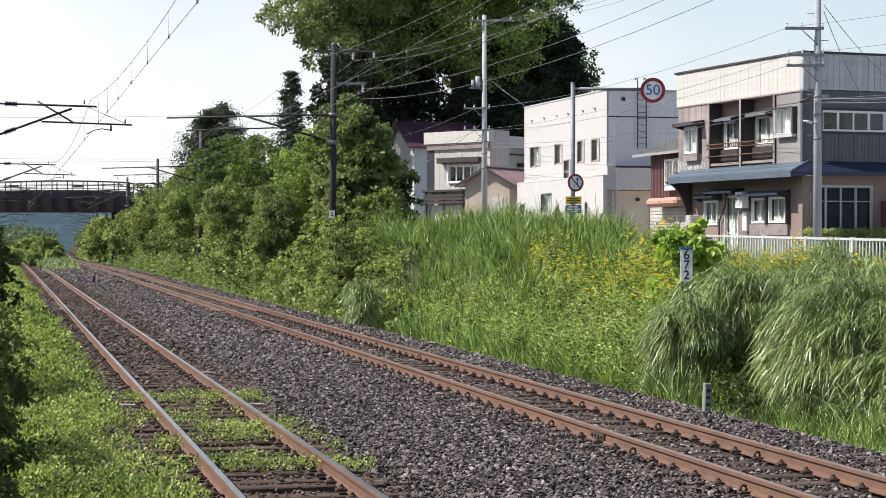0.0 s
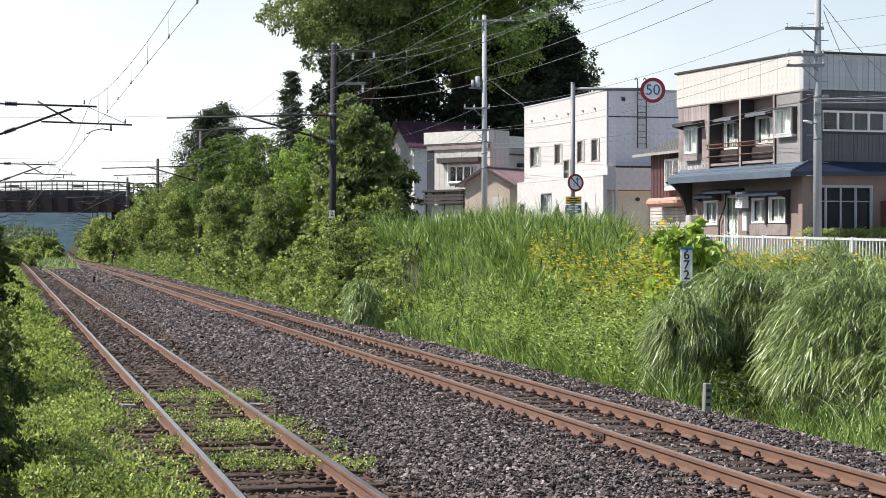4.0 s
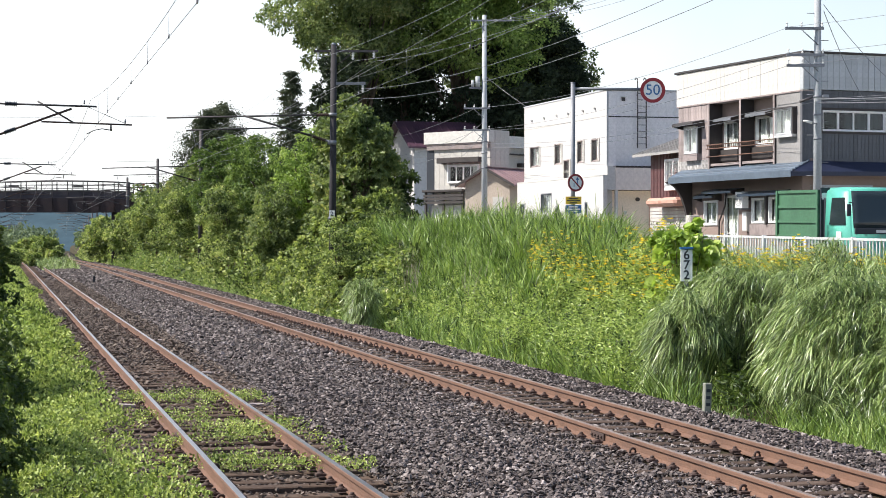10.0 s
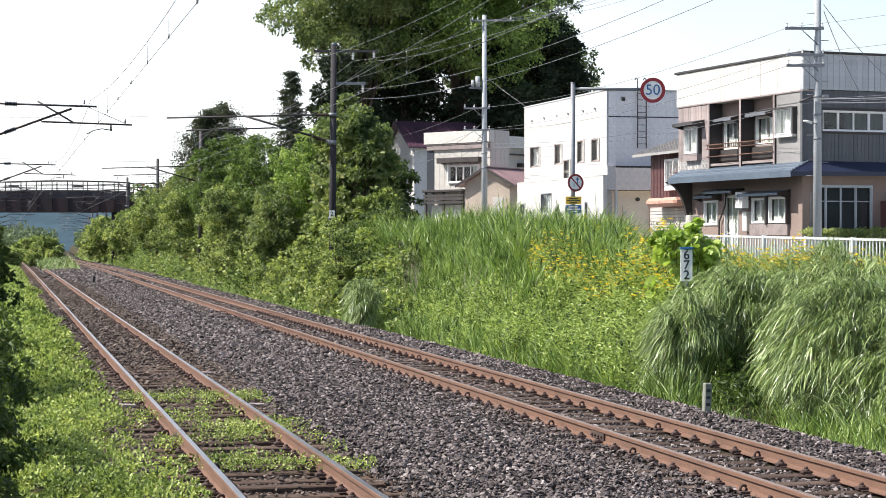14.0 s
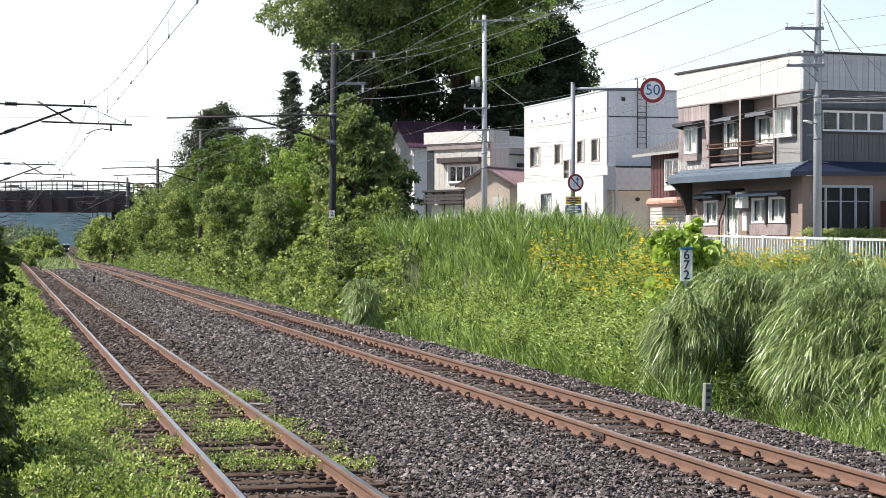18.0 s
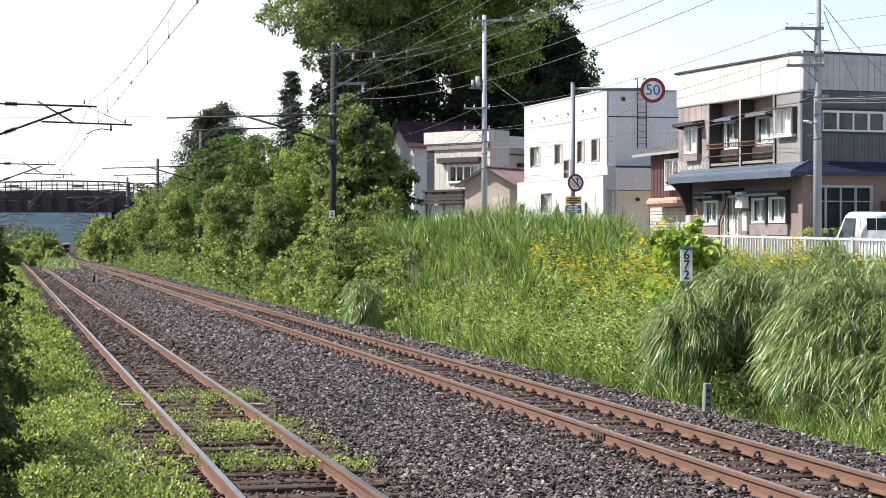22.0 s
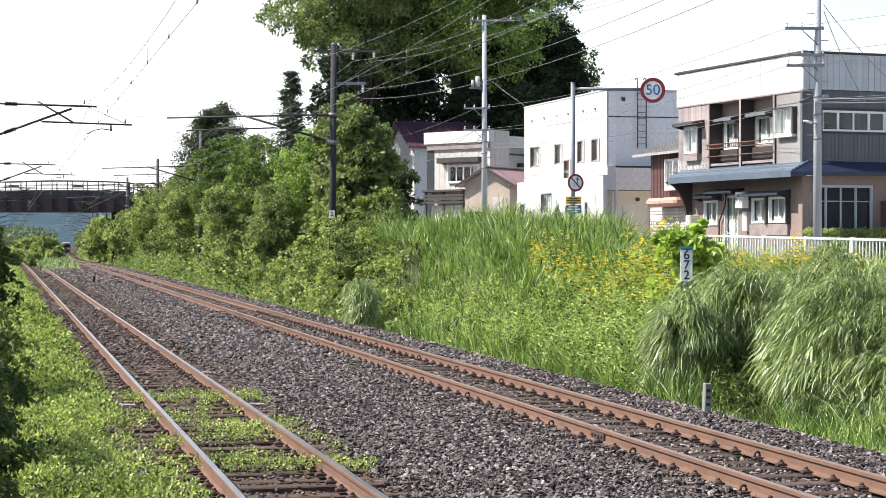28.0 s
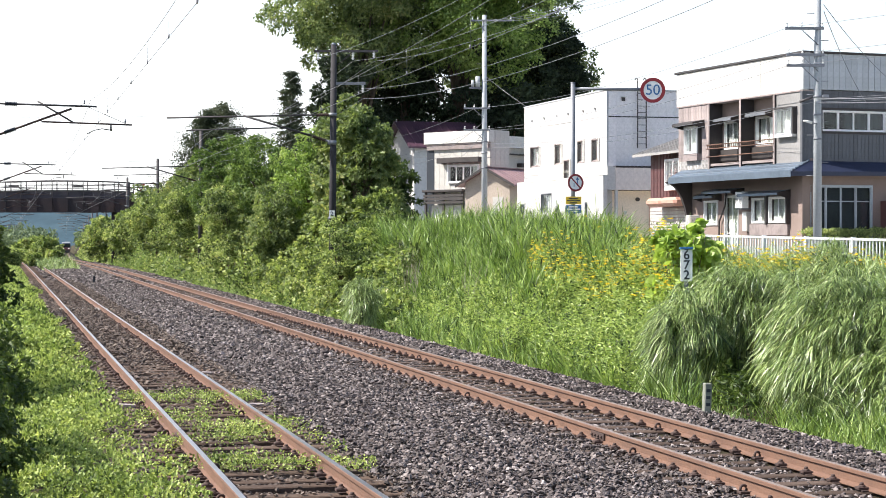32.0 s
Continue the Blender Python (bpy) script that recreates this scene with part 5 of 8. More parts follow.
def right_mast(y, top, beams=True, o=4.41, wood="mast_wood"):
    x = near_track(y) + o
    g = float(land(x, y))
    e = thing("railway_mast", "dark railway mast with a steel cantilever over the track", "mast", pose(x, y, g), group="railway masts")
    part("pole", tb((0, 0, -0.4), (0.06, 0, top - g), 0.145, 0.105, seg=14), M[wood], e)
    part("pole_cap", tb((0.06, 0, top - g), (0.06, 0, top - g + 0.08), 0.11, 0.05, seg=12), M["steel_grey"], e)
    h = 6.5 + fall(y) - g
    end = ACROSS * 5.9
    part("top_tube", tb((0, 0, h + 0.08), end + Vector((0, 0, h - 0.12)), 0.032, seg=8), M["steel_dark"], e)
    foot = ACROSS * 0.25 + Vector((0, 0, h - 0.85))
    ins = ACROSS * 0.75 + Vector((0, 0, h - 0.69))
    rod_insulator(e, foot, ins)
    part("brace_tube", tb(ins, ACROSS * 3.2 + Vector((0, 0, h - 0.0)), 0.038, seg=8), M["steel_dark"], e)
    rod_insulator(e, (0, 0, h + 0.08), ACROSS * 0.6 + Vector((0, 0, h + 0.06)))
    part("foot_clamp", tb((0, 0, h - 0.9), foot, 0.04, seg=8), M["steel_grey"], e)
    part("register_tube", tb(ACROSS * 2.0 + Vector((0, 0, h - 0.42)), ACROSS * 5.2 + Vector((0, 0, h - 0.55)), 0.024, seg=8), M["steel_dark"], e)
    part("steady_arm", chain([ACROSS * 5.0 + Vector((0, 0, h - 0.55)), ACROSS * 4.9 + Vector((0, 0, h - 1.0)), ACROSS * 4.3 + Vector((0, 0, h - 1.33))], 0.014, 6), M["steel_grey"], e)
    part("collar", tb((0, 0, h - 1.0), (0, 0, h - 0.85), 0.16, seg=14), M["steel_grey"], e)
    part("collar", tb((0.02, 0, h + 0.02), (0.02, 0, h + 0.14), 0.155, seg=14), M["steel_grey"], e)
    if beams:
        part("crossarm", bx(-0.65, 1.65, -0.06, 0.06, top - g - 0.26, top - g - 0.18), M["steel_dark"], e)
        part("crossarm", bx(0.0, 1.2, -0.06, 0.06, top - g - 1.43, top - g - 1.33), M["steel_grey"], e)
        part("crossarm_brace", tb((0.1, 0, top - g - 0.8), (0.75, 0, top - g - 0.24), 0.02, seg=6), M["steel_dark"], e)
        for px, pz in ((-0.5, -0.27), (0.75, -0.27), (1.5, -0.2), (1.1, -1.45)):
            insulator(e, (px, 0, top - g + pz))
        part("number_band", bx(-0.10, 0.10, -0.155, -0.148, 2.88 - g, 3.14 - g), M["sign_white"], e, "white number plate")
        write("2", 0.22, e, pose(0.0, -0.158, 3.01 - g) @ FACE, M["ink"])
        part("band", tb((0.01, 0, 2.9), (0.01, 0, 2.97), 0.15, seg=14), M["steel_grey"], e)
    return e


def left_mast(y):
    x = left_track(y) - 3.7
    g = float(land(x, y))
    e = thing("railway_mast", "railway mast with a lattice of tubes over the outer track", "mast", pose(x, y, g), group="railway masts")
    part("pole", tb((0, 0, -0.4), (0, 0, 8.4 - g), 0.15, 0.11, seg=12), M["pole_concrete"], e)
    h = 5.92 + fall(y) - g
    A = -ACROSS
    v = lambda d, z: A * d + Vector((0, 0, h + z))
    part("top_tube", tb(v(0.7, 0.02), v(3.75, -0.03), 0.028, seg=8), M["steel_dark"], e)
    rod_insulator(e, v(0.1, 0.02), v(0.7, 0.02))
    rod_insulator(e, v(0.1, -1.15), v(0.72, -0.98))
    rod_insulator(e, v(1.2, 0.012), v(1.55, 0.006), 0.075, "ink")
    rod_insulator(e, v(1.18, -0.806), v(1.5, -0.685), 0.075, "ink")
    part("brace_tube", tb(v(0.72, -0.98), v(3.05, -0.1), 0.032, seg=8), M["rust_dark"], e)
    part("register_tube", tb(v(2.2, -0.48), v(4.75, -0.54), 0.024, seg=8), M["rust_dark"], e)
    part("drop_tube", tb(v(2.1, 0.1), v(3.1, -0.5), 0.024, seg=8), M["steel_dark"], e)
    part("hook", tb(v(4.15, -0.52), v(4.15, -0.72), 0.025, seg=8), M["steel_dark"], e)
    part("steady_arm", chain([v(4.15, -0.7), v(3.9, -0.66), v(3.7, -0.7), v(3.45, -0.82)], 0.014, 6), M["steel_dark"], e)
    part("pull_wire", tb(v(3.4, -0.0), v(4.55, -0.5), 0.008, seg=5), M["wire"], e)
    for d, z in ((3.4, 0.03), (4.55, -0.5)):
        part("clamp", tb(v(d, z), v(d, z + 0.12), 0.025, seg=6), M["steel_grey"], e)
    return e


def hang(p0, p1, sag, n=16):
    p0, p1 = Vector(p0), Vector(p1)
    return [p0.lerp(p1, i / n) - Vector((0, 0, 4 * sag * (i / n) * (1 - i / n))) for i in range(n + 1)]


def line(name, p0, p1, sag, r, mat, label, category="wire"):
    tagged(part(name, chain(hang(p0, p1, sag), r, 5), mat), label, category)


def catenary(centre, ys, label, stagger):
    """Contact wire, messenger and droppers over one track."""
    for a, b in zip(ys, ys[1:]):
        e = thing("overhead_line", label, "wire", pose(centre(a), a, 5.12 + fall(a)), group="overhead line spans")
        o = Vector((centre(a), a, 5.12 + fall(a)))
        p = Vector((centre(a) + stagger, a, 5.12 + fall(a))) - o
        q = Vector((centre(b) + stagger, b, 5.12 + fall(b))) - o
        up = Vector((0, 0, 0.92))
        n = 20
        con = [p.lerp(q, i / n) for i in range(n + 1)]
        mes = [c + up - Vector((0, 0, 4 * 0.55 * (i / n) * (1 - i / n))) for i, c in enumerate(con)]
        r = 0.005 if a < 50 else 0.007
        part("contact_wire", chain(con, r, 5), M["wire"], e)
        part("messenger_wire", chain(mes, r, 5), M["wire"], e)
        for i in range(2, n, 2):
            part("dropper", tb(con[i], mes[i], 0.0035, seg=4), M["wire"], e)
            part("clip", tb(con[i] - Vector((0, 0, 0.02)), con[i] + Vector((0, 0, 0.05)), 0.014, seg=5), M["wire"], e)


def utility_pole(x, y, top, r, label, arms, transformer=False):
    g = road_z(y)
    e = thing("utility_pole", label, "utility pole", pose(x, y, g))
    part("pole", tb((0, 0, -0.3), (0, 0, top - g), r, r * 0.68, seg=16), M["pole_concrete"], e)
    for z, x0, x1 in arms:
        part("crossarm", bx(x0, x1, -0.16, -0.08, z - g - 0.045, z - g + 0.045), M["steel_grey"], e)
        part("arm_brace", tb((x0 * 0.55, -0.12, z - g), (0, -0.12, z - g - 0.55), 0.018, seg=6), M["steel_grey"], e)
        for xx in (x0 + 0.06, x0 * 0.5, x1 - 0.05):
            insulator(e, (xx, -0.12, z - g + 0.2), 2, 0.045)
    k = 0
    z = 3.0
    while z < top - g - 0.5:
        part("step_bolt", tb((0, 0, z), (0.36 * (1 if k % 2 else -1), 0, z), 0.012, seg=5), M["steel_grey"], e)
        z += 0.9 if k % 2 else 0.45
        k += 1
    for z in (4.2, 5.0, 5.6):
        part("band", tb((0, 0, z), (0, 0, z + 0.06), r * 0.98, seg=16), M["steel_grey"], e)
    if transformer:
        part("switch_box", tb((-0.35, 0, 10.2 - g), (-0.35, 0, 10.75 - g), 0.13, seg=12), M["pole_concrete"], e, "grey pole-top switch")
        part("switch_box", tb((-0.62, 0, 10.2 - g), (-0.62, 0, 10.55 - g), 0.08, seg=12), M["pole_concrete"], e)
        part("switch_arm", bx(-0.8, 0, -0.05, 0.05, 10.1 - g, 10.18 - g), M["steel_grey"], e)
    return e


def wires():
    P2, P3, P1 = (2.2, 99.0), (12.45, 62.0), (24.5, 22.0)
    M1 = (near_track(67) + 4.41, 67)
    M0 = (near_track(20) + 4.41, 20)
    M2 = (near_track(113.6) + 4.41, 113.6)
    W = M["wire_pale"]
    road = "thin overhead power cable along the road"
    for dz2, dx2, dz3, dx3, s in ((13.7, -0.5, 13.2, -0.6, 0.9), (13.7, 0.2, 13.2, 0.1, 0.9), (13.7, 1.2, 13.2, 0.7, 0.9), (9.05, -0.9, 9.15, -0.95, 0.55), (7.9, -0.9, 8.25, -0.9, 0.5), (7.9, 0.1, 7.9, -0.9, 0.5), (7.2, 0, 6.75, -0.3, 0.45), (7.0, 0, 6.65, -0.2, 0.5)):
        line("power_cable", (P2[0] + dx2, P2[1], dz2), (P3[0] + dx3, P3[1] - 0.12, dz3), s, 0.008, W, road)
        line("power_cable", (P3[0] + dx3, P3[1] - 0.12, dz3), (P1[0] + dx3, P1[1], dz3 - 0.3), s, 0.007, W, road)
    for dz, s in ((13.6, 0.8), (9.0, 0.7), (7.8, 0.7), (7.1, 0.7)):
        line("power_cable", (P2[0] - 0.6, P2[1], dz), (-9.0, 139, dz + 0.3), s, 0.009, W, road)
    # thick bundled cables at the near pole
    line("telephone_cable", (P3[0], P3[1] - 0.15, 6.75), (P1[0], P1[1], 6.3), 0.6, 0.018, M["wire_pale"], "thick grey telephone cable along the road")
    line("telephone_cable", (P3[0], P3[1] - 0.15, 6.62), (P1[0], P1[1], 6.1), 0.6, 0.015, M["wire"], "dark telephone cable along the road")
    # feeders on the mast tops
    f = "feeder wire between railway masts"
    for dx, z, s in ((-0.5, 8.6, 0.6), (0.75, 8.5, 0.9), (1.5, 8.5, 0.95), (1.1, 7.15, 0.9), (1.1, 7.5, 0.85)):
        line("feeder_wire", (M1[0] + dx, M1[1], z), (M0[0] + dx, M0[1], z), s, 0.0065, W, f)
        line("feeder_wire", (M2[0] + dx * 0.8, M2[1], z - 0.3), (M1[0] + dx, M1[1], z), s * 0.6, 0.0065, W, f)
    # cables that cross the valley beyond the bridge
    for z0, z1 in ((19.4, 19.9), (13.9, 13.7), (13.2, 13.6)):
        line("power_cable", (-85, 262, z0), (-12, 258, z1), 0.5, 0.02, W, "thin power cable across the valley")
    # service drops to the houses
    line("service_drop", (P2[0], P2[1], 10.8), (4.35, 97.0, 9.0), 0.05, 0.012, W, "service cable from a pole to a house")
    line("service_drop", (P3[0], P3[1], 6.7), (13.2, 66.4, 6.2), 0.15, 0.012, W, "service cable from a pole to a house")
    line("service_drop", (P3[0] + 0.2, P3[1], 9.9), (17.0, 67.5, 7.2), 0.25, 0.012, W, "service cable from a pole to a house")
    line("service_drop", (P3[0] + 0.2, P3[1], 9.7), (15.2, 67.0, 7.0), 0.2, 0.012, W, "service cable from a pole to a house")
    line("service_drop", (P2[0], P2[1], 8.4), (-2.4, 125.5, 7.6), 0.6, 0.014, W, "service cable from a pole to a house")
    line("service_drop", (P2[0], P2[1], 7.9), (0.2, 117.0, 6.9), 0.4, 0.014, W, "service cable from a pole to a house")


def footbridge():
    e = thing("footbridge", "rust-brown steel footbridge with an arched railing over the tracks", "footbridge", pose(-40, 190, fall(190)))
    dz = -fall(190)
    arch = lambda x: 0.55 * (1 - ((x - 1.2) / 12.0) ** 2)
    xs = [-20 + 28.3 * i / 18 for i in range(19)]
    for y in (-1.2, 1.2):
        bm = bmesh.new()
        low = [bm.verts.new((x, y + s, 4.92 + dz)) for s in (-0.08, 0.08) for x in xs]
        top = [bm.verts.new((x, y + s, 6.02 + arch(x) * 0.45 + dz)) for s in (-0.08, 0.08) for x in xs]
        n = len(xs)
        for i in range(n - 1):
            bm.faces.new((low[i], low[i + 1], top[i + 1], top[i]))
            bm.faces.new((low[n + i], top[n + i], top[n + i + 1], low[n + i + 1]))
            bm.faces.new((top[i], top[i + 1], top[n + i + 1], top[n + i]))
            bm.faces.new((low[i], low[n + i], low[n + i + 1], low[i + 1]))
        part("girder", bm, M["brown_steel"], e, "rust-stained plate girder")
        part("side_panel", sweep([(-0.03, 0), (-0.03, 0.72), (0.03, 0.72), (0.03, 0)], [(x, y, 6.025 + arch(x) * 0.45 + dz) for x in xs], (0, 1, 0)), M["bridge_panel"], e, "grey-purple steel side panel")
        part("flange", bx(-20, 8.3, y - 0.2, y + 0.2, 4.86 + dz, 4.92 + dz), M["brown_steel"], e)
        part("kick_band", sweep([(-0.12, 0), (-0.12, 0.18), (-0.08, 0.18), (-0.08, 0)], [(x, y, 6.6 + arch(x) * 0.6 + dz) for x in xs], (0, 1, 0)), M["steel_dark"], e)
        for i, x in enumerate(xs):
            z0, z1 = 6.02 + arch(x) * 0.45 + dz, 7.5 + arch(x) + dz
            part("railing_post", bx(x - 0.045, x + 0.045, y - 0.13, y - 0.035, z0, z1), M["steel_dark"], e)
            if i % 2 or y < 0:
                part("stiffener", bx(x - 0.03, x + 0.03, y - 0.16, y - 0.08, 4.92 + dz, 6.0 + arch(x) * 0.4 + dz), M["brown_steel"], e)
        for h, r in ((0.0, 0.05), (-0.4, 0.025), (-0.75, 0.025)):
            part("hand_rail", chain([(x, y, 7.5 + arch(x) + h + dz) for x in xs], r, 6), M["steel_dark"], e)
    part("deck", sweep([(-1.12, 0), (1.12, 0), (1.12, 0.12), (-1.12, 0.12)], [(x, 0, 5.9 + arch(x) * 0.5 + dz) for x in xs], (0, 1, 0)), M["concrete"], e)
    for x in (-3.4, 3.1):
        part("lamp_box", bx(x - 0.5, x + 0.5, -1.4, -1.2, 7.35 + dz, 7.6 + dz), M["steel_dark"], e)
    for x, z in ((6.6, 4.86), (-17.5, 4.86)):
        for y in (-0.9, 0.9):
            part("pier", tb((x, y, -0.6), (x, y, z + dz), 0.22, seg=12), M["brown_steel"], e)
    part("end_post", bx(8.0, 8.3, -1.35, -1.05, 4.9 + dz, 7.9 + dz), M["steel_dark"], e)
    part("landing", bx(8.3, 14.0, -1.2, 1.2, 5.6 + dz, 6.2 + dz), M["brown_steel"], e)
    part("landing_rail", bx(8.3, 14.0, -1.25, -1.2, 7.3 + dz, 7.4 + dz), M["steel_dark"], e)
    for x in (9.5, 11.0, 12.5):
        part("railing_post", bx(x, x + 0.08, -1.25, -1.18, 6.2 + dz, 7.35 + dz), M["steel_dark"], e)
    part("pier", tb((13.0, 0, -0.5), (13.0, 0, 5.6 + dz), 0.25, seg=12), M["brown_steel"], e)


def disc(parent, name, x, y, z, r0, r1, mat, t=0.006, seg=40):
    bm = bmesh.new()
    ring = lambda r, yy: [bm.verts.new((x + r * math.cos(a), yy, z + r * math.sin(a))) for a in (2 * math.pi * i / seg for i in range(seg))]
    o0, o1 = ring(r1, y), ring(r1, y + t)
    if r0 > 0:
        i0, i1 = ring(r0, y), ring(r0, y + t)
        for k in range(seg):
            n = (k + 1) % seg
            bm.faces.new((o0[k], o0[n], i0[n], i0[k]))
            bm.faces.new((o1[k], i1[k], i1[n], o1[n]))
            bm.faces.new((i0[k], i0[n], i1[n], i1[k]))
    else:
        bm.faces.new(o0), bm.faces.new(o1[::-1])
    for k in range(seg):
        n = (k + 1) % seg
        bm.faces.new((o0[k], o1[k], o1[n], o0[n]))
    return part(name, bm, mat, parent)


def signs():
    g = road_z(61)
    e = thing("road_sign", "grey sign pole with an arm carrying a speed limit sign", "road sign", pose(4.25, 61, g))
    part("pole", tb((0, 0, -0.3), (0, 0, 7.2 - g), 0.075, seg=14), M["steel_grey"], e)
    part("pole_cap", tb((0, 0, 7.2 - g), (0, 0, 7.23 - g), 0.08, seg=14), M["steel_grey"], e)
    part("arm", tb((0, 0, 7.03 - g), (2.3, -0.0, 7.0 - g), 0.05, seg=12), M["steel_grey"], e)
    s = part("speed_sign", bx(-0.05, 0.05, 0.02, 0.05, -0.3, 0.3), M["steel_grey"], e, "round red-ringed speed limit sign")
    s.matrix_basis = pose(2.6, -0.1, 6.97 - g)
    disc(s, "face", 0, 0.0, 0, 0, 0.40, M["sign_white"])
    disc(s, "ring", 0, -0.006, 0, 0.30, 0.41, M["sign_red"])
    write("50", 0.49, s, pose(0, -0.006, 0) @ FACE, M["sign_blue"], bold=0.0)
    s = part("no_overtaking_sign", bx(-0.03, 0.03, 0.02, 0.05, -0.2, 0.2), M["steel_grey"], e, "round red-ringed prohibition sign")
    s.matrix_basis = pose(0.08, -0.12, 3.95 - g, 0, 0, 22)
    disc(s, "face", 0, 0, 0, 0, 0.28, M["sign_white"])
    disc(s, "ring", 0, -0.006, 0, 0.22, 0.29, M["sign_red"])
    bar = part("bar", bx(-0.25, 0.25, -0.010, -0.006, -0.022, 0.022), M["sign_red"], s)
    bar.matrix_basis = pose(0, 0, 0, 0, 45)
    for x, z0, z1, w in ((0.06, -0.1, 0.12, 0.03), (-0.06, -0.13, 0.0, 0.025)):
        part("arrow", bx(x - w / 2, x + w / 2, -0.009, -0.004, z0, z1), M["sign_blue"], s)
    bm = bmesh.new()
    vs = [bm.verts.new(p) for p in ((0.0, -0.009, 0.1), (0.12, -0.009, 0.1), (0.06, -0.009, 0.19))]
    bm.faces.new(vs)
    part("arrow_head", bm, M["sign_blue"], s)
    for z0, z1, mat in ((3.24, 3.5, "sign_yellow"), (2.95, 3.22, "sign_blue")):
        pl = part("plate", bx(-0.25, 0.27, -0.14, -0.12, z0 - g, z1 - g), M[mat], e, "yellow plate with dark marks" if mat == "sign_yellow" else "blue plate with pale marks")
        for k in range(3):
            w = (0.3, 0.42, 0.24)[k]
            zz = z1 - g - 0.055 - 0.075 * k
            part("mark", bx(-w / 2 + 0.01, w / 2 + 0.01, -0.146, -0.142, zz - 0.022, zz + 0.015), M["ink"] if mat == "sign_yellow" else M["sign_white"], pl)
    # line-side number post
    x, y = 4.7, 36
    g = float(land(x, y))
    e = thing("number_post", "white upright number board on a steel post", "marker post", pose(x, y, g))
    part("post", bx(-0.04, 0.04, 0.0, 0.05, -0.3, 1.95 - g), M["steel_grey"], e)
    part("board", bx(-0.115, 0.115, -0.02, -0.002, 1.29 - g, 1.90 - g, bevel=0.004), M["sign_white"], e)
    part("cap", bx(-0.13, 0.13, -0.05, 0.06, 1.905 - g, 1.955 - g, bevel=0.008), M["sign_blue"], e)
    for k, ch in enumerate("672"):
        write(ch, 0.25, e, pose(0, -0.022, 1.795 - g - 0.195 * k) @ FACE, M["ink"], "digit")
    # concrete boundary post
    x, y = 3.42, 24.2
    g = float(land(x, y))
    e = thing("marker_stone", "small weathered concrete marker post at the ballast edge", "marker post", pose(x, y, g, 0, 2, 12))
    part("post", bx(-0.05, 0.05, -0.05, 0.05, -0.3, 0.235 - g, bevel=0.012), M["mossy_concrete"], e)
    for k in range(3):
        part("mark", bx(-0.028, 0.028, -0.054, -0.051, 0.12 - g - 0.09 * k, 0.16 - g - 0.09 * k), M["ink"], e)
    # short dark stake between the tracks
    x, y = -17.8, 95.0
    g = float(land(x, y))
    e = thing("track_stake", "short dark steel stake standing in the stones", "marker post", pose(x, y, g, 4, 3, 15))
    part("post", bx(-0.05, 0.05, -0.04, 0.04, -0.3, 0.42, bevel=0.01), M["ink"], e)
    part("cap", bx(-0.07, 0.07, -0.06, 0.06, 0.425, 0.455, bevel=0.008), M["steel_dark"], e)
    # pale board ends lying beside the sleepers of the outer track
    for x, y, turn, long in ((-3.9, 31.3, 14, 0.30), (-2.5, 25.3, 12, 0.26), (-4.3, 25.2, 10, 0.28), (-6.4, 41.5, 16, 0.3)):
        e = thing("board_end", "pale weathered board end lying by the rail", "board", pose(x, y, float(land(x, y)) + 0.065, 2, 3, turn))
        part("plank", bx(-long / 2, long / 2, -0.05, 0.05, -0.02, 0.022, bevel=0.006), M["old_board"], e)
        part("spike", tb((long * 0.3, 0, 0.02), (long * 0.3, 0, 0.04), 0.012, seg=6), M["rust_dark"], e)
    # beige outdoor unit at the corner of the house
    e = thing("outdoor_unit", "beige metal outdoor unit on a post beside the house", "outdoor unit", pose(9.5, 71.0, road_z(71) + 0.09, 0, 0, 20))
    part("casing", bx(-0.22, 0.22, -0.18, 0.18, 1.1, 1.6, bevel=0.03), M["pale_siding"], e)
    part("door", bx(-0.18, 0.18, -0.2, -0.182, 1.16, 1.54, bevel=0.006), M["cream_wall"], e)
    part("post", bx(-0.05, 0.05, -0.05, 0.05, 0.0, 1.095), M["steel_grey"], e)
    # two warning triangles beyond the bridge end
    e = thing("crossing_signs", "red and blue triangular road signs on a pole", "road sign", pose(-30.85, 190.5, 1.0))
    part("pole", tb((0, 0, 0), (0, 0, 7.0), 0.05, seg=8), M["steel_grey"], e)
    for z, s, mat in ((6.4, 1, "sign_red"), (5.6, -1, "sign_blue")):
        bm = bmesh.new()
        t = [(-0.45, 0.35 * s), (0.45, 0.35 * s), (0, -0.4 * s)]
        a = [bm.verts.new((u, -0.1, z + v)) for u, v in t]
        b = [bm.verts.new((u, -0.08, z + v)) for u, v in t]
        bm.faces.new(a), bm.faces.new(b[::-1])
        for i in range(3):
            bm.faces.new((a[i], b[i], b[(i + 1) % 3], a[(i + 1) % 3]))
        pl = part("plate", bm, M[mat], e)
        bm = bmesh.new()
        bm.faces.new([bm.verts.new((u * 0.55, -0.104, z + v * 0.55)) for u, v in t])
        part("symbol", bm, M["sign_white"], pl)


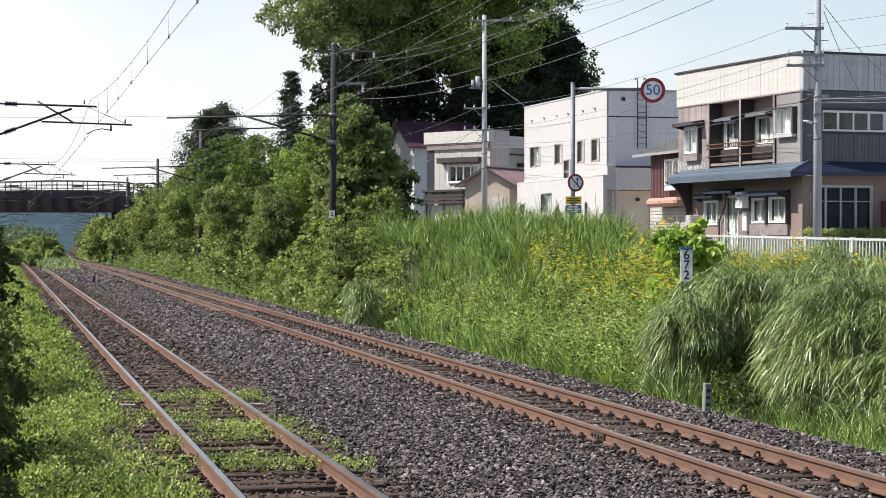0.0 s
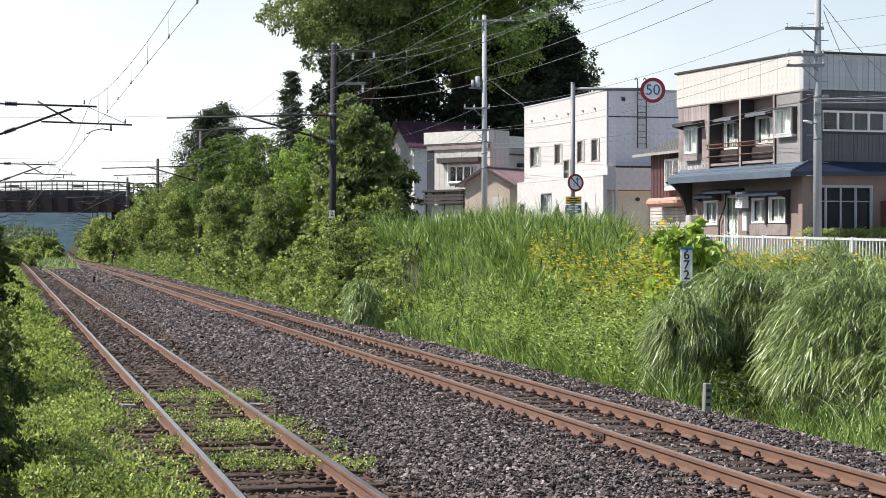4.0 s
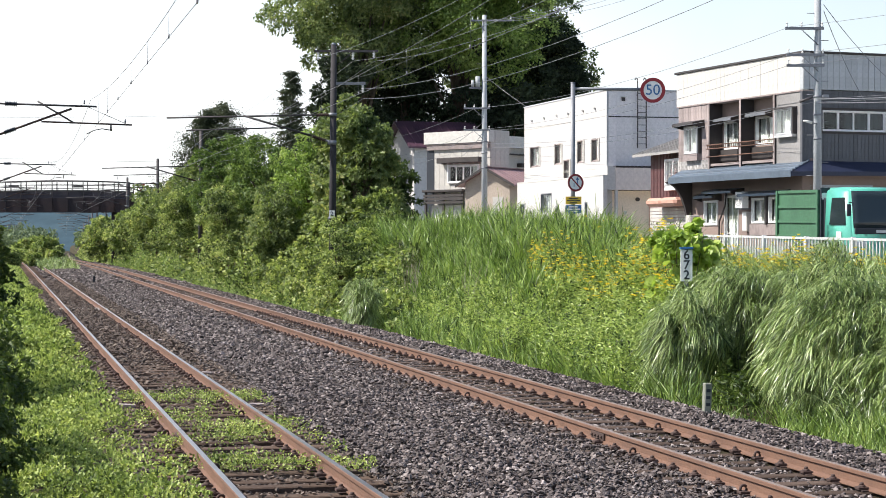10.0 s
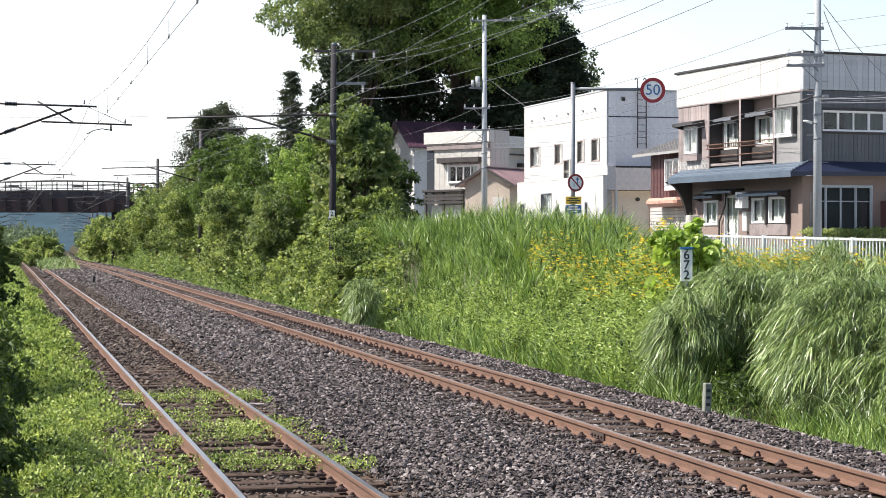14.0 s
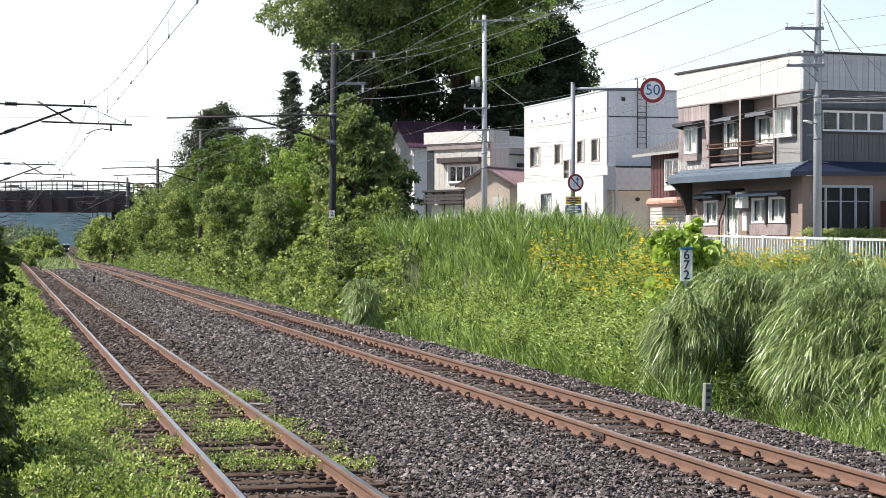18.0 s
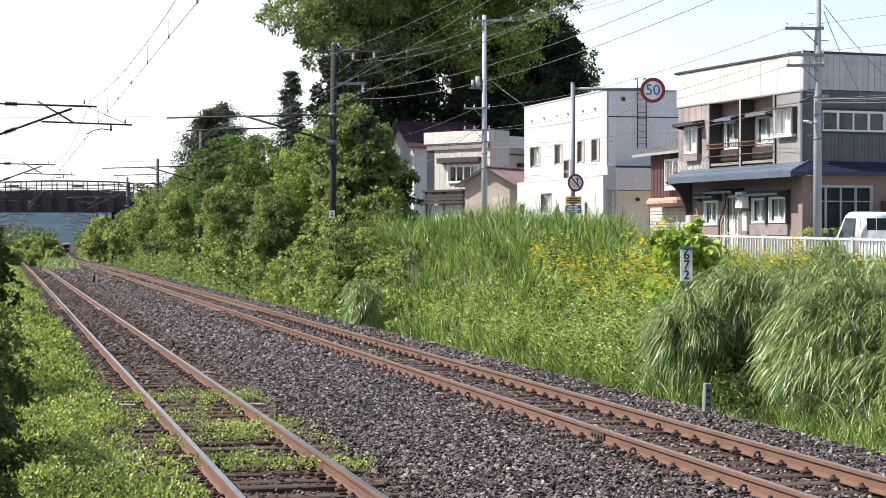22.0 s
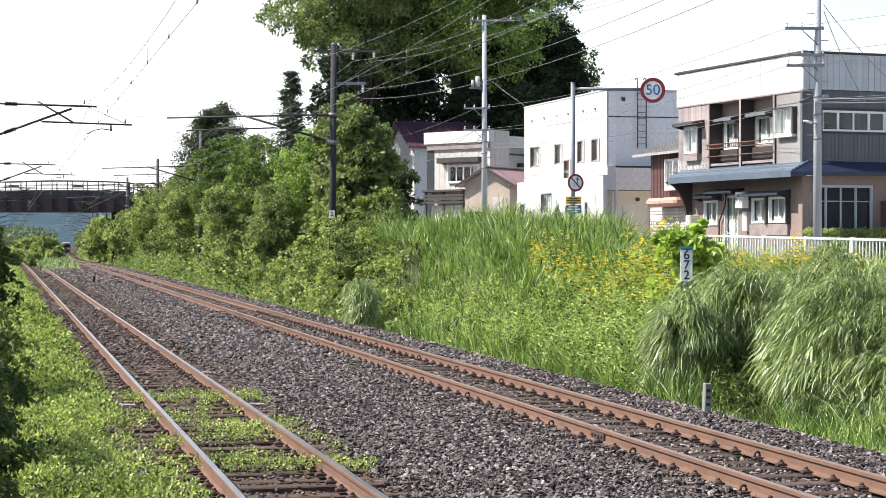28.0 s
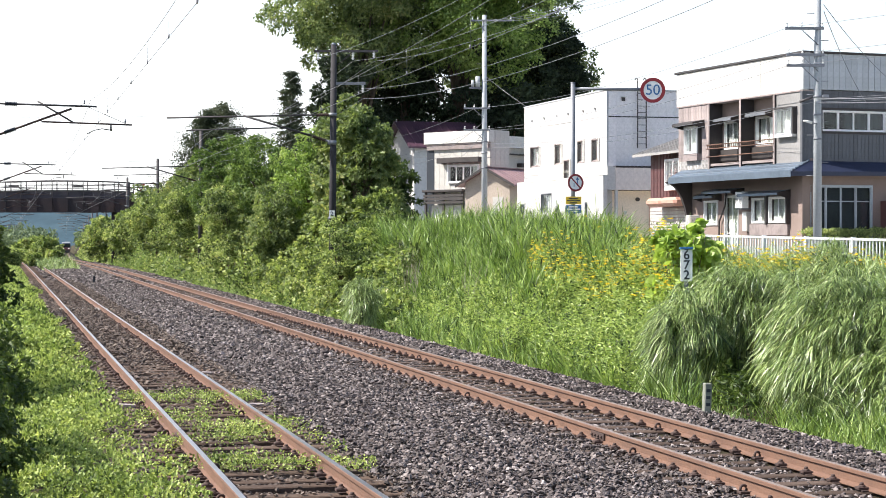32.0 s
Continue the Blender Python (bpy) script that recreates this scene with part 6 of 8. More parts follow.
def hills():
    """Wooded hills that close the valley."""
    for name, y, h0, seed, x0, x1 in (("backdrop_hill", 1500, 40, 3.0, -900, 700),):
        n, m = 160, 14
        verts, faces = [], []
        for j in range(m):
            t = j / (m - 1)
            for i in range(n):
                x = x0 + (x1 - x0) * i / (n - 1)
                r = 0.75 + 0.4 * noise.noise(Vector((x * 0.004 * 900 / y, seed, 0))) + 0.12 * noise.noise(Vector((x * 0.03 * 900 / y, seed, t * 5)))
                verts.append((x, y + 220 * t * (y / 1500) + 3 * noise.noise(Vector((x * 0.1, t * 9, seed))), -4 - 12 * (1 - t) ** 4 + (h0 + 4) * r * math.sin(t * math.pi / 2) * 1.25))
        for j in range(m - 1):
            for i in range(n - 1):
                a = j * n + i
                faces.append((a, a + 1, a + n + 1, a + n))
        tagged(new(name, raw_mesh(name, np.array(verts), np.array(faces), M["hill"])), "wooded hills in the distance, haze painted in as blue-green", "hills", kind="structure")
    # the valley's wooded slope goes round behind the camera
    n, m = 120, 12
    verts, faces = [], []
    for j in range(m):
        t = j / (m - 1)
        for i in range(n):
            a = radians(100) + radians(220) * i / (n - 1)
            r = 420 + 260 * t
            u = 0.8 + 0.5 * noise.noise(Vector((a * 4, t, 5))) + 0.1 * noise.noise(Vector((a * 30, t * 4, 2)))
            verts.append((r * math.sin(a), r * math.cos(a), -4 + 45 * u * math.sin(t * math.pi / 2)))
    for j in range(m - 1):
        for i in range(n - 1):
            k = j * n + i
            faces.append((k, k + n, k + n + 1, k + 1))
    tagged(new("backdrop_slope", raw_mesh("backdrop_slope", np.array(verts), np.array(faces), M["wood_slope"])), "wooded green slope closing the valley", "hills", kind="structure")


# ---- vehicles ----
def wheel(parent, x, y, r, w, name="wheel"):
    s = 1 if y > 0 else -1
    tyre = part(name, tb((0, -w / 2, 0), (0, w / 2, 0), r, seg=24), M["tyre"], parent)
    tyre.matrix_basis = pose(x, y, r)
    part("rim", tb((0, s * w * 0.5, 0), (0, s * (w * 0.5 + 0.012), 0), r * 0.62, r * 0.5, seg=20), M["alu"], tyre)
    part("hub", tb((0, s * (w * 0.5 + 0.012), 0), (0, s * (w * 0.5 + 0.03), 0), r * 0.2, seg=10), M["steel_dark"], tyre)
    return tyre


def hull(bm, outline, w0, w1=None, bevel=0.04, z_tuck=None):
    """A body from a side outline (x forward, z up); z_tuck: above it the sides lean in to half-width w1."""
    w1 = w0 if w1 is None else w1
    zt = max(z for _, z in outline)
    def half(z):
        return w0 if z_tuck is None or z <= z_tuck else w0 + (w1 - w0) * (z - z_tuck) / max(zt - z_tuck, 0.01)
    a = [bm.verts.new((x, half(z), z)) for x, z in outline]
    b = [bm.verts.new((x, -half(z), z)) for x, z in outline]
    fs = [bm.faces.new(a), bm.faces.new(b[::-1])]
    n = len(outline)
    for i in range(n):
        fs.append(bm.faces.new((a[i], b[i], b[(i + 1) % n], a[(i + 1) % n])))
    bmesh.ops.recalc_face_normals(bm, faces=fs)
    if bevel:
        bmesh.ops.bevel(bm, geom=list({e for f in fs for e in f.edges}), offset=bevel, segments=3, affect="EDGES")


def screen(name, parent, quad, bulge, mat):
    """A curved pane through four corners, bowed outwards by bulge."""
    a, b, c, d = (Vector(p) for p in quad)
    n = (b - a).cross(d - a).normalized()
    bm = bmesh.new()
    nu, nv = 10, 6
    rows = []
    for t, lift in ((0.0, 0.0), (1.0, 0.012)):
        g = []
        for j in range(nv + 1):
            for i in range(nu + 1):
                u, v = i / nu, j / nv
                p = a.lerp(b, u).lerp(d.lerp(c, u), v)
                g.append(bm.verts.new(p + n * (lift + bulge * t * (1 - (2 * u - 1) ** 4) * (1 - 0.6 * (2 * v - 1) ** 2))))
        rows.append(g)
    for g in rows:
        for j in range(nv):
            for i in range(nu):
                k = j * (nu + 1) + i
                bm.faces.new((g[k], g[k + 1], g[k + nu + 2], g[k + nu + 1])).smooth = True
    rim = [i for i in range(nu)] + [j * (nu + 1) + nu for j in range(nv)] + [nv * (nu + 1) + i for i in range(nu, 0, -1)] + [j * (nu + 1) for j in range(nv, 0, -1)]
    for i, k in enumerate(rim):
        q = rim[(i + 1) % len(rim)]
        bm.faces.new((rows[0][k], rows[0][q], rows[1][q], rows[1][k]))
    return part(name, bm, mat, parent)


def slab(name, parent, quad, t, mat, label=""):
    """A pane or plate through four corners, t thick."""
    v = [Vector(p) for p in quad]
    n = (v[1] - v[0]).cross(v[3] - v[0]).normalized() * t
    bm = bmesh.new()
    a = [bm.verts.new(p) for p in v]
    b = [bm.verts.new(p + n) for p in v]
    bm.faces.new(a), bm.faces.new(b[::-1])
    for i in range(4):
        bm.faces.new((a[i], b[i], b[(i + 1) % 4], a[(i + 1) % 4]))
    return part(name, bm, mat, parent, label)


def lamp_pair(e, x, y, z, w, h, mat, name, d=0.04):
    for s in (-1, 1):
        part(name, bx(x - d, x + d, s * y - w / 2, s * y + w / 2, z - h / 2, z + h / 2, bevel=0.012), mat, e)


def tip_truck():
    e = thing("truck", "green tipper truck with a ribbed steel body", "truck")
    g, t = M["truck_cab"], M["truck_body"]
    bm = bmesh.new()
    hull(bm, [(-1.75, 0.62), (0.0, 0.5), (0.06, 0.95), (0.0, 1.35), (-0.23, 2.4), (-0.42, 2.5), (-1.65, 2.5), (-1.75, 2.3)], 1.04, 0.96, 0.07, 1.35)
    part("cab", bm, g, e, "turquoise-green truck cab", True)
    screen("windscreen", e, [(0.016, -0.97, 1.3), (0.016, 0.97, 1.3), (-0.225, 0.93, 2.38), (-0.225, -0.93, 2.38)], 0.05, M["car_glass"])
    part("grille", bx(0.03, 0.085, -0.95, 0.95, 1.13, 1.31, bevel=0.01), M["ink"], e)
    part("badge", bx(0.086, 0.096, -0.28, 0.28, 1.17, 1.25), M["alu"], e)
    part("bumper", bx(-0.1, 0.1, -1.03, 1.03, 0.45, 0.8, bevel=0.03), g, e)
    lamp_pair(e, 0.08, 0.8, 0.85, 0.34, 0.16, M["sign_white"], "headlight")
    for s in (-1, 1):
        slab("side_window", e, [(-0.35, s * 1.045, 1.4), (-1.35, s * 1.045, 1.4), (-1.3, s * 0.985, 2.2), (-0.5, s * 0.985, 2.2)], 0.012 * -s, M["car_glass"])
        part("mirror", bx(0.1, 0.15, s * 1.18 - 0.07, s * 1.18 + 0.07, 1.65, 2.0, bevel=0.02), M["ink"], e)
        part("mirror_arm", tb((-0.1, s * 0.97, 2.05), (0.13, s * 1.18, 2.04), 0.018, seg=6), M["ink"], e)
        part("door_mark", bx(-0.9, -0.6, s * 1.042 - 0.004, s * 1.042 + 0.004, 0.95, 1.2), M["sign_white"], e)
        part("door_line", bx(-1.45, -1.43, s * 1.041 - 0.003, s * 1.041 + 0.003, 0.7, 1.4), M["ink"], e)
    part("chassis", bx(-5.0, -0.3, -0.42, 0.42, 0.5, 0.78), M["ink"], e)
    part("body_floor", bx(-4.85, -2.0, -1.0, 1.0, 0.85, 1.0), t, e)
    for s in (-1, 1):
        part("body_side", bx(-4.85, -2.0, s * 1.0 - 0.03, s * 1.0 + 0.03, 1.0, 2.42), t, e, "dull green tipper side")
        for z in (1.0, 1.45, 1.9, 2.36):
            part("body_rib", bx(-4.85, -2.0, s * 1.05 - 0.03, s * 1.05 + 0.03, z, z + 0.09), t, e)
        for x in (-4.85, -2.12):
            part("body_post", bx(x, x + 0.12, s * 1.06 - 0.04, s * 1.06 + 0.04, 0.9, 2.45), t, e)
    part("headboard", bx(-2.0, -1.92, -1.02, 1.02, 0.9, 2.5), M["ink"], e)
    part("hoist_frame", bx(-1.9, -1.78, -0.95, 0.95, 0.8, 2.2, bevel=0.02), M["ink"], e)
    part("headboard_mark", bx(-1.918, -1.912, -1.0, -0.5, 2.15, 2.35), M["sign_white"], e)
    part("tailboard", bx(-4.858, -4.85, -1.0, 1.0, 0.9, 2.3), t, e)
    for x in (-0.75, -3.75):
        for y in (-0.84, 0.84):
            wheel(e, x, y, 0.42, 0.28)
    return e


def car(name, label, paint, L, W, H, nose, hood, cab0, cab1, tail, extra=None, belt=1.0):
    """Passenger vehicle; x forward, front at 0. nose: hood's height at the front; hood: at the screen; cab0..cab1: the roof."""
    e = thing(name, label, "car")
    bm = bmesh.new()
    hull(bm, [(-L, 0.35), (-0.05, 0.32), (0.0, 0.55), (-0.06, nose), (tail[0], hood), (cab0, H - 0.03), ((cab0 + cab1) / 2, H), (cab1, H - 0.03), (tail[1], belt + 0.02), (-L, belt * 0.9)], W / 2, W / 2 * 0.82, 0.06, belt)
    part("body", bm, paint, e, "", True)
    wy = lambda z: W / 2 + (W / 2 * 0.82 - W / 2) * (z - belt) / (H - belt)
    z0, z1 = hood + 0.03, H - 0.10
    xx = lambda z: tail[0] + (cab0 - tail[0]) * (z - hood) / (H - 0.03 - hood) + 0.006
    screen("windscreen", e, [(xx(z0), -wy(z0) + 0.10, z0), (xx(z0), wy(z0) - 0.10, z0), (xx(z1), wy(z1) - 0.10, z1), (xx(z1), -wy(z1) + 0.10, z1)], 0.04, M["car_glass"])
    xr = lambda z: tail[1] + (cab1 - tail[1]) * (z - belt) / (H - 0.03 - belt) - 0.006
    z0 = belt + 0.06
    screen("rear_window", e, [(xr(z0), wy(z0) - 0.10, z0), (xr(z0), -wy(z0) + 0.10, z0), (xr(z1), -wy(z1) + 0.10, z1), (xr(z1), wy(z1) - 0.10, z1)], 0.03, M["car_glass"])
    for s in (-1, 1):
        a, b = xx(z0) - 0.18, xr(z0) + 0.12
        c, d = xx(z1) - 0.16, xr(z1) + 0.14
        n = 3 if L > 3.8 else 2
        for k in range(n):
            t0, t1 = k / n + 0.015, (k + 1) / n - 0.015
            q = [(a + (b - a) * t0, s * (wy(z0) + 0.004), z0), (a + (b - a) * t1, s * (wy(z0) + 0.004), z0), (c + (d - c) * t1, s * (wy(z1) + 0.004), z1), (c + (d - c) * t0, s * (wy(z1) + 0.004), z1)]
            slab("side_window", e, q, 0.008 * -s, M["car_glass"])
        part("mirror", bx(a - 0.12, a + 0.06, s * (W / 2 + 0.10) - 0.1, s * (W / 2 + 0.10) + 0.1, belt + 0.02, belt + 0.18, bevel=0.03), extra or paint, e)
        for x in (-0.2 * L, -0.8 * L):
            wheel(e, x, s * (W / 2 - 0.09), 0.30 if L < 3.8 else 0.33, 0.2)
    lamp_pair(e, -0.05, W / 2 - 0.22, nose - 0.12, 0.3, 0.14, M["sign_white"], "headlight")
    lamp_pair(e, -L + 0.0, W / 2 - 0.10, belt - 0.12, 0.14, 0.32, M["sign_red"], "tail_lamp", 0.03)
    part("bumper", bx(-0.12, 0.05, -W / 2 + 0.04, W / 2 - 0.04, 0.34, 0.55, bevel=0.03), paint, e)
    part("bumper", bx(-L - 0.05, -L + 0.12, -W / 2 + 0.04, W / 2 - 0.04, 0.36, 0.58, bevel=0.03), paint, e)
    part("number_plate", bx(0.05, 0.06, -0.16, 0.16, 0.4, 0.54), M["sign_white"], e)
    return e


def kei_truck():
    e = thing("kei_truck", "small white flatbed truck with a three-light rear cab window", "truck")
    w = M["paint_white"]
    bm = bmesh.new()
    hull(bm, [(-1.3, 0.45), (-0.02, 0.35), (0.0, 0.8), (-0.1, 1.0), (-0.5, 1.71), (-0.7, 1.76), (-1.28, 1.76), (-1.34, 1.6)], 0.73, 0.62, 0.05, 1.0)
    part("cab", bm, w, e, "", True)
    screen("windscreen", e, [(-0.09, -0.62, 1.03), (-0.09, 0.62, 1.03), (-0.45, 0.56, 1.66), (-0.45, -0.56, 1.66)], 0.03, M["car_glass"])
    for y0, y1 in ((-0.47, -0.22), (-0.2, 0.2), (0.22, 0.47)):
        part("rear_window", bx(-1.352, -1.335, y0, y1, 1.3, 1.6, bevel=0.006), M["car_glass"], e)
    for s in (-1, 1):
        slab("side_window", e, [(-0.3, s * 0.735, 1.06), (-1.1, s * 0.735, 1.06), (-1.1, s * 0.655, 1.6), (-0.58, s * 0.655, 1.6)], 0.01 * -s, M["car_glass"])
        part("mirror", bx(-0.2, -0.12, s * 0.86 - 0.07, s * 0.86 + 0.07, 1.1, 1.32, bevel=0.02), M["ink"], e)
        part("bed_side", bx(-3.3, -1.42, s * 0.71 - 0.02, s * 0.71 + 0.02, 0.66, 0.95), w, e)
        part("guard_post", tb((-1.4, s * 0.7, 0.66), (-1.4, s * 0.7, 1.70), 0.018, seg=6), w, e)
        for x in (-0.45, -2.6):
            wheel(e, x, s * 0.64, 0.27, 0.15)
    part("bed", bx(-3.3, -1.4, -0.7, 0.7, 0.58, 0.66), w, e)
    part("tailgate", bx(-3.34, -3.3, -0.7, 0.7, 0.62, 0.95), w, e)
    part("chassis", bx(-3.2, -0.3, -0.4, 0.4, 0.35, 0.58), M["ink"], e)
    lamp_pair(e, -3.3, 0.58, 0.52, 0.2, 0.1, M["sign_red"], "tail_lamp", 0.03)
    return e


def vehicles():
    V = {}
    V["truck"] = tip_truck()
    V["car"] = car("minivan", "metallic blue-grey minivan with dark glass", M["paint_blue"], 3.75, 1.55, 1.72, 0.95, 1.08, -1.45, -3.2, (-0.85, -3.67), M["ink"], 1.08)
    for s in (-1, 1):
        part("roof_rail", tb((-1.7, s * 0.56, 1.735), (-3.1, s * 0.56, 1.735), 0.014, seg=6), M["alu"], V["car"])
    V["van"] = car("kei_van", "small boxy white van", M["paint_white"], 2.75, 1.48, 1.66, 0.93, 1.08, -0.85, -2.55, (-0.5, -2.72), None, 1.05)
    k = kei_truck()
    V["kei"] = k
    b = car("black_car", "black estate car carrying a black roof box", M["paint_black"], 3.6, 1.42, 1.46, 0.82, 0.95, -1.5, -2.9, (-0.8, -3.5), None, 0.95)
    bm = bmesh.new()
    hull(bm, [(-1.5, 1.58), (-2.75, 1.58), (-2.83, 1.71), (-2.73, 1.85), (-2.0, 1.87), (-1.65, 1.78), (-1.45, 1.66)], 0.40, 0.33, 0.05, 1.7)
    part("roof_box", bm, M["paint_black"], b, "glossy black roof box", True)
    for x in (-1.7, -2.55):
        part("roof_bar", bx(x - 0.03, x + 0.03, -0.56, 0.56, 1.46, 1.55), M["ink"], b)
    V["black"] = b
    # train far down the line
    t = thing("train", "commuter train with a dull red cab front and lit headlamps", "train")
    for i in range(2):
        o = -20.2 * i
        bm = bmesh.new()
        hull(bm, [(o - 19.5, 1.0), (o, 1.0), (o + 0.08, 1.8), (o - 0.1, 3.3), (o - 0.5, 3.6), (o - 19.1, 3.6), (o - 19.5, 3.3)], 1.42, 1.25, 0.08, 3.0)
        c = part("car_body", bm, M["train_steel"], t, "stainless steel carriage")
        part("underframe", bx(o - 18.8, o - 0.6, -1.2, 1.2, 0.35, 1.0), M["ink"], c)
        part("stripe", bx(o - 19.3, o - 0.3, -1.43, 1.43, 1.6, 1.8), M["purple_roof"], c)
        for k in range(8):
            for s in (-1, 1):
                part("window", bx(o - 2.4 - 2.1 * k - 1.4, o - 2.4 - 2.1 * k, s * 1.425 - 0.01, s * 1.425 + 0.01, 1.95, 2.75), M["car_glass"], c)
        for x in (-3.0, -16.5):
            part("bogie", bx(o + x - 1.4, o + x + 1.4, -0.9, 0.9, 0.1, 0.6), M["steel_dark"], c)
    part("cab_front", bx(0.03, 0.12, -1.25, 1.25, 1.91, 3.05, bevel=0.04), M["ink"], t)
    part("windscreen", bx(0.12, 0.14, -1.1, 1.1, 2.0, 2.9), M["car_glass"], t)
    part("skirt", bx(-0.1, 0.1, -1.2, 1.2, 0.3, 0.98), M["steel_dark"], t)
    part("front_band", bx(0.05, 0.13, -1.3, 1.3, 0.95, 1.9, bevel=0.02), M["train_red"], t)
    part("roof_fairing", bx(-0.4, 0.135, -1.2, 1.2, 3.06, 3.4, bevel=0.05), M["train_steel"], t)
    for y in (-0.85, 0.85):
        part("headlight", tb((0.13, y, 1.5), (0.2, y, 1.5), 0.13, seg=12), M["headlamp"], t)
    part("pantograph", chain([(-4.0, 0, 3.65), (-5.0, 0, 4.2), (-4.2, 0, 4.8)], 0.05, 5), M["steel_dark"], t)
    part("pantograph_head", bx(-4.4, -4.0, -0.8, 0.8, 4.8, 4.88), M["steel_dark"], t)
    V["train"] = t
    return V


def road_pose(y, lane, towards):
    a = math.degrees(math.atan2(-0.963, 0.27)) if towards else math.degrees(math.atan2(0.963, -0.27))
    tilt = 0.66 if towards else -0.66
    return Matrix.Translation((fence_x(y) + lane, y, road_z(y))) @ pose(0, 0, 0, 0, 0, a) @ pose(0, 0, 0, 0, tilt if -40 < y < 110 else 0)


def drive(ob, lane, towards, y_ref, t_ref, speed, far, rest):
    """Waits far off, drives past at an even speed, and stops behind the camera."""
    sgn = -1 if towards else 1
    start, stop = (far, rest) if towards else (rest, far)
    t0 = max(0.0, t_ref - abs(y_ref - start) / speed)
    t1 = min(32.0, t_ref + abs(stop - y_ref) / speed)
    rows = []
    if t0 > 0:
        rows.append((0.0, road_pose(start, lane, towards)))
    n = 10
    for i in range(n + 1):
        t = t0 + (t1 - t0) * i / n
        rows.append((t, road_pose(y_ref + sgn * speed * (t - t_ref), lane, towards)))
    if t1 < 32:
        rows.append((32.0, rows[-1][1]))
    walk(ob, rows)


def motions():
    drive(V["truck"], 7.55, True, 59.6, 9.6, 13.5, 190, -40)
    drive(V["car"], 7.5, True, 64.0, 7.0, 13.8, 190, -52)
    drive(V["van"], 7.45, True, 55.2, 13.0, 12.4, 214, -28)
    drive(V["kei"], 3.5, False, 53.1, 22.5, 10.7, 195, -30)
    drive(V["black"], 3.55, False, 53.35, 24.9, 9.6, 180, -45)
    # plants that stir in the wind
    for ob, m, amp, ph in SWAY:
        walk(ob, [(t * 0.8, m @ pose(0, 0, 0, amp * 0.6 * math.sin(1.9 * t + ph), amp * (math.sin(1.3 * t + ph) + 0.6 * math.sin(3.1 * t + 2 * ph)), 0)) for t in range(41)])
    turn = math.degrees(math.atan2(-1, 0.2021))
    # the train comes out of a far bend
    walk(V["train"], [(t, Matrix.Translation((-(0.2021 + bend) * y, y, fall(y))) @ pose(0, 0, 0, 0, 0, turn)) for t, y, bend in (
        (0.0, 1160, 0.030), (10.0, 975, 0.014), (14.0, 882, 0.008), (17.0, 813, 0.001), (18.0, 790, 0.0), (22.0, 700, 0.0), (27.0, 630, 0.0), (32.0, 590, 0.0))])


# ---- plants ----
def bank_points(n, o0, o1, y0, y1, even=False):
    """Random places on the ground beside the near track, denser towards the camera."""
    t = rng.uniform(0, 1, n)
    y = y0 + (y1 - y0) * t if even else y0 * (y1 / y0) ** t
    o = rng.uniform(o0, o1, n) if not callable(o1) else o0 + (o1(y) - o0) * rng.uniform(0, 1, n)
    x = 7.15 - 0.232 * y + o
    return np.stack([x, y, LAND(x, y)], 1), o


def tufts(n, per, *a):
    """Places in tufts, and the way out of each tuft."""
    c, o = bank_points(max(1, n // per), *a)
    q = rng.integers(0, len(c), n)
    off = rng.normal(0, 1, (n, 3)) * np.array([1, 1, 0])
    p = c[q] + off * 0.075
    return p, o[q], unit(off + 1e-6)


def wobble(p, scale, seed=0.0):
    """Smooth noise, about -1 to 1, at the rows of p."""
    return np.array([noise.noise(Vector((a * scale + seed, b * scale - seed, seed))) for a, b in p[:, :2]]) * 1.6


def flat_way(n):
    a = rng.uniform(0, 2 * math.pi, n)
    return np.stack([np.cos(a), np.sin(a), np.zeros(n)], 1)


def fence_gap(y):
    return 20.5 - 0.28 * y - (7.15 - 0.232 * y) - 0.4


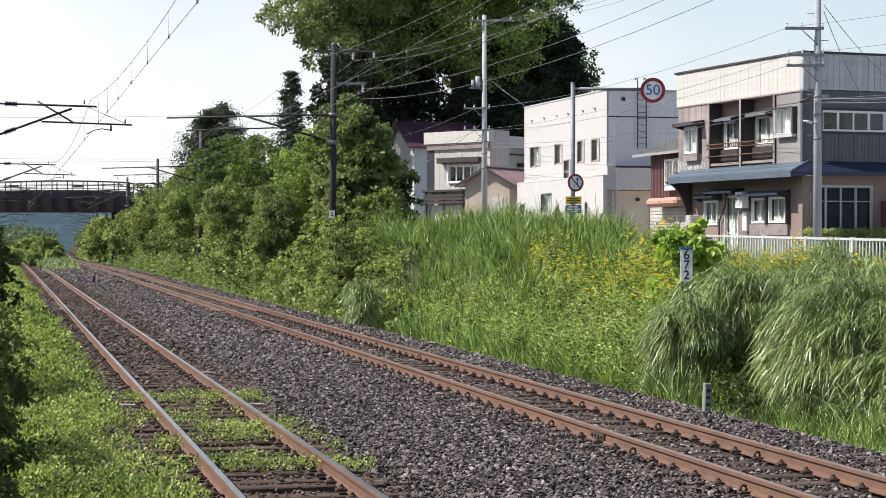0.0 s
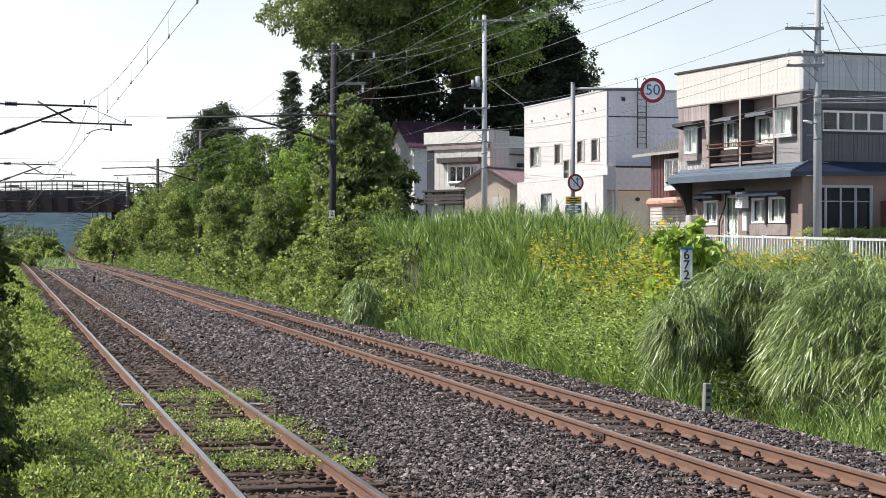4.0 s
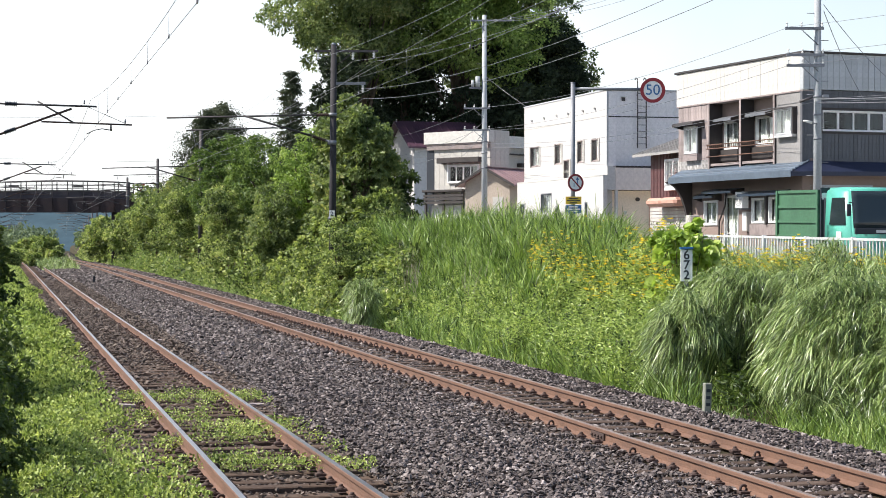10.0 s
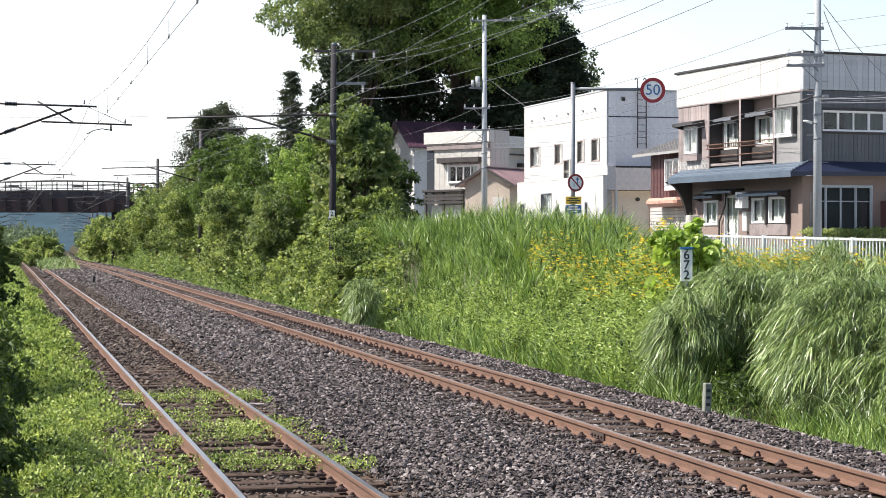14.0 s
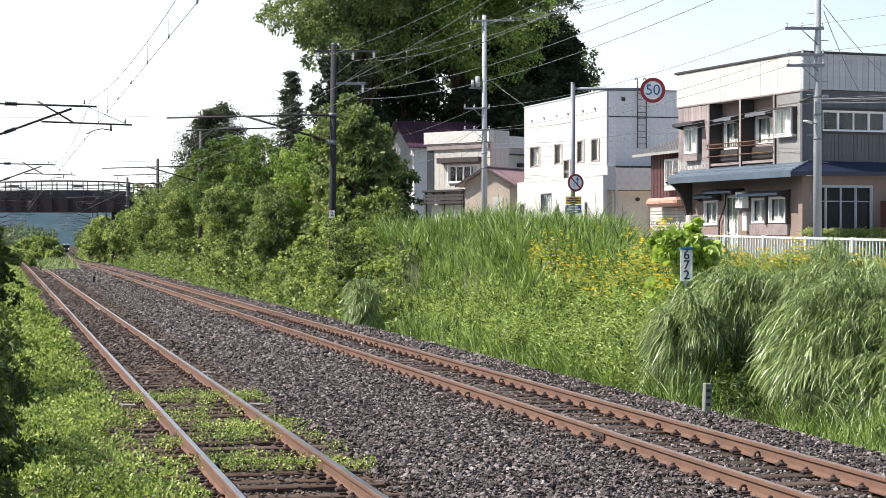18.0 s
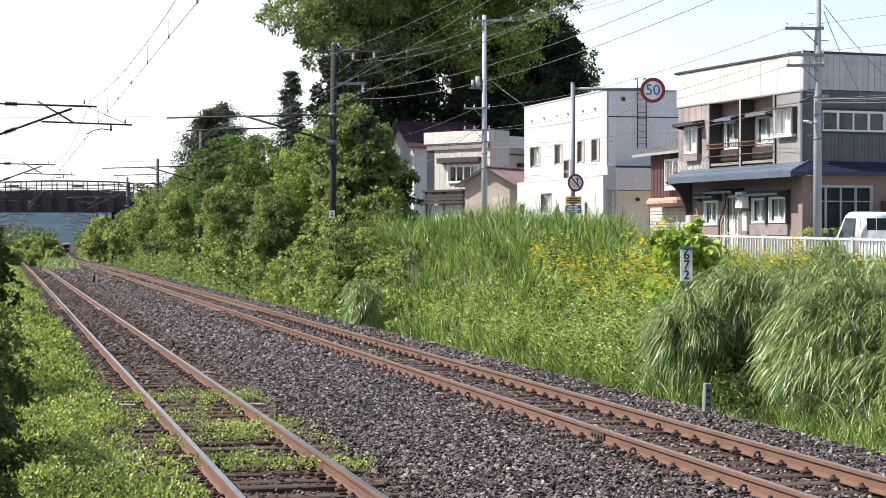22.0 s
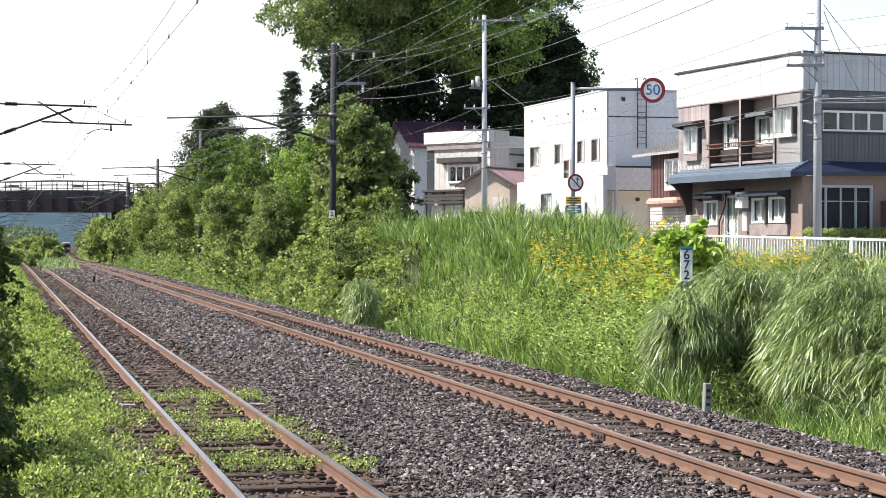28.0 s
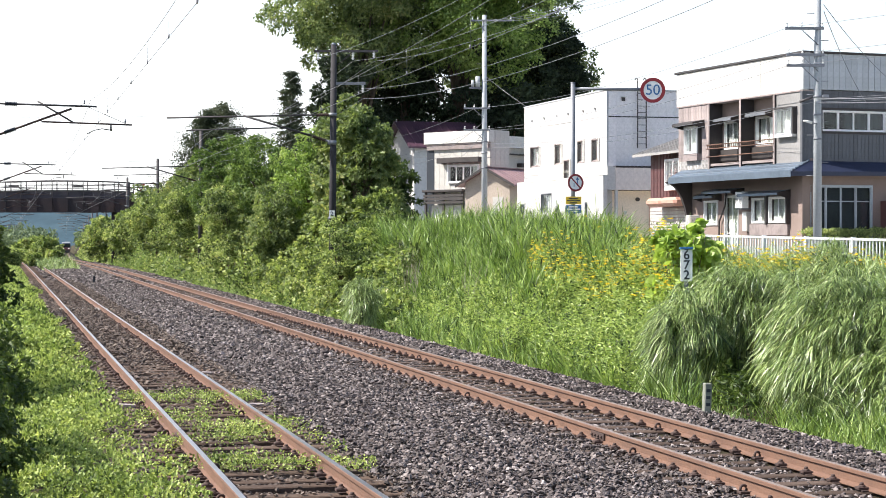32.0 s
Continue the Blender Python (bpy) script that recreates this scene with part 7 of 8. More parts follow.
def bank_grass():
    # tall reed-like grass along the top of the bank: arching leaves all the way up the stems
    p, o, w = tufts(80000, 24, 3.0, fence_gap, 33, 66)
    b = p[:, 0] / p[:, 1]
    k = ((o > 6.2) | ((b < 0.05 + 0.02 * wobble(p, 0.8, 31)) & (wobble(p, 1.1, 57) > -0.35))) & (b > -0.03 + 0.012 * wobble(p, 1.3, 77))
    p, o, b, w = p[k], o[k], b[k], w[k]
    n = len(p)
    h = 1.78 + 0.34 * wobble(p, 0.5) + 0.2 * wobble(p, 1.7, 3) + rng.normal(0, 0.12, n)
    h *= np.where(b > 0.135, 0.45, np.where(b > 0.12, 0.85, np.where(b > 0.1, 0.78, 1.0))) * np.clip((o - 2.6) / 4.2, 0.36, 1)
    h += np.clip((0.115 - b) / 0.06, 0, 1) * 0.34 * np.clip((o - 4.5) / 1.5, 0, 1)
    h = np.clip(h, 0.3, 2.8)
    up = rng.uniform(0.0, 0.72, n)
    p[:, 2] += h * up
    way = unit(0.6 * w + flat_way(n) + np.array([0.15, -0.1, 0]))
    me = blade_mesh("tall_grass", p, h * (1.05 - up) * rng.uniform(0.7, 1.05, n), way, rng.uniform(0.08, 0.7, n), rng.uniform(0.009, 0.021, n), G_["grass_tall"], 5, rng.uniform(0, 0.95, n))
    stuff("tall_grass", me, "tall green reed grass on the railway bank", "grass")
    # the same grass behind the creepers, up to the trees
    p, o, w = tufts(9000, 20, 5.2, 9.0, 57, 69)
    b = p[:, 0] / p[:, 1]
    k = (b > -0.058 + 0.006 * wobble(p, 0.9, 8)) & (b < -0.015)
    p, w = p[k], w[k]
    n = len(p)
    h = np.clip(2.85 - p[:, 2] + 0.25 * wobble(p, 0.8, 6) + rng.normal(0, 0.12, n), 0.5, 2.9)
    up = rng.uniform(0.1, 0.72, n)
    p[:, 2] += h * up
    me = blade_mesh("reed_grass", p, h * (1.05 - up) * rng.uniform(0.7, 1.05, n), unit(0.6 * w + flat_way(n)), rng.uniform(0.15, 0.9, n), rng.uniform(0.008, 0.018, n), G_["grass_tall"], 6, rng.uniform(0, 0.9, n))
    stuff("reed_grass", me, "tall reed grass before the trees", "grass")
    # plumes of last year's stalks
    p, o = bank_points(5000, 4.6, fence_gap, 44, 66)
    b = p[:, 0] / p[:, 1]
    p = p[(b < 0.1) & ((wobble(p, 0.9, 91) > 0.55) | (np.abs(b + 0.02) < 0.006))]
    me = blade_mesh("dry_stalks", p, rng.uniform(1.2, 2.1, len(p)), flat_way(len(p)), rng.uniform(0.02, 0.25, len(p)), rng.uniform(0.004, 0.009, len(p)), G_["plume"], 4, rng.uniform(0.0, 0.2, len(p)))
    stuff("dry_stalks", me, "greyish dry stalks standing in the grass", "grass")
    # short grass at the foot of the bank, along the whole line
    p, o = bank_points(60000, 2.35, 4.6, 17, 200)
    hole = (p[:, 0] / p[:, 1] > 0.143) & (p[:, 0] / p[:, 1] < 0.18) & (p[:, 1] < 30) & (o > 2.75) & (rng.uniform(0, 1, len(p)) < 0.85)
    p, o = p[~hole], o[~hole]
    h = np.clip(0.30 + 0.13 * wobble(p, 0.9) + rng.normal(0, 0.07, len(p)), 0.08, 0.7) * np.clip((o - 1.9) / 1.2, 0.35, 1.2)
    me = blade_mesh("short_grass", p, h, flat_way(len(p)), rng.uniform(0.2, 0.8, len(p)), rng.uniform(0.006, 0.012, len(p)) * np.clip(p[:, 1] / 60, 1, 3), G_["grass_tall"], 3, rng.uniform(0, 0.3, len(p)))
    stuff("short_grass", me, "short bright grass along the stone shoulder", "grass")
    # grass among the weeds of the lower bank
    p, o, w = tufts(34000, 16, 2.6, 7.0, 25, 62)
    b = p[:, 0] / p[:, 1]
    k = (b > -0.035) & (b < 0.135) & (wobble(p, 1.4, 63) > -0.2)
    p, w = p[k], w[k]
    n = len(p)
    me = blade_mesh("meadow_grass", p, np.clip(0.62 + 0.25 * wobble(p, 0.8, 5) + rng.normal(0, 0.16, n), 0.15, 1.3), unit(w + 0.5 * flat_way(n)), rng.uniform(0.15, 0.8, n), rng.uniform(0.006, 0.014, n), G_["grass_tall"], 4, rng.uniform(0.0, 0.6, n))
    stuff("meadow_grass", me, "fresh green grass among the weeds of the bank", "grass")
    # grass between the clumps and the fence
    p, o, w = tufts(26000, 22, 3.6, fence_gap, 21, 48)
    b = p[:, 0] / p[:, 1]
    k = (b > 0.12) & ~((b > 0.143) & (b < 0.182) & (p[:, 1] < 30.5))
    p, o, w = p[k], o[k], w[k]
    h = np.clip(0.75 + 0.65 * np.clip((o - 6) / 4, 0, 1) + 0.2 * wobble(p, 0.7, 3) + rng.normal(0, 0.14, len(p)), 0.25, 1.7)
    me = blade_mesh("bank_grass", p, h, unit(w + 0.4 * flat_way(len(p)) + np.array([-0.4, -0.3, 0])), rng.uniform(0.25, 0.9, len(p)), rng.uniform(0.010, 0.019, len(p)), G_["grass_droop"], 5, rng.uniform(0.1, 0.6, len(p)))
    stuff("bank_grass", me, "leaning bright green grass below the white fence", "grass")


def herb_patch(name, n, o0, o1, y0, y1, height, leaf, per, mat, label, test=None):
    """Upright leafy stems."""
    p, o = bank_points(n, o0, o1, y0, y1)
    if test is not None:
        k = test(p, o)
        p, o = p[k], o[k]
    h = np.clip(height * (1 + 0.35 * wobble(p, 0.6, 7) + 0.4 * wobble(p, 1.9, 17)) + rng.normal(0, 0.12 * height, len(p)), 0.2, 2.2)
    t = rng.uniform(0.12, 1.0, (len(p), per))
    pos = np.repeat(p, per, 0)
    pos[:, 2] += (h[:, None] * t).ravel()
    pos[:, :2] += rng.normal(0, 0.035, (len(pos), 2))
    out = flat_way(len(pos)) + np.array([0, 0, 0.5])
    me = leaf_mesh(name, pos, out, rng.uniform(0.6, 1.2, len(pos)) * leaf, mat, droop=0.1, wide=0.42, loose=0.5, face=0.35)
    stuff(name, me, label, "weeds")
    return p, h


def flowers(name, p, z, size, label):
    n = len(p)
    c = p.copy()
    c[:, 2] = z
    per = 7
    pos = np.repeat(c, per, 0)
    a = np.tile(np.arange(per) * 2 * math.pi / per, n)
    out = np.stack([np.cos(a), np.sin(a), np.full(n * per, 0.5)], 1)
    me = leaf_mesh(name, pos, out, size, G_["petal"], droop=0.0, wide=0.6, loose=0.12)
    stuff(name, me, label, "flowers")


SWAY = []


def grass_clump(name, x, y, zc, rx, rz, n, label, lean=(-0.85, -0.35), cave=None):
    """A mound of long arching blades: they spring from its shell, rise a little and droop."""
    g = float(land(x, y))
    n = int(n * 1.8)
    e = thing(name, label, "grass", pose(x, y, g))
    per = 9                 # blades of one tuft share a root and a way
    m = n // per
    d = unit(rng.normal(0, 1, (m, 3)) + np.array([0, -0.15, 0.3]))
    r = rng.uniform(0.3, 1.0, m) ** 0.5
    base = d * np.array([rx, rx, rz]) * r[:, None] + np.array([0, 0, zc - g])
    base = base * (1 + 0.22 * np.array([noise.noise(Vector((a * 2.5, b * 2.5, c * 2.5 + x))) for a, b, c in d]))[:, None]
    base[:, 2] = np.maximum(base[:, 2], 0.02)
    if cave:                # a hollow under the overhanging side
        k = (base[:, 0] < cave[0]) | (base[:, 2] > cave[1])
        base, d, m = base[k], d[k], int(k.sum())
    way = unit(d * np.array([1, 1, 0]) + np.array([0.7 * lean[0], 0.7 * lean[1], 0]) + rng.normal(0, 0.55, (m, 3)) * np.array([1, 1, 0]))
    droop = np.clip(1.75 - 0.75 * d[:, 2] + rng.normal(0, 0.3, m), 0.5, 2.6)
    h = rng.uniform(0.11, 0.26, m)
    base, way, droop, h = (np.repeat(q, per, 0) for q in (base, way, droop, h))
    n = len(h)
    base = base + rng.normal(0, 0.035, (n, 3))
    way = unit(way + rng.normal(0, 0.4, (n, 3)) * np.array([1, 1, 0]))
    me = blade_mesh("blade", base, h * rng.uniform(0.75, 1.2, n), way, rng.uniform(0.6, 1.5, n), rng.uniform(0.005, 0.012, n), G_["grass_droop"], 6, droop * rng.uniform(0.85, 1.2, n))
    ob = tagged(new("blade", me), kind="stuff")
    ob.parent = e
    m = 500
    a, q = rng.uniform(0, 6.283, m), rng.uniform(0, 0.5, m) * rx
    b2 = np.stack([q * np.cos(a), q * np.sin(a), np.full(m, -0.05)], 1)
    me = blade_mesh("stem", b2, rng.uniform(0.7, 1.05, m) * (zc - g + rz * 0.8), unit(np.stack([np.cos(a), np.sin(a), np.zeros(m)], 1)), rng.uniform(0.1, 0.4, m), 0.012, G_["grass_droop"], 5, 0.1)
    ob = tagged(new("stem", me), kind="stuff")
    ob.parent = e
    SWAY.append((e, e.matrix_basis.copy(), 0.5, x))


def shell(blobs, n, inner=0.72, pads=23):
    """Leaf places and outward ways: sprays of leaves on the lumpy shells of some ellipsoids (x, y, z, rx, ry, rz), with gaps between them."""
    B = np.array(blobs, float)
    area = (B[:, 3] * B[:, 4] + B[:, 4] * B[:, 5] + B[:, 3] * B[:, 5])
    m = max(8, pads * len(B))
    k = rng.choice(len(B), m, p=area / area.sum())
    d = unit(rng.normal(0, 1, (m, 3)) + np.array([0, 0, 0.15]))
    lump = np.array([noise.noise(Vector((a * 1.7 + i, b * 1.7, c * 1.7))) for a, b, c, i in zip(d[:, 0], d[:, 1], d[:, 2], k * 7.3)])
    rad = (1 + 0.55 * lump) * rng.uniform(inner, 1.12, m)
    c = B[k, :3] + d * B[k, 3:6] * rad[:, None]
    deep = np.zeros(m, bool)
    for j in range(len(B)):
        deep |= (k != j) & ((((c - B[j, :3]) / B[j, 3:6]) ** 2).sum(1) < 0.3)
    c, d, k = c[~deep], d[~deep], k[~deep]
    r = B[k, 3] * rng.uniform(0.18, 0.44, len(k))
    q = rng.choice(len(c), n, p=r ** 2 / (r ** 2).sum())
    v = unit(rng.normal(0, 1, (n, 3)) + 0.8 * d[q] + np.array([0, 0, 0.45]))
    pos = c[q] + v * (r[q] * rng.uniform(0.55, 1.1, n))[:, None] * np.array([1, 1, 0.68])
    return pos, unit(v + 0.3 * d[q])


def lumps(x, y, z0, z1, r, count, squash=0.8, seed=0):
    """A handful of ellipsoids that make up one crown."""
    rr = random.Random(seed)
    out = []
    for i in range(count):
        t = (i + 0.5) / count
        zz = z0 + (z1 - z0) * (0.12 + 0.8 * t)
        wide = r * (0.95 - 0.75 * abs(t - 0.4))
        a = rr.uniform(0, 6.283)
        q = wide * rr.uniform(0.25, 0.75)
        s = r * rr.uniform(0.30, 0.50)
        out.append((x + q * math.cos(a), y + q * math.sin(a), min(zz, z1 - s * squash * 0.8), s, s, s * squash))
    return out


def tree(name, x, y, z1, r, n, leaf, mat, label, z0=None, count=12, seed=1, trunk=0.2, blobs=None, category="tree", inner=0.72, pads=23):
    g = float(land(x, y))
    e = thing(name, label, category, pose(x, y, g))
    z0 = 0.3 if z0 is None else z0
    B = blobs or lumps(0, 0, z0, z1 - g, r, count, seed=seed)
    bm = bmesh.new()
    top = max(b[2] for b in B) * 0.8
    tube(bm, (0, 0, -0.2), (0.05, 0.05, top * 0.5), trunk, trunk * 0.7, seg=9)
    tube(bm, (0.05, 0.05, top * 0.5), (0, 0, top), trunk * 0.7, trunk * 0.25, seg=8)
    for b in B:
        s = Vector((0.03, 0.03, max(0.2, min(b[2] * 0.55, top * 0.9))))
        m = s.lerp(Vector(b[:3]), 0.5) + Vector((0, 0, 0.15))
        tube(bm, s, m, trunk * 0.4, trunk * 0.25, seg=6)
        tube(bm, m, Vector(b[:3]), trunk * 0.25, trunk * 0.08, seg=5)
    part("trunk", bm, M["bark"], e)
    pos, d = shell(B, n, inner, pads)
    ob = new("crown", leaf_mesh("crown", pos, d * 0.6, rng.uniform(0.65, 1.25, len(pos)) * leaf, mat, droop=0.35, wide=0.6))
    ob.parent = e
    return e


def conifer(x, y, z1, r, n, label, seed=3, layered=False):
    g = float(land(x, y))
    e = thing("conifer", label, "tree", pose(x, y, g))
    h = z1 - g
    rr = random.Random(seed)
    pos, out = [], []
    bm = tb((0, 0, -0.2), (0, 0, h * 0.98), 0.28, 0.03, seg=9)
    tiers = 13 if layered else 24
    for i in range(tiers):
        t = (i + 0.5) / tiers
        z = h * (0.22 + 0.76 * t)
        reach = r * (1 - t) ** (0.55 if layered else 0.8) + 0.15
        for _ in range(7):
            z = h * (0.22 + 0.76 * (t + (rr.uniform(-0.6, 0.6) / tiers if layered else 0)))
            a, q = rr.uniform(0, 6.283), reach * rr.uniform(0.7, 1.1)
            tip = Vector((math.cos(a) * q, math.sin(a) * q, z + (0.1 if layered else -0.25) * q))
            tube(bm, (0, 0, z), tip, 0.05, 0.015, seg=4)
            m = n // (tiers * 7)
            s = rng.uniform(0.15, 1.05, (m, 1))
            c = np.array([0, 0, z]) + s * (np.array(tip) - np.array([0, 0, z])) + rng.normal(0, 0.12 + 0.06 * reach, (m, 3)) * np.array([1, 1, 1.0 if layered else 0.5])
            pos.append(c)
            out.append(np.tile(np.array([math.cos(a), math.sin(a), -0.3]), (m, 1)))
    part("trunk", bm, M["bark"], e)
    ob = new("crown", leaf_mesh("crown", np.concatenate(pos), np.concatenate(out), 0.22, G_["needle"], droop=0.5, wide=0.35, loose=0.6))
    ob.parent = e


def vine_mound(name, n, y0, y1, o0, o1, top, leaf, mat, label, seed=0.0, lump=0.5, heaps=420, size=0.42):
    """Creepers over the bank: heaps of leaves on an uneven mound, with gaps between them; top: its height above the ground."""
    p, o = bank_points(heaps, o0, o1, y0, y1)
    if y0 < 50:
        k = p[:, 0] / p[:, 1] < -0.025 + 0.012 * wobble(p, 0.5, 40)
        p, o = p[k], o[k]
    q = np.clip((o - o0) / max(o1 - o0, 0.1), 0, 1)
    h = top * np.sin(np.clip(0.10 + q * 1.25, 0, 1.6)) * (1 + lump * wobble(p, 0.55, seed) + 0.4 * lump * wobble(p, 1.6, seed + 5))
    r = size * rng.uniform(0.6, 1.25, len(p)) * np.clip(0.45 + 0.8 * q, 0.5, 1.2)
    z = p[:, 2] + np.clip(h - 0.5 * r, 0.04, None)
    pos, d = shell(np.stack([p[:, 0], p[:, 1], z, r, r * 1.15, r * 0.9], 1), n, 0.75, 9)
    pos[:, 2] = np.maximum(pos[:, 2], LAND(pos[:, 0], pos[:, 1]) + 0.02)
    me = leaf_mesh(name, pos, d + np.array([-0.25, -0.15, 0.1]), rng.uniform(0.6, 1.3, n) * leaf, mat, droop=0.25, wide=0.72, loose=0.55)
    stuff(name, me, label, "creepers")


def far_wood():
    for i, (x, y, z, r) in enumerate(((-78, 345, 1.6, 2.4), (-75, 345, 1.9, 2.4), (-76.5, 350, 1.8, 2.4), (-81, 372, 2.2, 2.8))):
        tree("tree", x, y, z, r, 3200, 0.7, G_["leaf_vine"], "pale green tree in the far valley", 0.2, 9, 70 + i, 0.2)


def valley_wood():
    """Crowns of the far valley's trees, seen under the bridge."""
    n = 16000
    x = rng.uniform(-120, -66, n)
    y = rng.uniform(385, 440, n)
    ok = x < -0.2021 * y - 5
    x, y = x[ok], y[ok]
    n = len(x)
    p = np.stack([x, y], 1)
    top = 3.4 + 1.6 * wobble(p, 0.22, 4) + 0.9 * wobble(p, 0.7, 9)
    z = -3.5 + (np.maximum(top, -2.5) + 3.5) * rng.uniform(0.2, 1, n) ** 0.5
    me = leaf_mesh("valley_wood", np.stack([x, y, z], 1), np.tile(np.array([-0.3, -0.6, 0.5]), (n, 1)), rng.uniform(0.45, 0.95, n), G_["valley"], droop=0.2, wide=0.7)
    stuff("valley_wood", me, "trees in the far valley, haze painted into their pale green", "trees")
    n = 12000
    x, y = rng.uniform(-190, -95, n), rng.uniform(655, 700, n)
    ok = np.abs(x + 0.2021 * y) > 3.5
    x, y = x[ok], y[ok]
    n = len(x)
    p = np.stack([x, y], 1)
    top = 4.6 + 2.6 * wobble(p, 0.12, 14) + 1.2 * wobble(p, 0.4, 19)
    z = -7 + (np.maximum(top, -3) + 7) * rng.uniform(0.15, 1, n) ** 0.6
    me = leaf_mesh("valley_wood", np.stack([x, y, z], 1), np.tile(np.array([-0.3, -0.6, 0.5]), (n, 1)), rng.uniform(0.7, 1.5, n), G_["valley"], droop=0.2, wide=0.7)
    stuff("valley_wood", me, "wood at the end of the valley, haze painted into its pale green", "trees")
    # rough grass between the tracks where the outer one ends
    y = rng.uniform(138, 172, 5200)
    a = left_track(y) + 0.4
    x = a + (np.array([near_track(q) for q in y]) - 1.9 - a) * rng.uniform(0, 1, len(y)) ** 1.2
    p = np.stack([x, y, LAND(x, y)], 1)
    h = np.clip((0.75 + 0.35 * wobble(p, 0.5, 3) + rng.normal(0, 0.15, len(p))) * np.clip((y - 136) / 16, 0.2, 1), 0.1, 1.3)
    stuff("rough_grass", blade_mesh("rough_grass", p, h, flat_way(len(p)), rng.uniform(0.1, 0.7, len(p)), rng.uniform(0.02, 0.045, len(p)), G_["grass_droop"], 4, rng.uniform(0, 0.5, len(p))), "rough pale grass growing over the end of a track", "grass")
    # rough growth beside the line where it bends away
    n = 9000
    y = rng.uniform(200, 470, n)
    o = rng.uniform(2.3, 14, n)
    x = np.array([near_track(q) for q in y]) + o
    p = np.stack([x, y, LAND(x, y)], 1)
    p[:, 2] += rng.uniform(0.1, 1, n) * np.clip(o - 2.0, 0.3, 2.2) * (0.6 + 0.5 * wobble(p, 0.4, 2))
    me = leaf_mesh("far_verge", p, np.tile(np.array([-0.5, -0.4, 0.5]), (n, 1)), rng.uniform(0.25, 0.5, n), G_["leaf_vine"], droop=0.1, wide=0.65)
    stuff("far_verge", me, "rough green growth beside the distant track", "weeds")


def plants():
    valley_wood()
    bank_grass()
    far_wood()
    # weeds on the lower bank, with yellow flowers
    p, h = herb_patch("bank_weeds", 5200, 2.7, 7.2, 25, 60, 0.85, 0.085, 44, G_["weed"], "leafy green weeds on the railway bank", lambda p, o: (p[:, 0] / p[:, 1] < 0.125) & (wobble(p, 1.9, 21) > 0.02) & (p[:, 0] / p[:, 1] > -0.005 + 0.022 * rng.normal(0, 1, len(p))))
    p2, h2 = herb_patch("flower_stems", 3600, 5.6, 8.6, 36, 50, 1.15, 0.085, 26, G_["weed"], "tall leafy stems of yellow flowers", lambda p, o: (p[:, 0] / p[:, 1] > 0.045) & (p[:, 0] / p[:, 1] < 0.125))
    k = rng.uniform(0, 1, len(p2)) < 0.75
    flowers("yellow_flowers", p2[k], p2[k][:, 2] + h2[k] * rng.uniform(0.8, 1.08, k.sum()), 0.052, "orange-yellow daisy flowers on tall stems")
    p3, h3 = herb_patch("fence_flower_stems", 1500, fence_gap(40) - 2.8, fence_gap(40) - 0.3, 33, 46, 0.8, 0.10, 14, G_["weed"], "stems of yellow flowers below the fence")
    flowers("fence_flowers", p3, p3[:, 2] + h3 * rng.uniform(0.9, 1.1, len(p3)), 0.05, "yellow flowers along the white fence")
    # dark leaves added to paint the shade of the hollow between the clumps
    herb_patch("dark_weeds", 130, 2.7, 4.4, 25.5, 29.8, 0.55, 0.12, 14, G_["leaf_dark"], "leafy weeds in a hollow under the grass, coloured dark as its shade", lambda p, o: (p[:, 0] / p[:, 1] > 0.145) & (p[:, 0] / p[:, 1] < 0.182))
    # fountains of drooping grass
    grass_clump("grass_clump", 4.75, 29.6, 1.0, 0.78, 0.55, 5200, "clump of drooping grass hanging over a dark hollow")
    grass_clump("grass_clump", 3.78, 28.7, 0.36, 0.6, 0.82, 7500, "large clump of drooping green grass by the track", cave=(0.12, 0.95))
    grass_clump("grass_clump", 5.6, 25.4, 0.45, 1.15, 1.1, 13000, "large clump of pale drooping grass by the track")
    grass_clump("grass_clump", 6.15, 24.3, 0.05, 0.95, 0.85, 5000, "low clump of drooping grass by the track")
    grass_clump("grass_clump", 7.3, 26.2, 0.6, 1.2, 1.15, 5000, "clump of drooping grass on the bank")
    grass_clump("grass_clump", 6.1, 28.6, 0.9, 1.1, 1.0, 5000, "clump of drooping grass higher on the bank")
    grass_clump("grass_clump", -2.1, 49.5, 0.4, 0.45, 0.65, 1300, "small pale clump of drooping grass by the stones")
    # broad-leaved creeper round the post
    e = thing("broad_creeper", "broad-leaved bright green creeper round a post", "creeper", pose(4.75, 37.2, 0.85))
    pos, d = shell([(0.15, 0.1, 1.35, 0.3, 0.3, 0.34), (0.05, 0.0, 0.7, 0.48, 0.5, 0.6), (0.25, 0.3, 1.05, 0.32, 0.35, 0.36), (-0.3, -0.1, 0.45, 0.32, 0.4, 0.4), (-0.15, 0.4, 1.1, 0.3, 0.35, 0.33)], 1000, 0.5, 14)
    ob = new("leaves", round_leaf_mesh("leaves", pos, d, rng.uniform(0.08, 0.2, len(pos)), G_["kudzu"]))
    ob.parent = e
    for k in range(9):
        a = k * 0.7
        bm = bmesh.new()
        tube(bm, (0.1 * math.cos(a), 0.1 * math.sin(a), -0.6), (0.45 * math.cos(a) + 0.1, 0.4 * math.sin(a), 0.7 + 0.08 * k), 0.012, 0.006, seg=5)
        part("stem", bm, M["bark"], e)
    SWAY.append((e, e.matrix_basis.copy(), 1.6, 0.4))
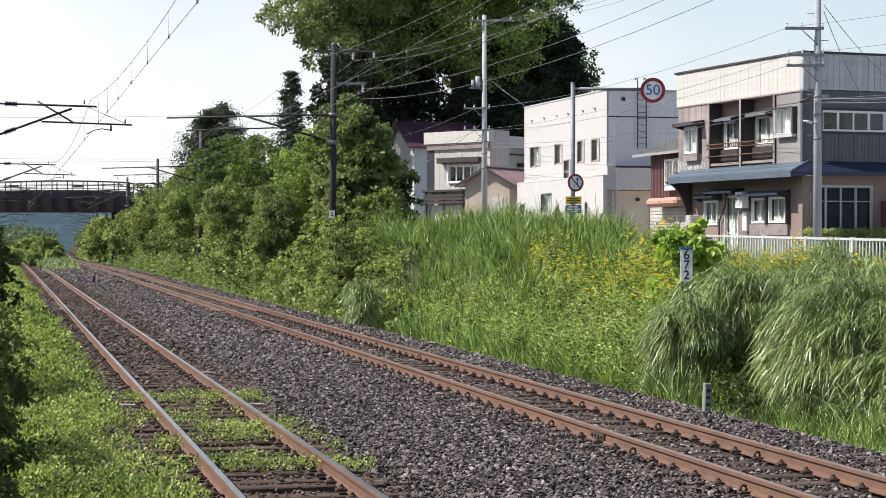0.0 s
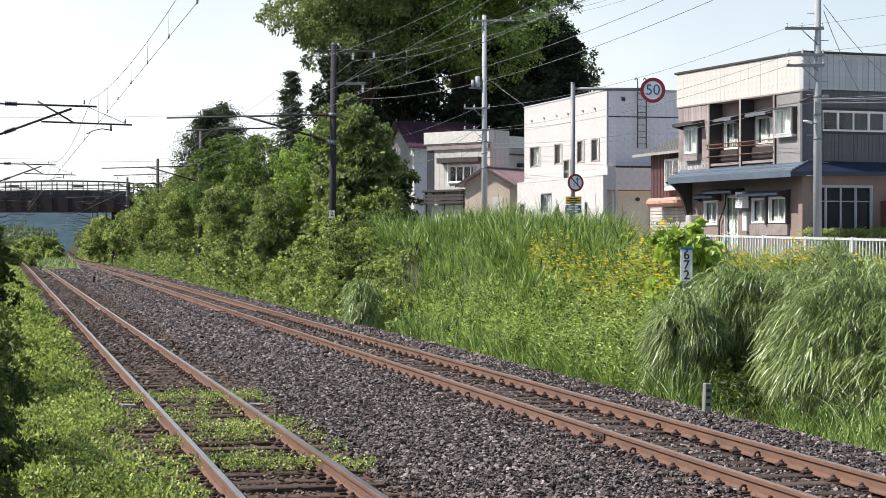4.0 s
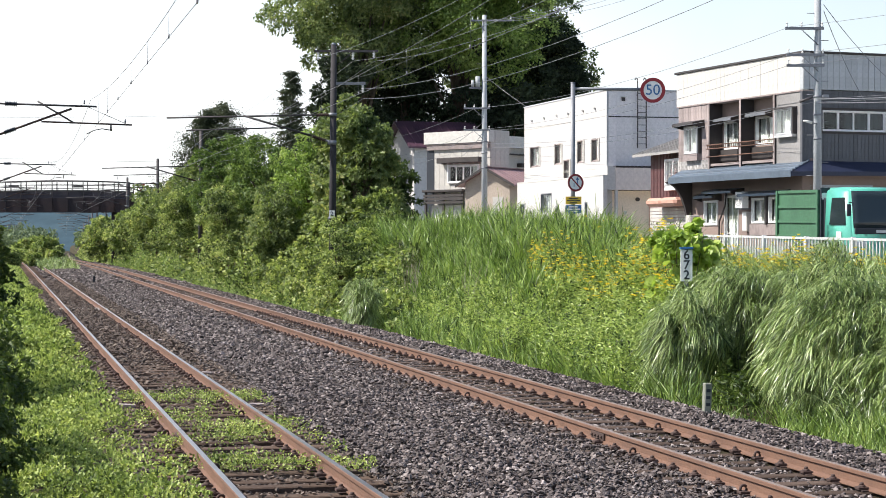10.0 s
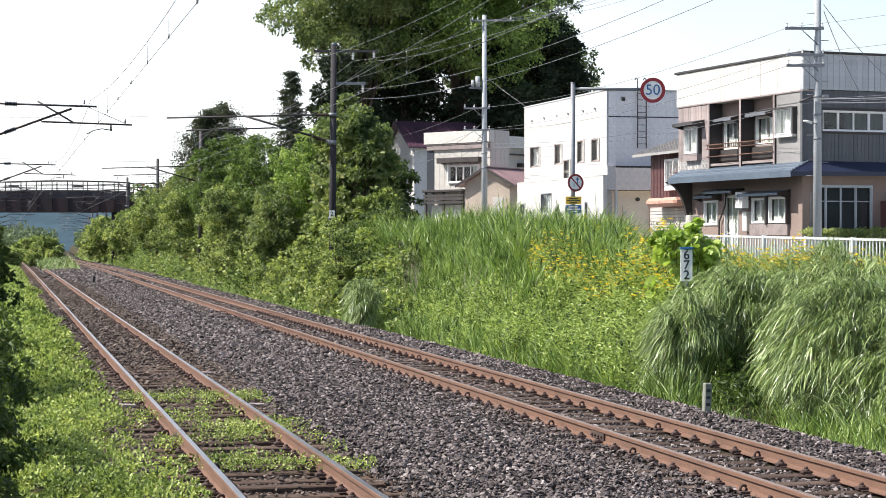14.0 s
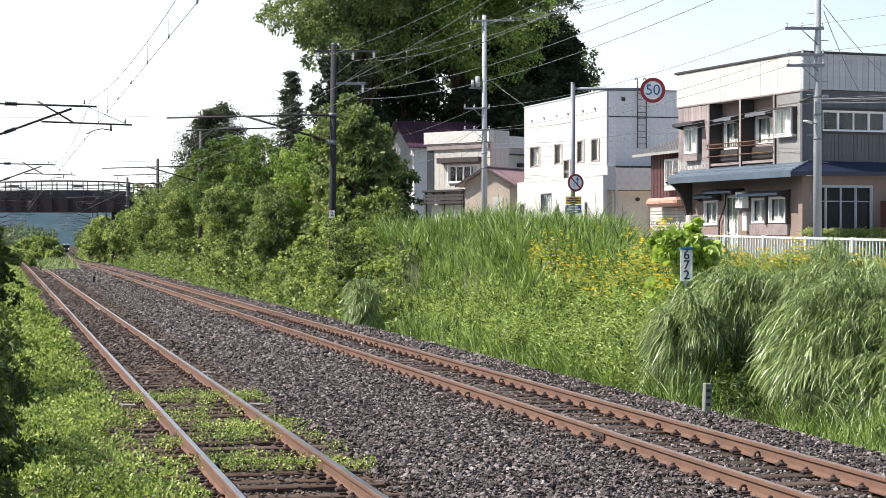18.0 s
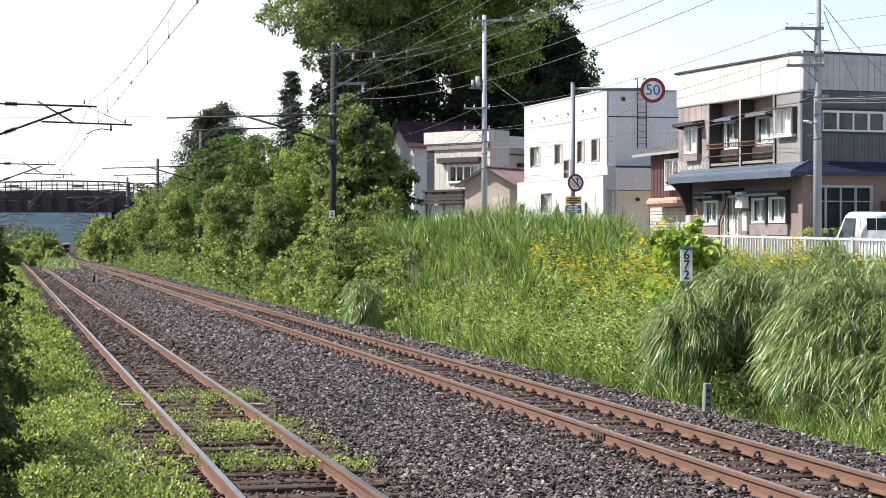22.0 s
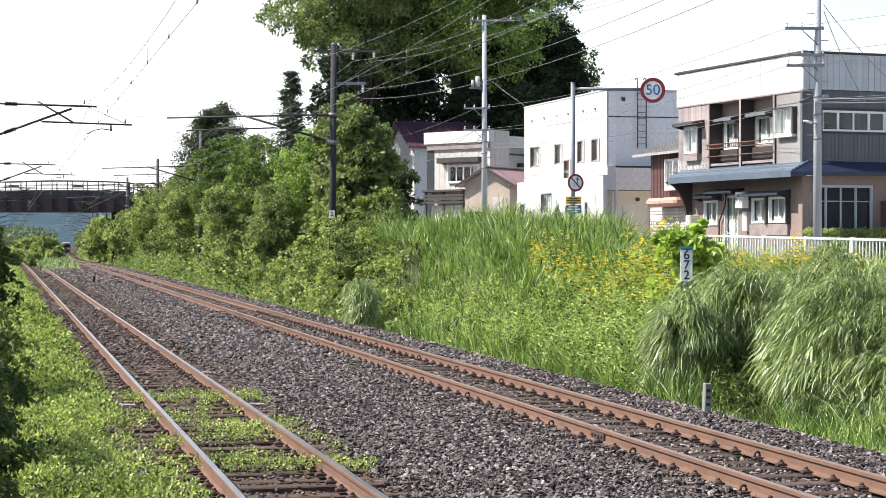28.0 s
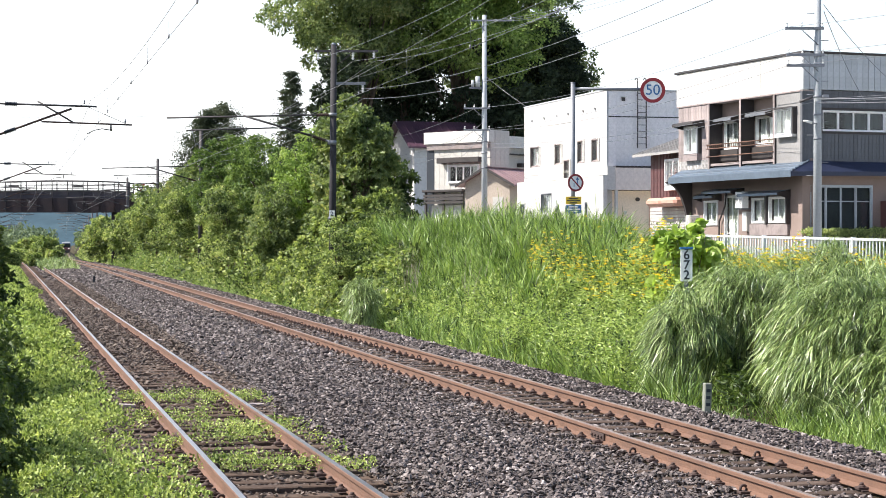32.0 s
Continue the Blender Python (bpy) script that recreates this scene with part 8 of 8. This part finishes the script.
    # creepers over the bank from the mast into the distance
    vine_mound("creepers", 80000, 46, 86, 2.7, 6.6, 1.75, 0.14, G_["leaf_vine"], "leafy creepers over the bank by a mast", 1.0, 0.5, 620, 0.42)
    vine_mound("creepers", 60000, 86, 205, 2.7, 7.5, 2.4, 0.2, G_["leaf_vine"], "creepers over the far bank", 9.0, 0.5, 900, 0.8)
    # trees and shrubs on the bank
    T, D, U, S = G_["leaf_tree"], G_["leaf_dark"], G_["leaf_bush"], G_["leaf_vine"]
    for i, (x, y, z, r, n, leaf, mat, label) in enumerate((
            (-3.25, 70, 7.15, 1.75, 13000, 0.27, U, "broad-leaved tree behind a railway mast"), (-2.35, 74.5, 5.0, 1.4, 9000, 0.2, D, "dark tree beside a house"),
            (-6.1, 83, 6.85, 2.0, 10000, 0.2, T, "broad-leaved tree on the bank"), (-4.6, 80, 5.6, 1.7, 7000, 0.2, U, "leafy tree on the bank"),
            (-9.1, 96, 6.9, 2.2, 10000, 0.22, G_["leaf_mid"], "leafy tree on the bank"), (-12.9, 112, 8.0, 2.4, 11000, 0.24, G_["leaf_mid"], "leafy tree on the bank"),
            (-19.1, 139, 7.2, 2.7, 9000, 0.3, U, "leafy tree on the far bank"), (-25.9, 168, 6.6, 2.8, 7000, 0.34, U, "leafy tree on the far bank"))):
        tree("tree", x, y, z, r, int(n * 1.5), leaf * 0.74, mat, label, 0.6, 19, 2 + i)
    for i, (x, y, z, r, n, leaf, mat) in enumerate((
            (-7.5, 81, 4.3, 1.7, 8000, 0.19, U), (-10.9, 95, 4.8, 1.9, 8000, 0.21, S), (-16.2, 118, 5.4, 2.2, 8000, 0.25, S), (-22.0, 143, 5.4, 2.4, 7000, 0.3, S),
            (-29.2, 174, 4.9, 2.6, 6000, 0.36, S), (-36.8, 205, 4.2, 2.7, 5000, 0.42, S), (-42.9, 232, 3.4, 2.3, 4000, 0.45, S), (-3.4, 60.5, 2.7, 1.0, 5000, 0.14, S))):
        tree("shrub", x, y, z, r, int(n * 1.6), leaf * 0.7, mat, "creeper-covered leafy shrub on the railway bank", 0.15, 12, 20 + i, 0.08, category="shrub")
    # bush between the tracks
    for i, (x, y, z, r) in enumerate(((-35.2, 166, 2.3, 1.2), (-34.4, 165, 1.05, 0.8), (-36.6, 168, 1.5, 1.0), (-35.9, 164, 0.8, 0.8))):
        tree("shrub", x, y, z, r, 4500, 0.2, G_["leaf_vine"], "low leafy bush between two tracks", 0.1, 12, 21 + i, 0.05, category="shrub")
    for i, (x, y, z, r) in enumerate(((-38.2, 165, 0.9, 0.9), (-39.4, 170, 1.0, 1.0), (-41.5, 176, 1.2, 1.2), (-46.0, 203, 0.9, 1.5), (-44.2, 205, 0.6, 1.3))):
        tree("shrub", x, y, z, r, 2600, 0.17, G_["leaf_vine"], "low leafy bush beside the outer track", 0.1, 10, 41 + i, 0.05, category="shrub")
    # the great trees behind the houses
    big = lambda s, r, h, z0, k=22: lumps(0, 0, z0, h, r, k, 0.75, s)
    for x, y, z, r, z0, n, leaf, mat, seed, label in (
            (-5.7, 132, 26, 5.8, 10.6, 80000, 0.26, G_["leaf_bush"], 31, "great spreading broad-leaved tree behind the houses"), (1.0, 134, 27, 6.8, 12.6, 80000, 0.26, G_["leaf_tree"], 32, "great leafy tree behind the houses"),
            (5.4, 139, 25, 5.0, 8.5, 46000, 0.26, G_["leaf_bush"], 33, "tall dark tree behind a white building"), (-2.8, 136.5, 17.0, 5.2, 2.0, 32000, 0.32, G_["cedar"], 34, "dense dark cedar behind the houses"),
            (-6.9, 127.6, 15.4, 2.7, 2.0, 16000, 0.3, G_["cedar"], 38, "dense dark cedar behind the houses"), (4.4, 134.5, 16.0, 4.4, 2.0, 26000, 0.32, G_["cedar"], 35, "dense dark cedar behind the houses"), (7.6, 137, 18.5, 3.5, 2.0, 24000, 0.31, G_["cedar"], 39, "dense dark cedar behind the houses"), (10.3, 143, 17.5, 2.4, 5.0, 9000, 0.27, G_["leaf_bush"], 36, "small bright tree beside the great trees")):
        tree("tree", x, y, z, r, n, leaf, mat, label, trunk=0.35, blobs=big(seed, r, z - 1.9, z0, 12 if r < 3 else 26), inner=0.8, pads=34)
    conifer(-10.1, 124, 13.6, 1.75, 12000, "slender dark conifer behind the trees", 3)
    conifer(-18.2, 150, 12.9, 5.2, 34000, "wide layered dark conifer", 5, True)
    # left of the line
    y = 11 * (75 / 11) ** (rng.uniform(0, 1, 3800) ** 1.15)
    l = rng.uniform(-3.3, -0.78, len(y)) - 0.45 * np.clip((y - 22) / 25, 0, 1)
    x = 2.53 - 0.236 * y + l
    p = np.stack([x, y, LAND(x, y)], 1)
    k = rng.uniform(0, 1, len(p)) < np.clip(1.1 + 0.6 * wobble(p, 0.9, 2) + 0.7 * wobble(p, 2.6, 12) - np.clip((l + 1.45) * 1.2, 0, 1) - np.clip((y - 30) / 60, 0, 0.5), 0.03, 1)
    p, l = p[k], l[k]
    r = rng.uniform(0.09, 0.22, len(p)) * np.clip(1 + 0.5 * wobble(p, 1.2, 6), 0.6, 1.7) * np.clip((-0.6 - l) / 0.6, 0.4, 1.1)
    pos, d = shell(np.stack([p[:, 0], p[:, 1], p[:, 2] + 0.35 * r, r, r, r * 0.75], 1), 150000, 0.7, 8)
    pos[:, 2] = np.maximum(pos[:, 2], LAND(pos[:, 0], pos[:, 1]) + 0.015)
    stuff("ground_weeds", leaf_mesh("ground_weeds", pos, d + np.array([0, 0, 0.3]), rng.uniform(0.026, 0.062, len(pos)) * np.clip(pos[:, 1] / 22, 0.9, 1.8), G_["carpet"], droop=0, wide=0.68, loose=0.6, face=0.9), "carpet of small bright leafy weeds beside the track", "weeds")
    y = 40 * (160 / 40) ** rng.uniform(0, 1, 16000)
    l = rng.uniform(-3.0, -1.15, len(y))
    x = 2.53 - 0.236 * y + l
    p = np.stack([x, y, LAND(x, y) + rng.uniform(0, 0.35, len(y)) * np.clip((-1.0 - l) / 1.2, 0.1, 1)], 1)
    stuff("verge_weeds", leaf_mesh("verge_weeds", p, np.tile(np.array([0.2, -0.3, 0.6]), (len(p), 1)), rng.uniform(0.08, 0.16, len(p)), G_["weed"], droop=0, wide=0.5, loose=0.7), "rough weeds along the outer track", "weeds")
    # weeds inside the other track
    y = rng.uniform(18.0, 28, 26000)
    l = rng.uniform(-0.9, 1.1, 26000)
    p = np.stack([2.53 - 0.236 * y + l, y, np.full(26000, -0.15)], 1)
    k = wobble(p, 0.75, 11) + 0.5 * wobble(p, 3.3, 5) + 0.12 * rng.normal(0, 1, 26000) > 0.26
    p = p[k]
    p[:, 2] += rng.uniform(0, 0.12, len(p))
    stuff("track_weeds", leaf_mesh("track_weeds", p, np.tile(np.array([0, 0, 0.6]), (len(p), 1)), rng.uniform(0.02, 0.042, len(p)), G_["carpet"], droop=0, wide=0.75, loose=0.9), "leafy weeds growing between the rails", "weeds")
    # bushes along the left edge, their shade put into the dark leaf colour
    for i, (y, l, z, r, leaf) in enumerate(((8.2, -3.0, 1.9, 0.6, 0.035), (9.4, -2.92, 1.8, 0.65, 0.035), (10.6, -2.92, 1.8, 0.65, 0.038), (12.0, -2.97, 1.7, 0.68, 0.04), (13.5, -3.25, 1.2, 0.6, 0.042), (15.3, -3.4, 0.95, 0.75, 0.05), (18, -3.4, 1.5, 1.0, 0.06), (26, -3.75, 2.3, 1.2, 0.07), (38, -3.8, 2.2, 1.2, 0.09), (55, -3.7, 2.5, 1.5, 0.16), (80, -4.0, 2.6, 1.8, 0.2), (110, -4.1, 2.8, 2.0, 0.25))):
        tree("bush", left_track(y) + l, y, z, r, 11000 if y < 40 else 6000, leaf * 1.15, G_["leaf_dark"], "leafy bush at the edge of the railway, shade painted into dark leaves", 0.1, 9, 50 + i, 0.06, category="bush")


build_ground()
TRACK_R, SIDE_R, TURN_R = build_track("railway_track", near_track, 0.232, 600, M["rail_head"], M["sleeper_grey"], "straight rusty railway track on stone ballast by the bank", 0.60)
TRACK_L, SIDE_L, TURN_L = build_track("railway_track", left_track, 0.236, 190, M["rail_shiny"], M["sleeper"], "weed-grown railway track with bright worn rail heads", 0.55)
for y_ in (59.3, 59.85, 60.4):
    part("sleeper", bx(-1.02, 1.02, -0.12, 0.12, -0.28, -0.12, bevel=0.012), M["concrete"], TRACK_L, "pale replaced sleeper").matrix_basis = Matrix.Translation((left_track(y_), y_, fall(y_))) @ pose(0, 0, 0, 0, 0, TURN_L)
fishplates(TRACK_R, near_track, TURN_R, 20.9, -1)
fishplates(TRACK_L, left_track, TURN_L, 20.7, -1)
shop_house()
white_building()
maroon_house()
hedge_and_yard()
pale_house()
garden_shed()
purple_house()
white_fence()
RY = [20, 67, 113.6, 147, 185, 225, 270, 320, 370, 420, 475]
LY = [11.5, 52.4, 94, 136, 178, 222, 268, 315, 365, 415]
for y_, top_ in ((67, 9.08), (113.6, 8.7), (147, 8.4), (185, 8.2), (225, 7.8), (270, 7.5), (320, 7.2), (370, 6.9), (420, 6.6), (475, 6.2)):
    right_mast(y_, top_, y_ < 80, wood="mast_wood" if y_ < 80 else "steel_dark")
for y_ in LY[1:]:
    left_mast(y_)
catenary(near_track, RY, "overhead wires above the track by the bank", 0.1)
catenary(left_track, LY, "overhead wires above the outer track", -0.05)
utility_pole(2.2, 99, 14.0, 0.17, "tall grey concrete utility pole with a switch and crossarms", [(13.7, -0.7, 1.45), (9.05, -1.1, 0.3), (7.9, -1.1, 0.3)], True)
NEAR_POLE = utility_pole(12.45, 62, 13.5, 0.15, "tall grey concrete utility pole before a house", [(9.1, -1.1, 0.18), (8.22, -1.05, 0.2), (7.87, -1.05, 0.2)])
part("lamp_arm", tb((0, -0.1, 4.70), (-0.34, -0.16, 4.80), 0.02, seg=8), M["steel_grey"], NEAR_POLE)
part("street_lamp", tb((-0.22, -0.15, 4.76), (-0.5, -0.2, 4.82), 0.055, 0.03, seg=10), M["porcelain"], NEAR_POLE, "small white street lamp head")
part("splice_box", bx(0.12, 0.34, -0.24, -0.14, 5.57, 5.68, bevel=0.02), M["steel_grey"], NEAR_POLE)
part("splice_sleeve", tb((-0.62, -0.15, 5.45), (-0.2, -0.15, 5.6), 0.045, seg=8), M["steel_dark"], NEAR_POLE)
wires()
footbridge()
signs()
hills()
V = vehicles()
make_stones("ballast_stones", 76000, 13.5, 34, 0.0300, (-3.75, 2.5), M["stone"], "dark grey-brown broken ballast stones", lambda o, lt, y: lt > 1.0)
make_stones("rusty_ballast", 40000, 13.5, 60, 0.028, (-6.0, -3.3), M["stone_rusty"], "rusty small stones between the sleepers", lambda o, lt, y: lt < 1.15)
make_stones("rusty_ballast", 30000, 25, 100, 0.038, (-6.2, -3.5), M["stone_rusty"], "rusty stones half covering the sleepers", lambda o, lt, y: lt < 1.3, 0.055)
make_stones("ballast_stones", 44000, 34, 95, 0.048, (-3.6, 2.5), M["stone"], "dark grey ballast stones further off")
make_stones("ballast_stones", 20000, 95, 205, 0.095, (-5.2, 2.5), M["stone"], "ballast stones in the distance")
plants()
motions()
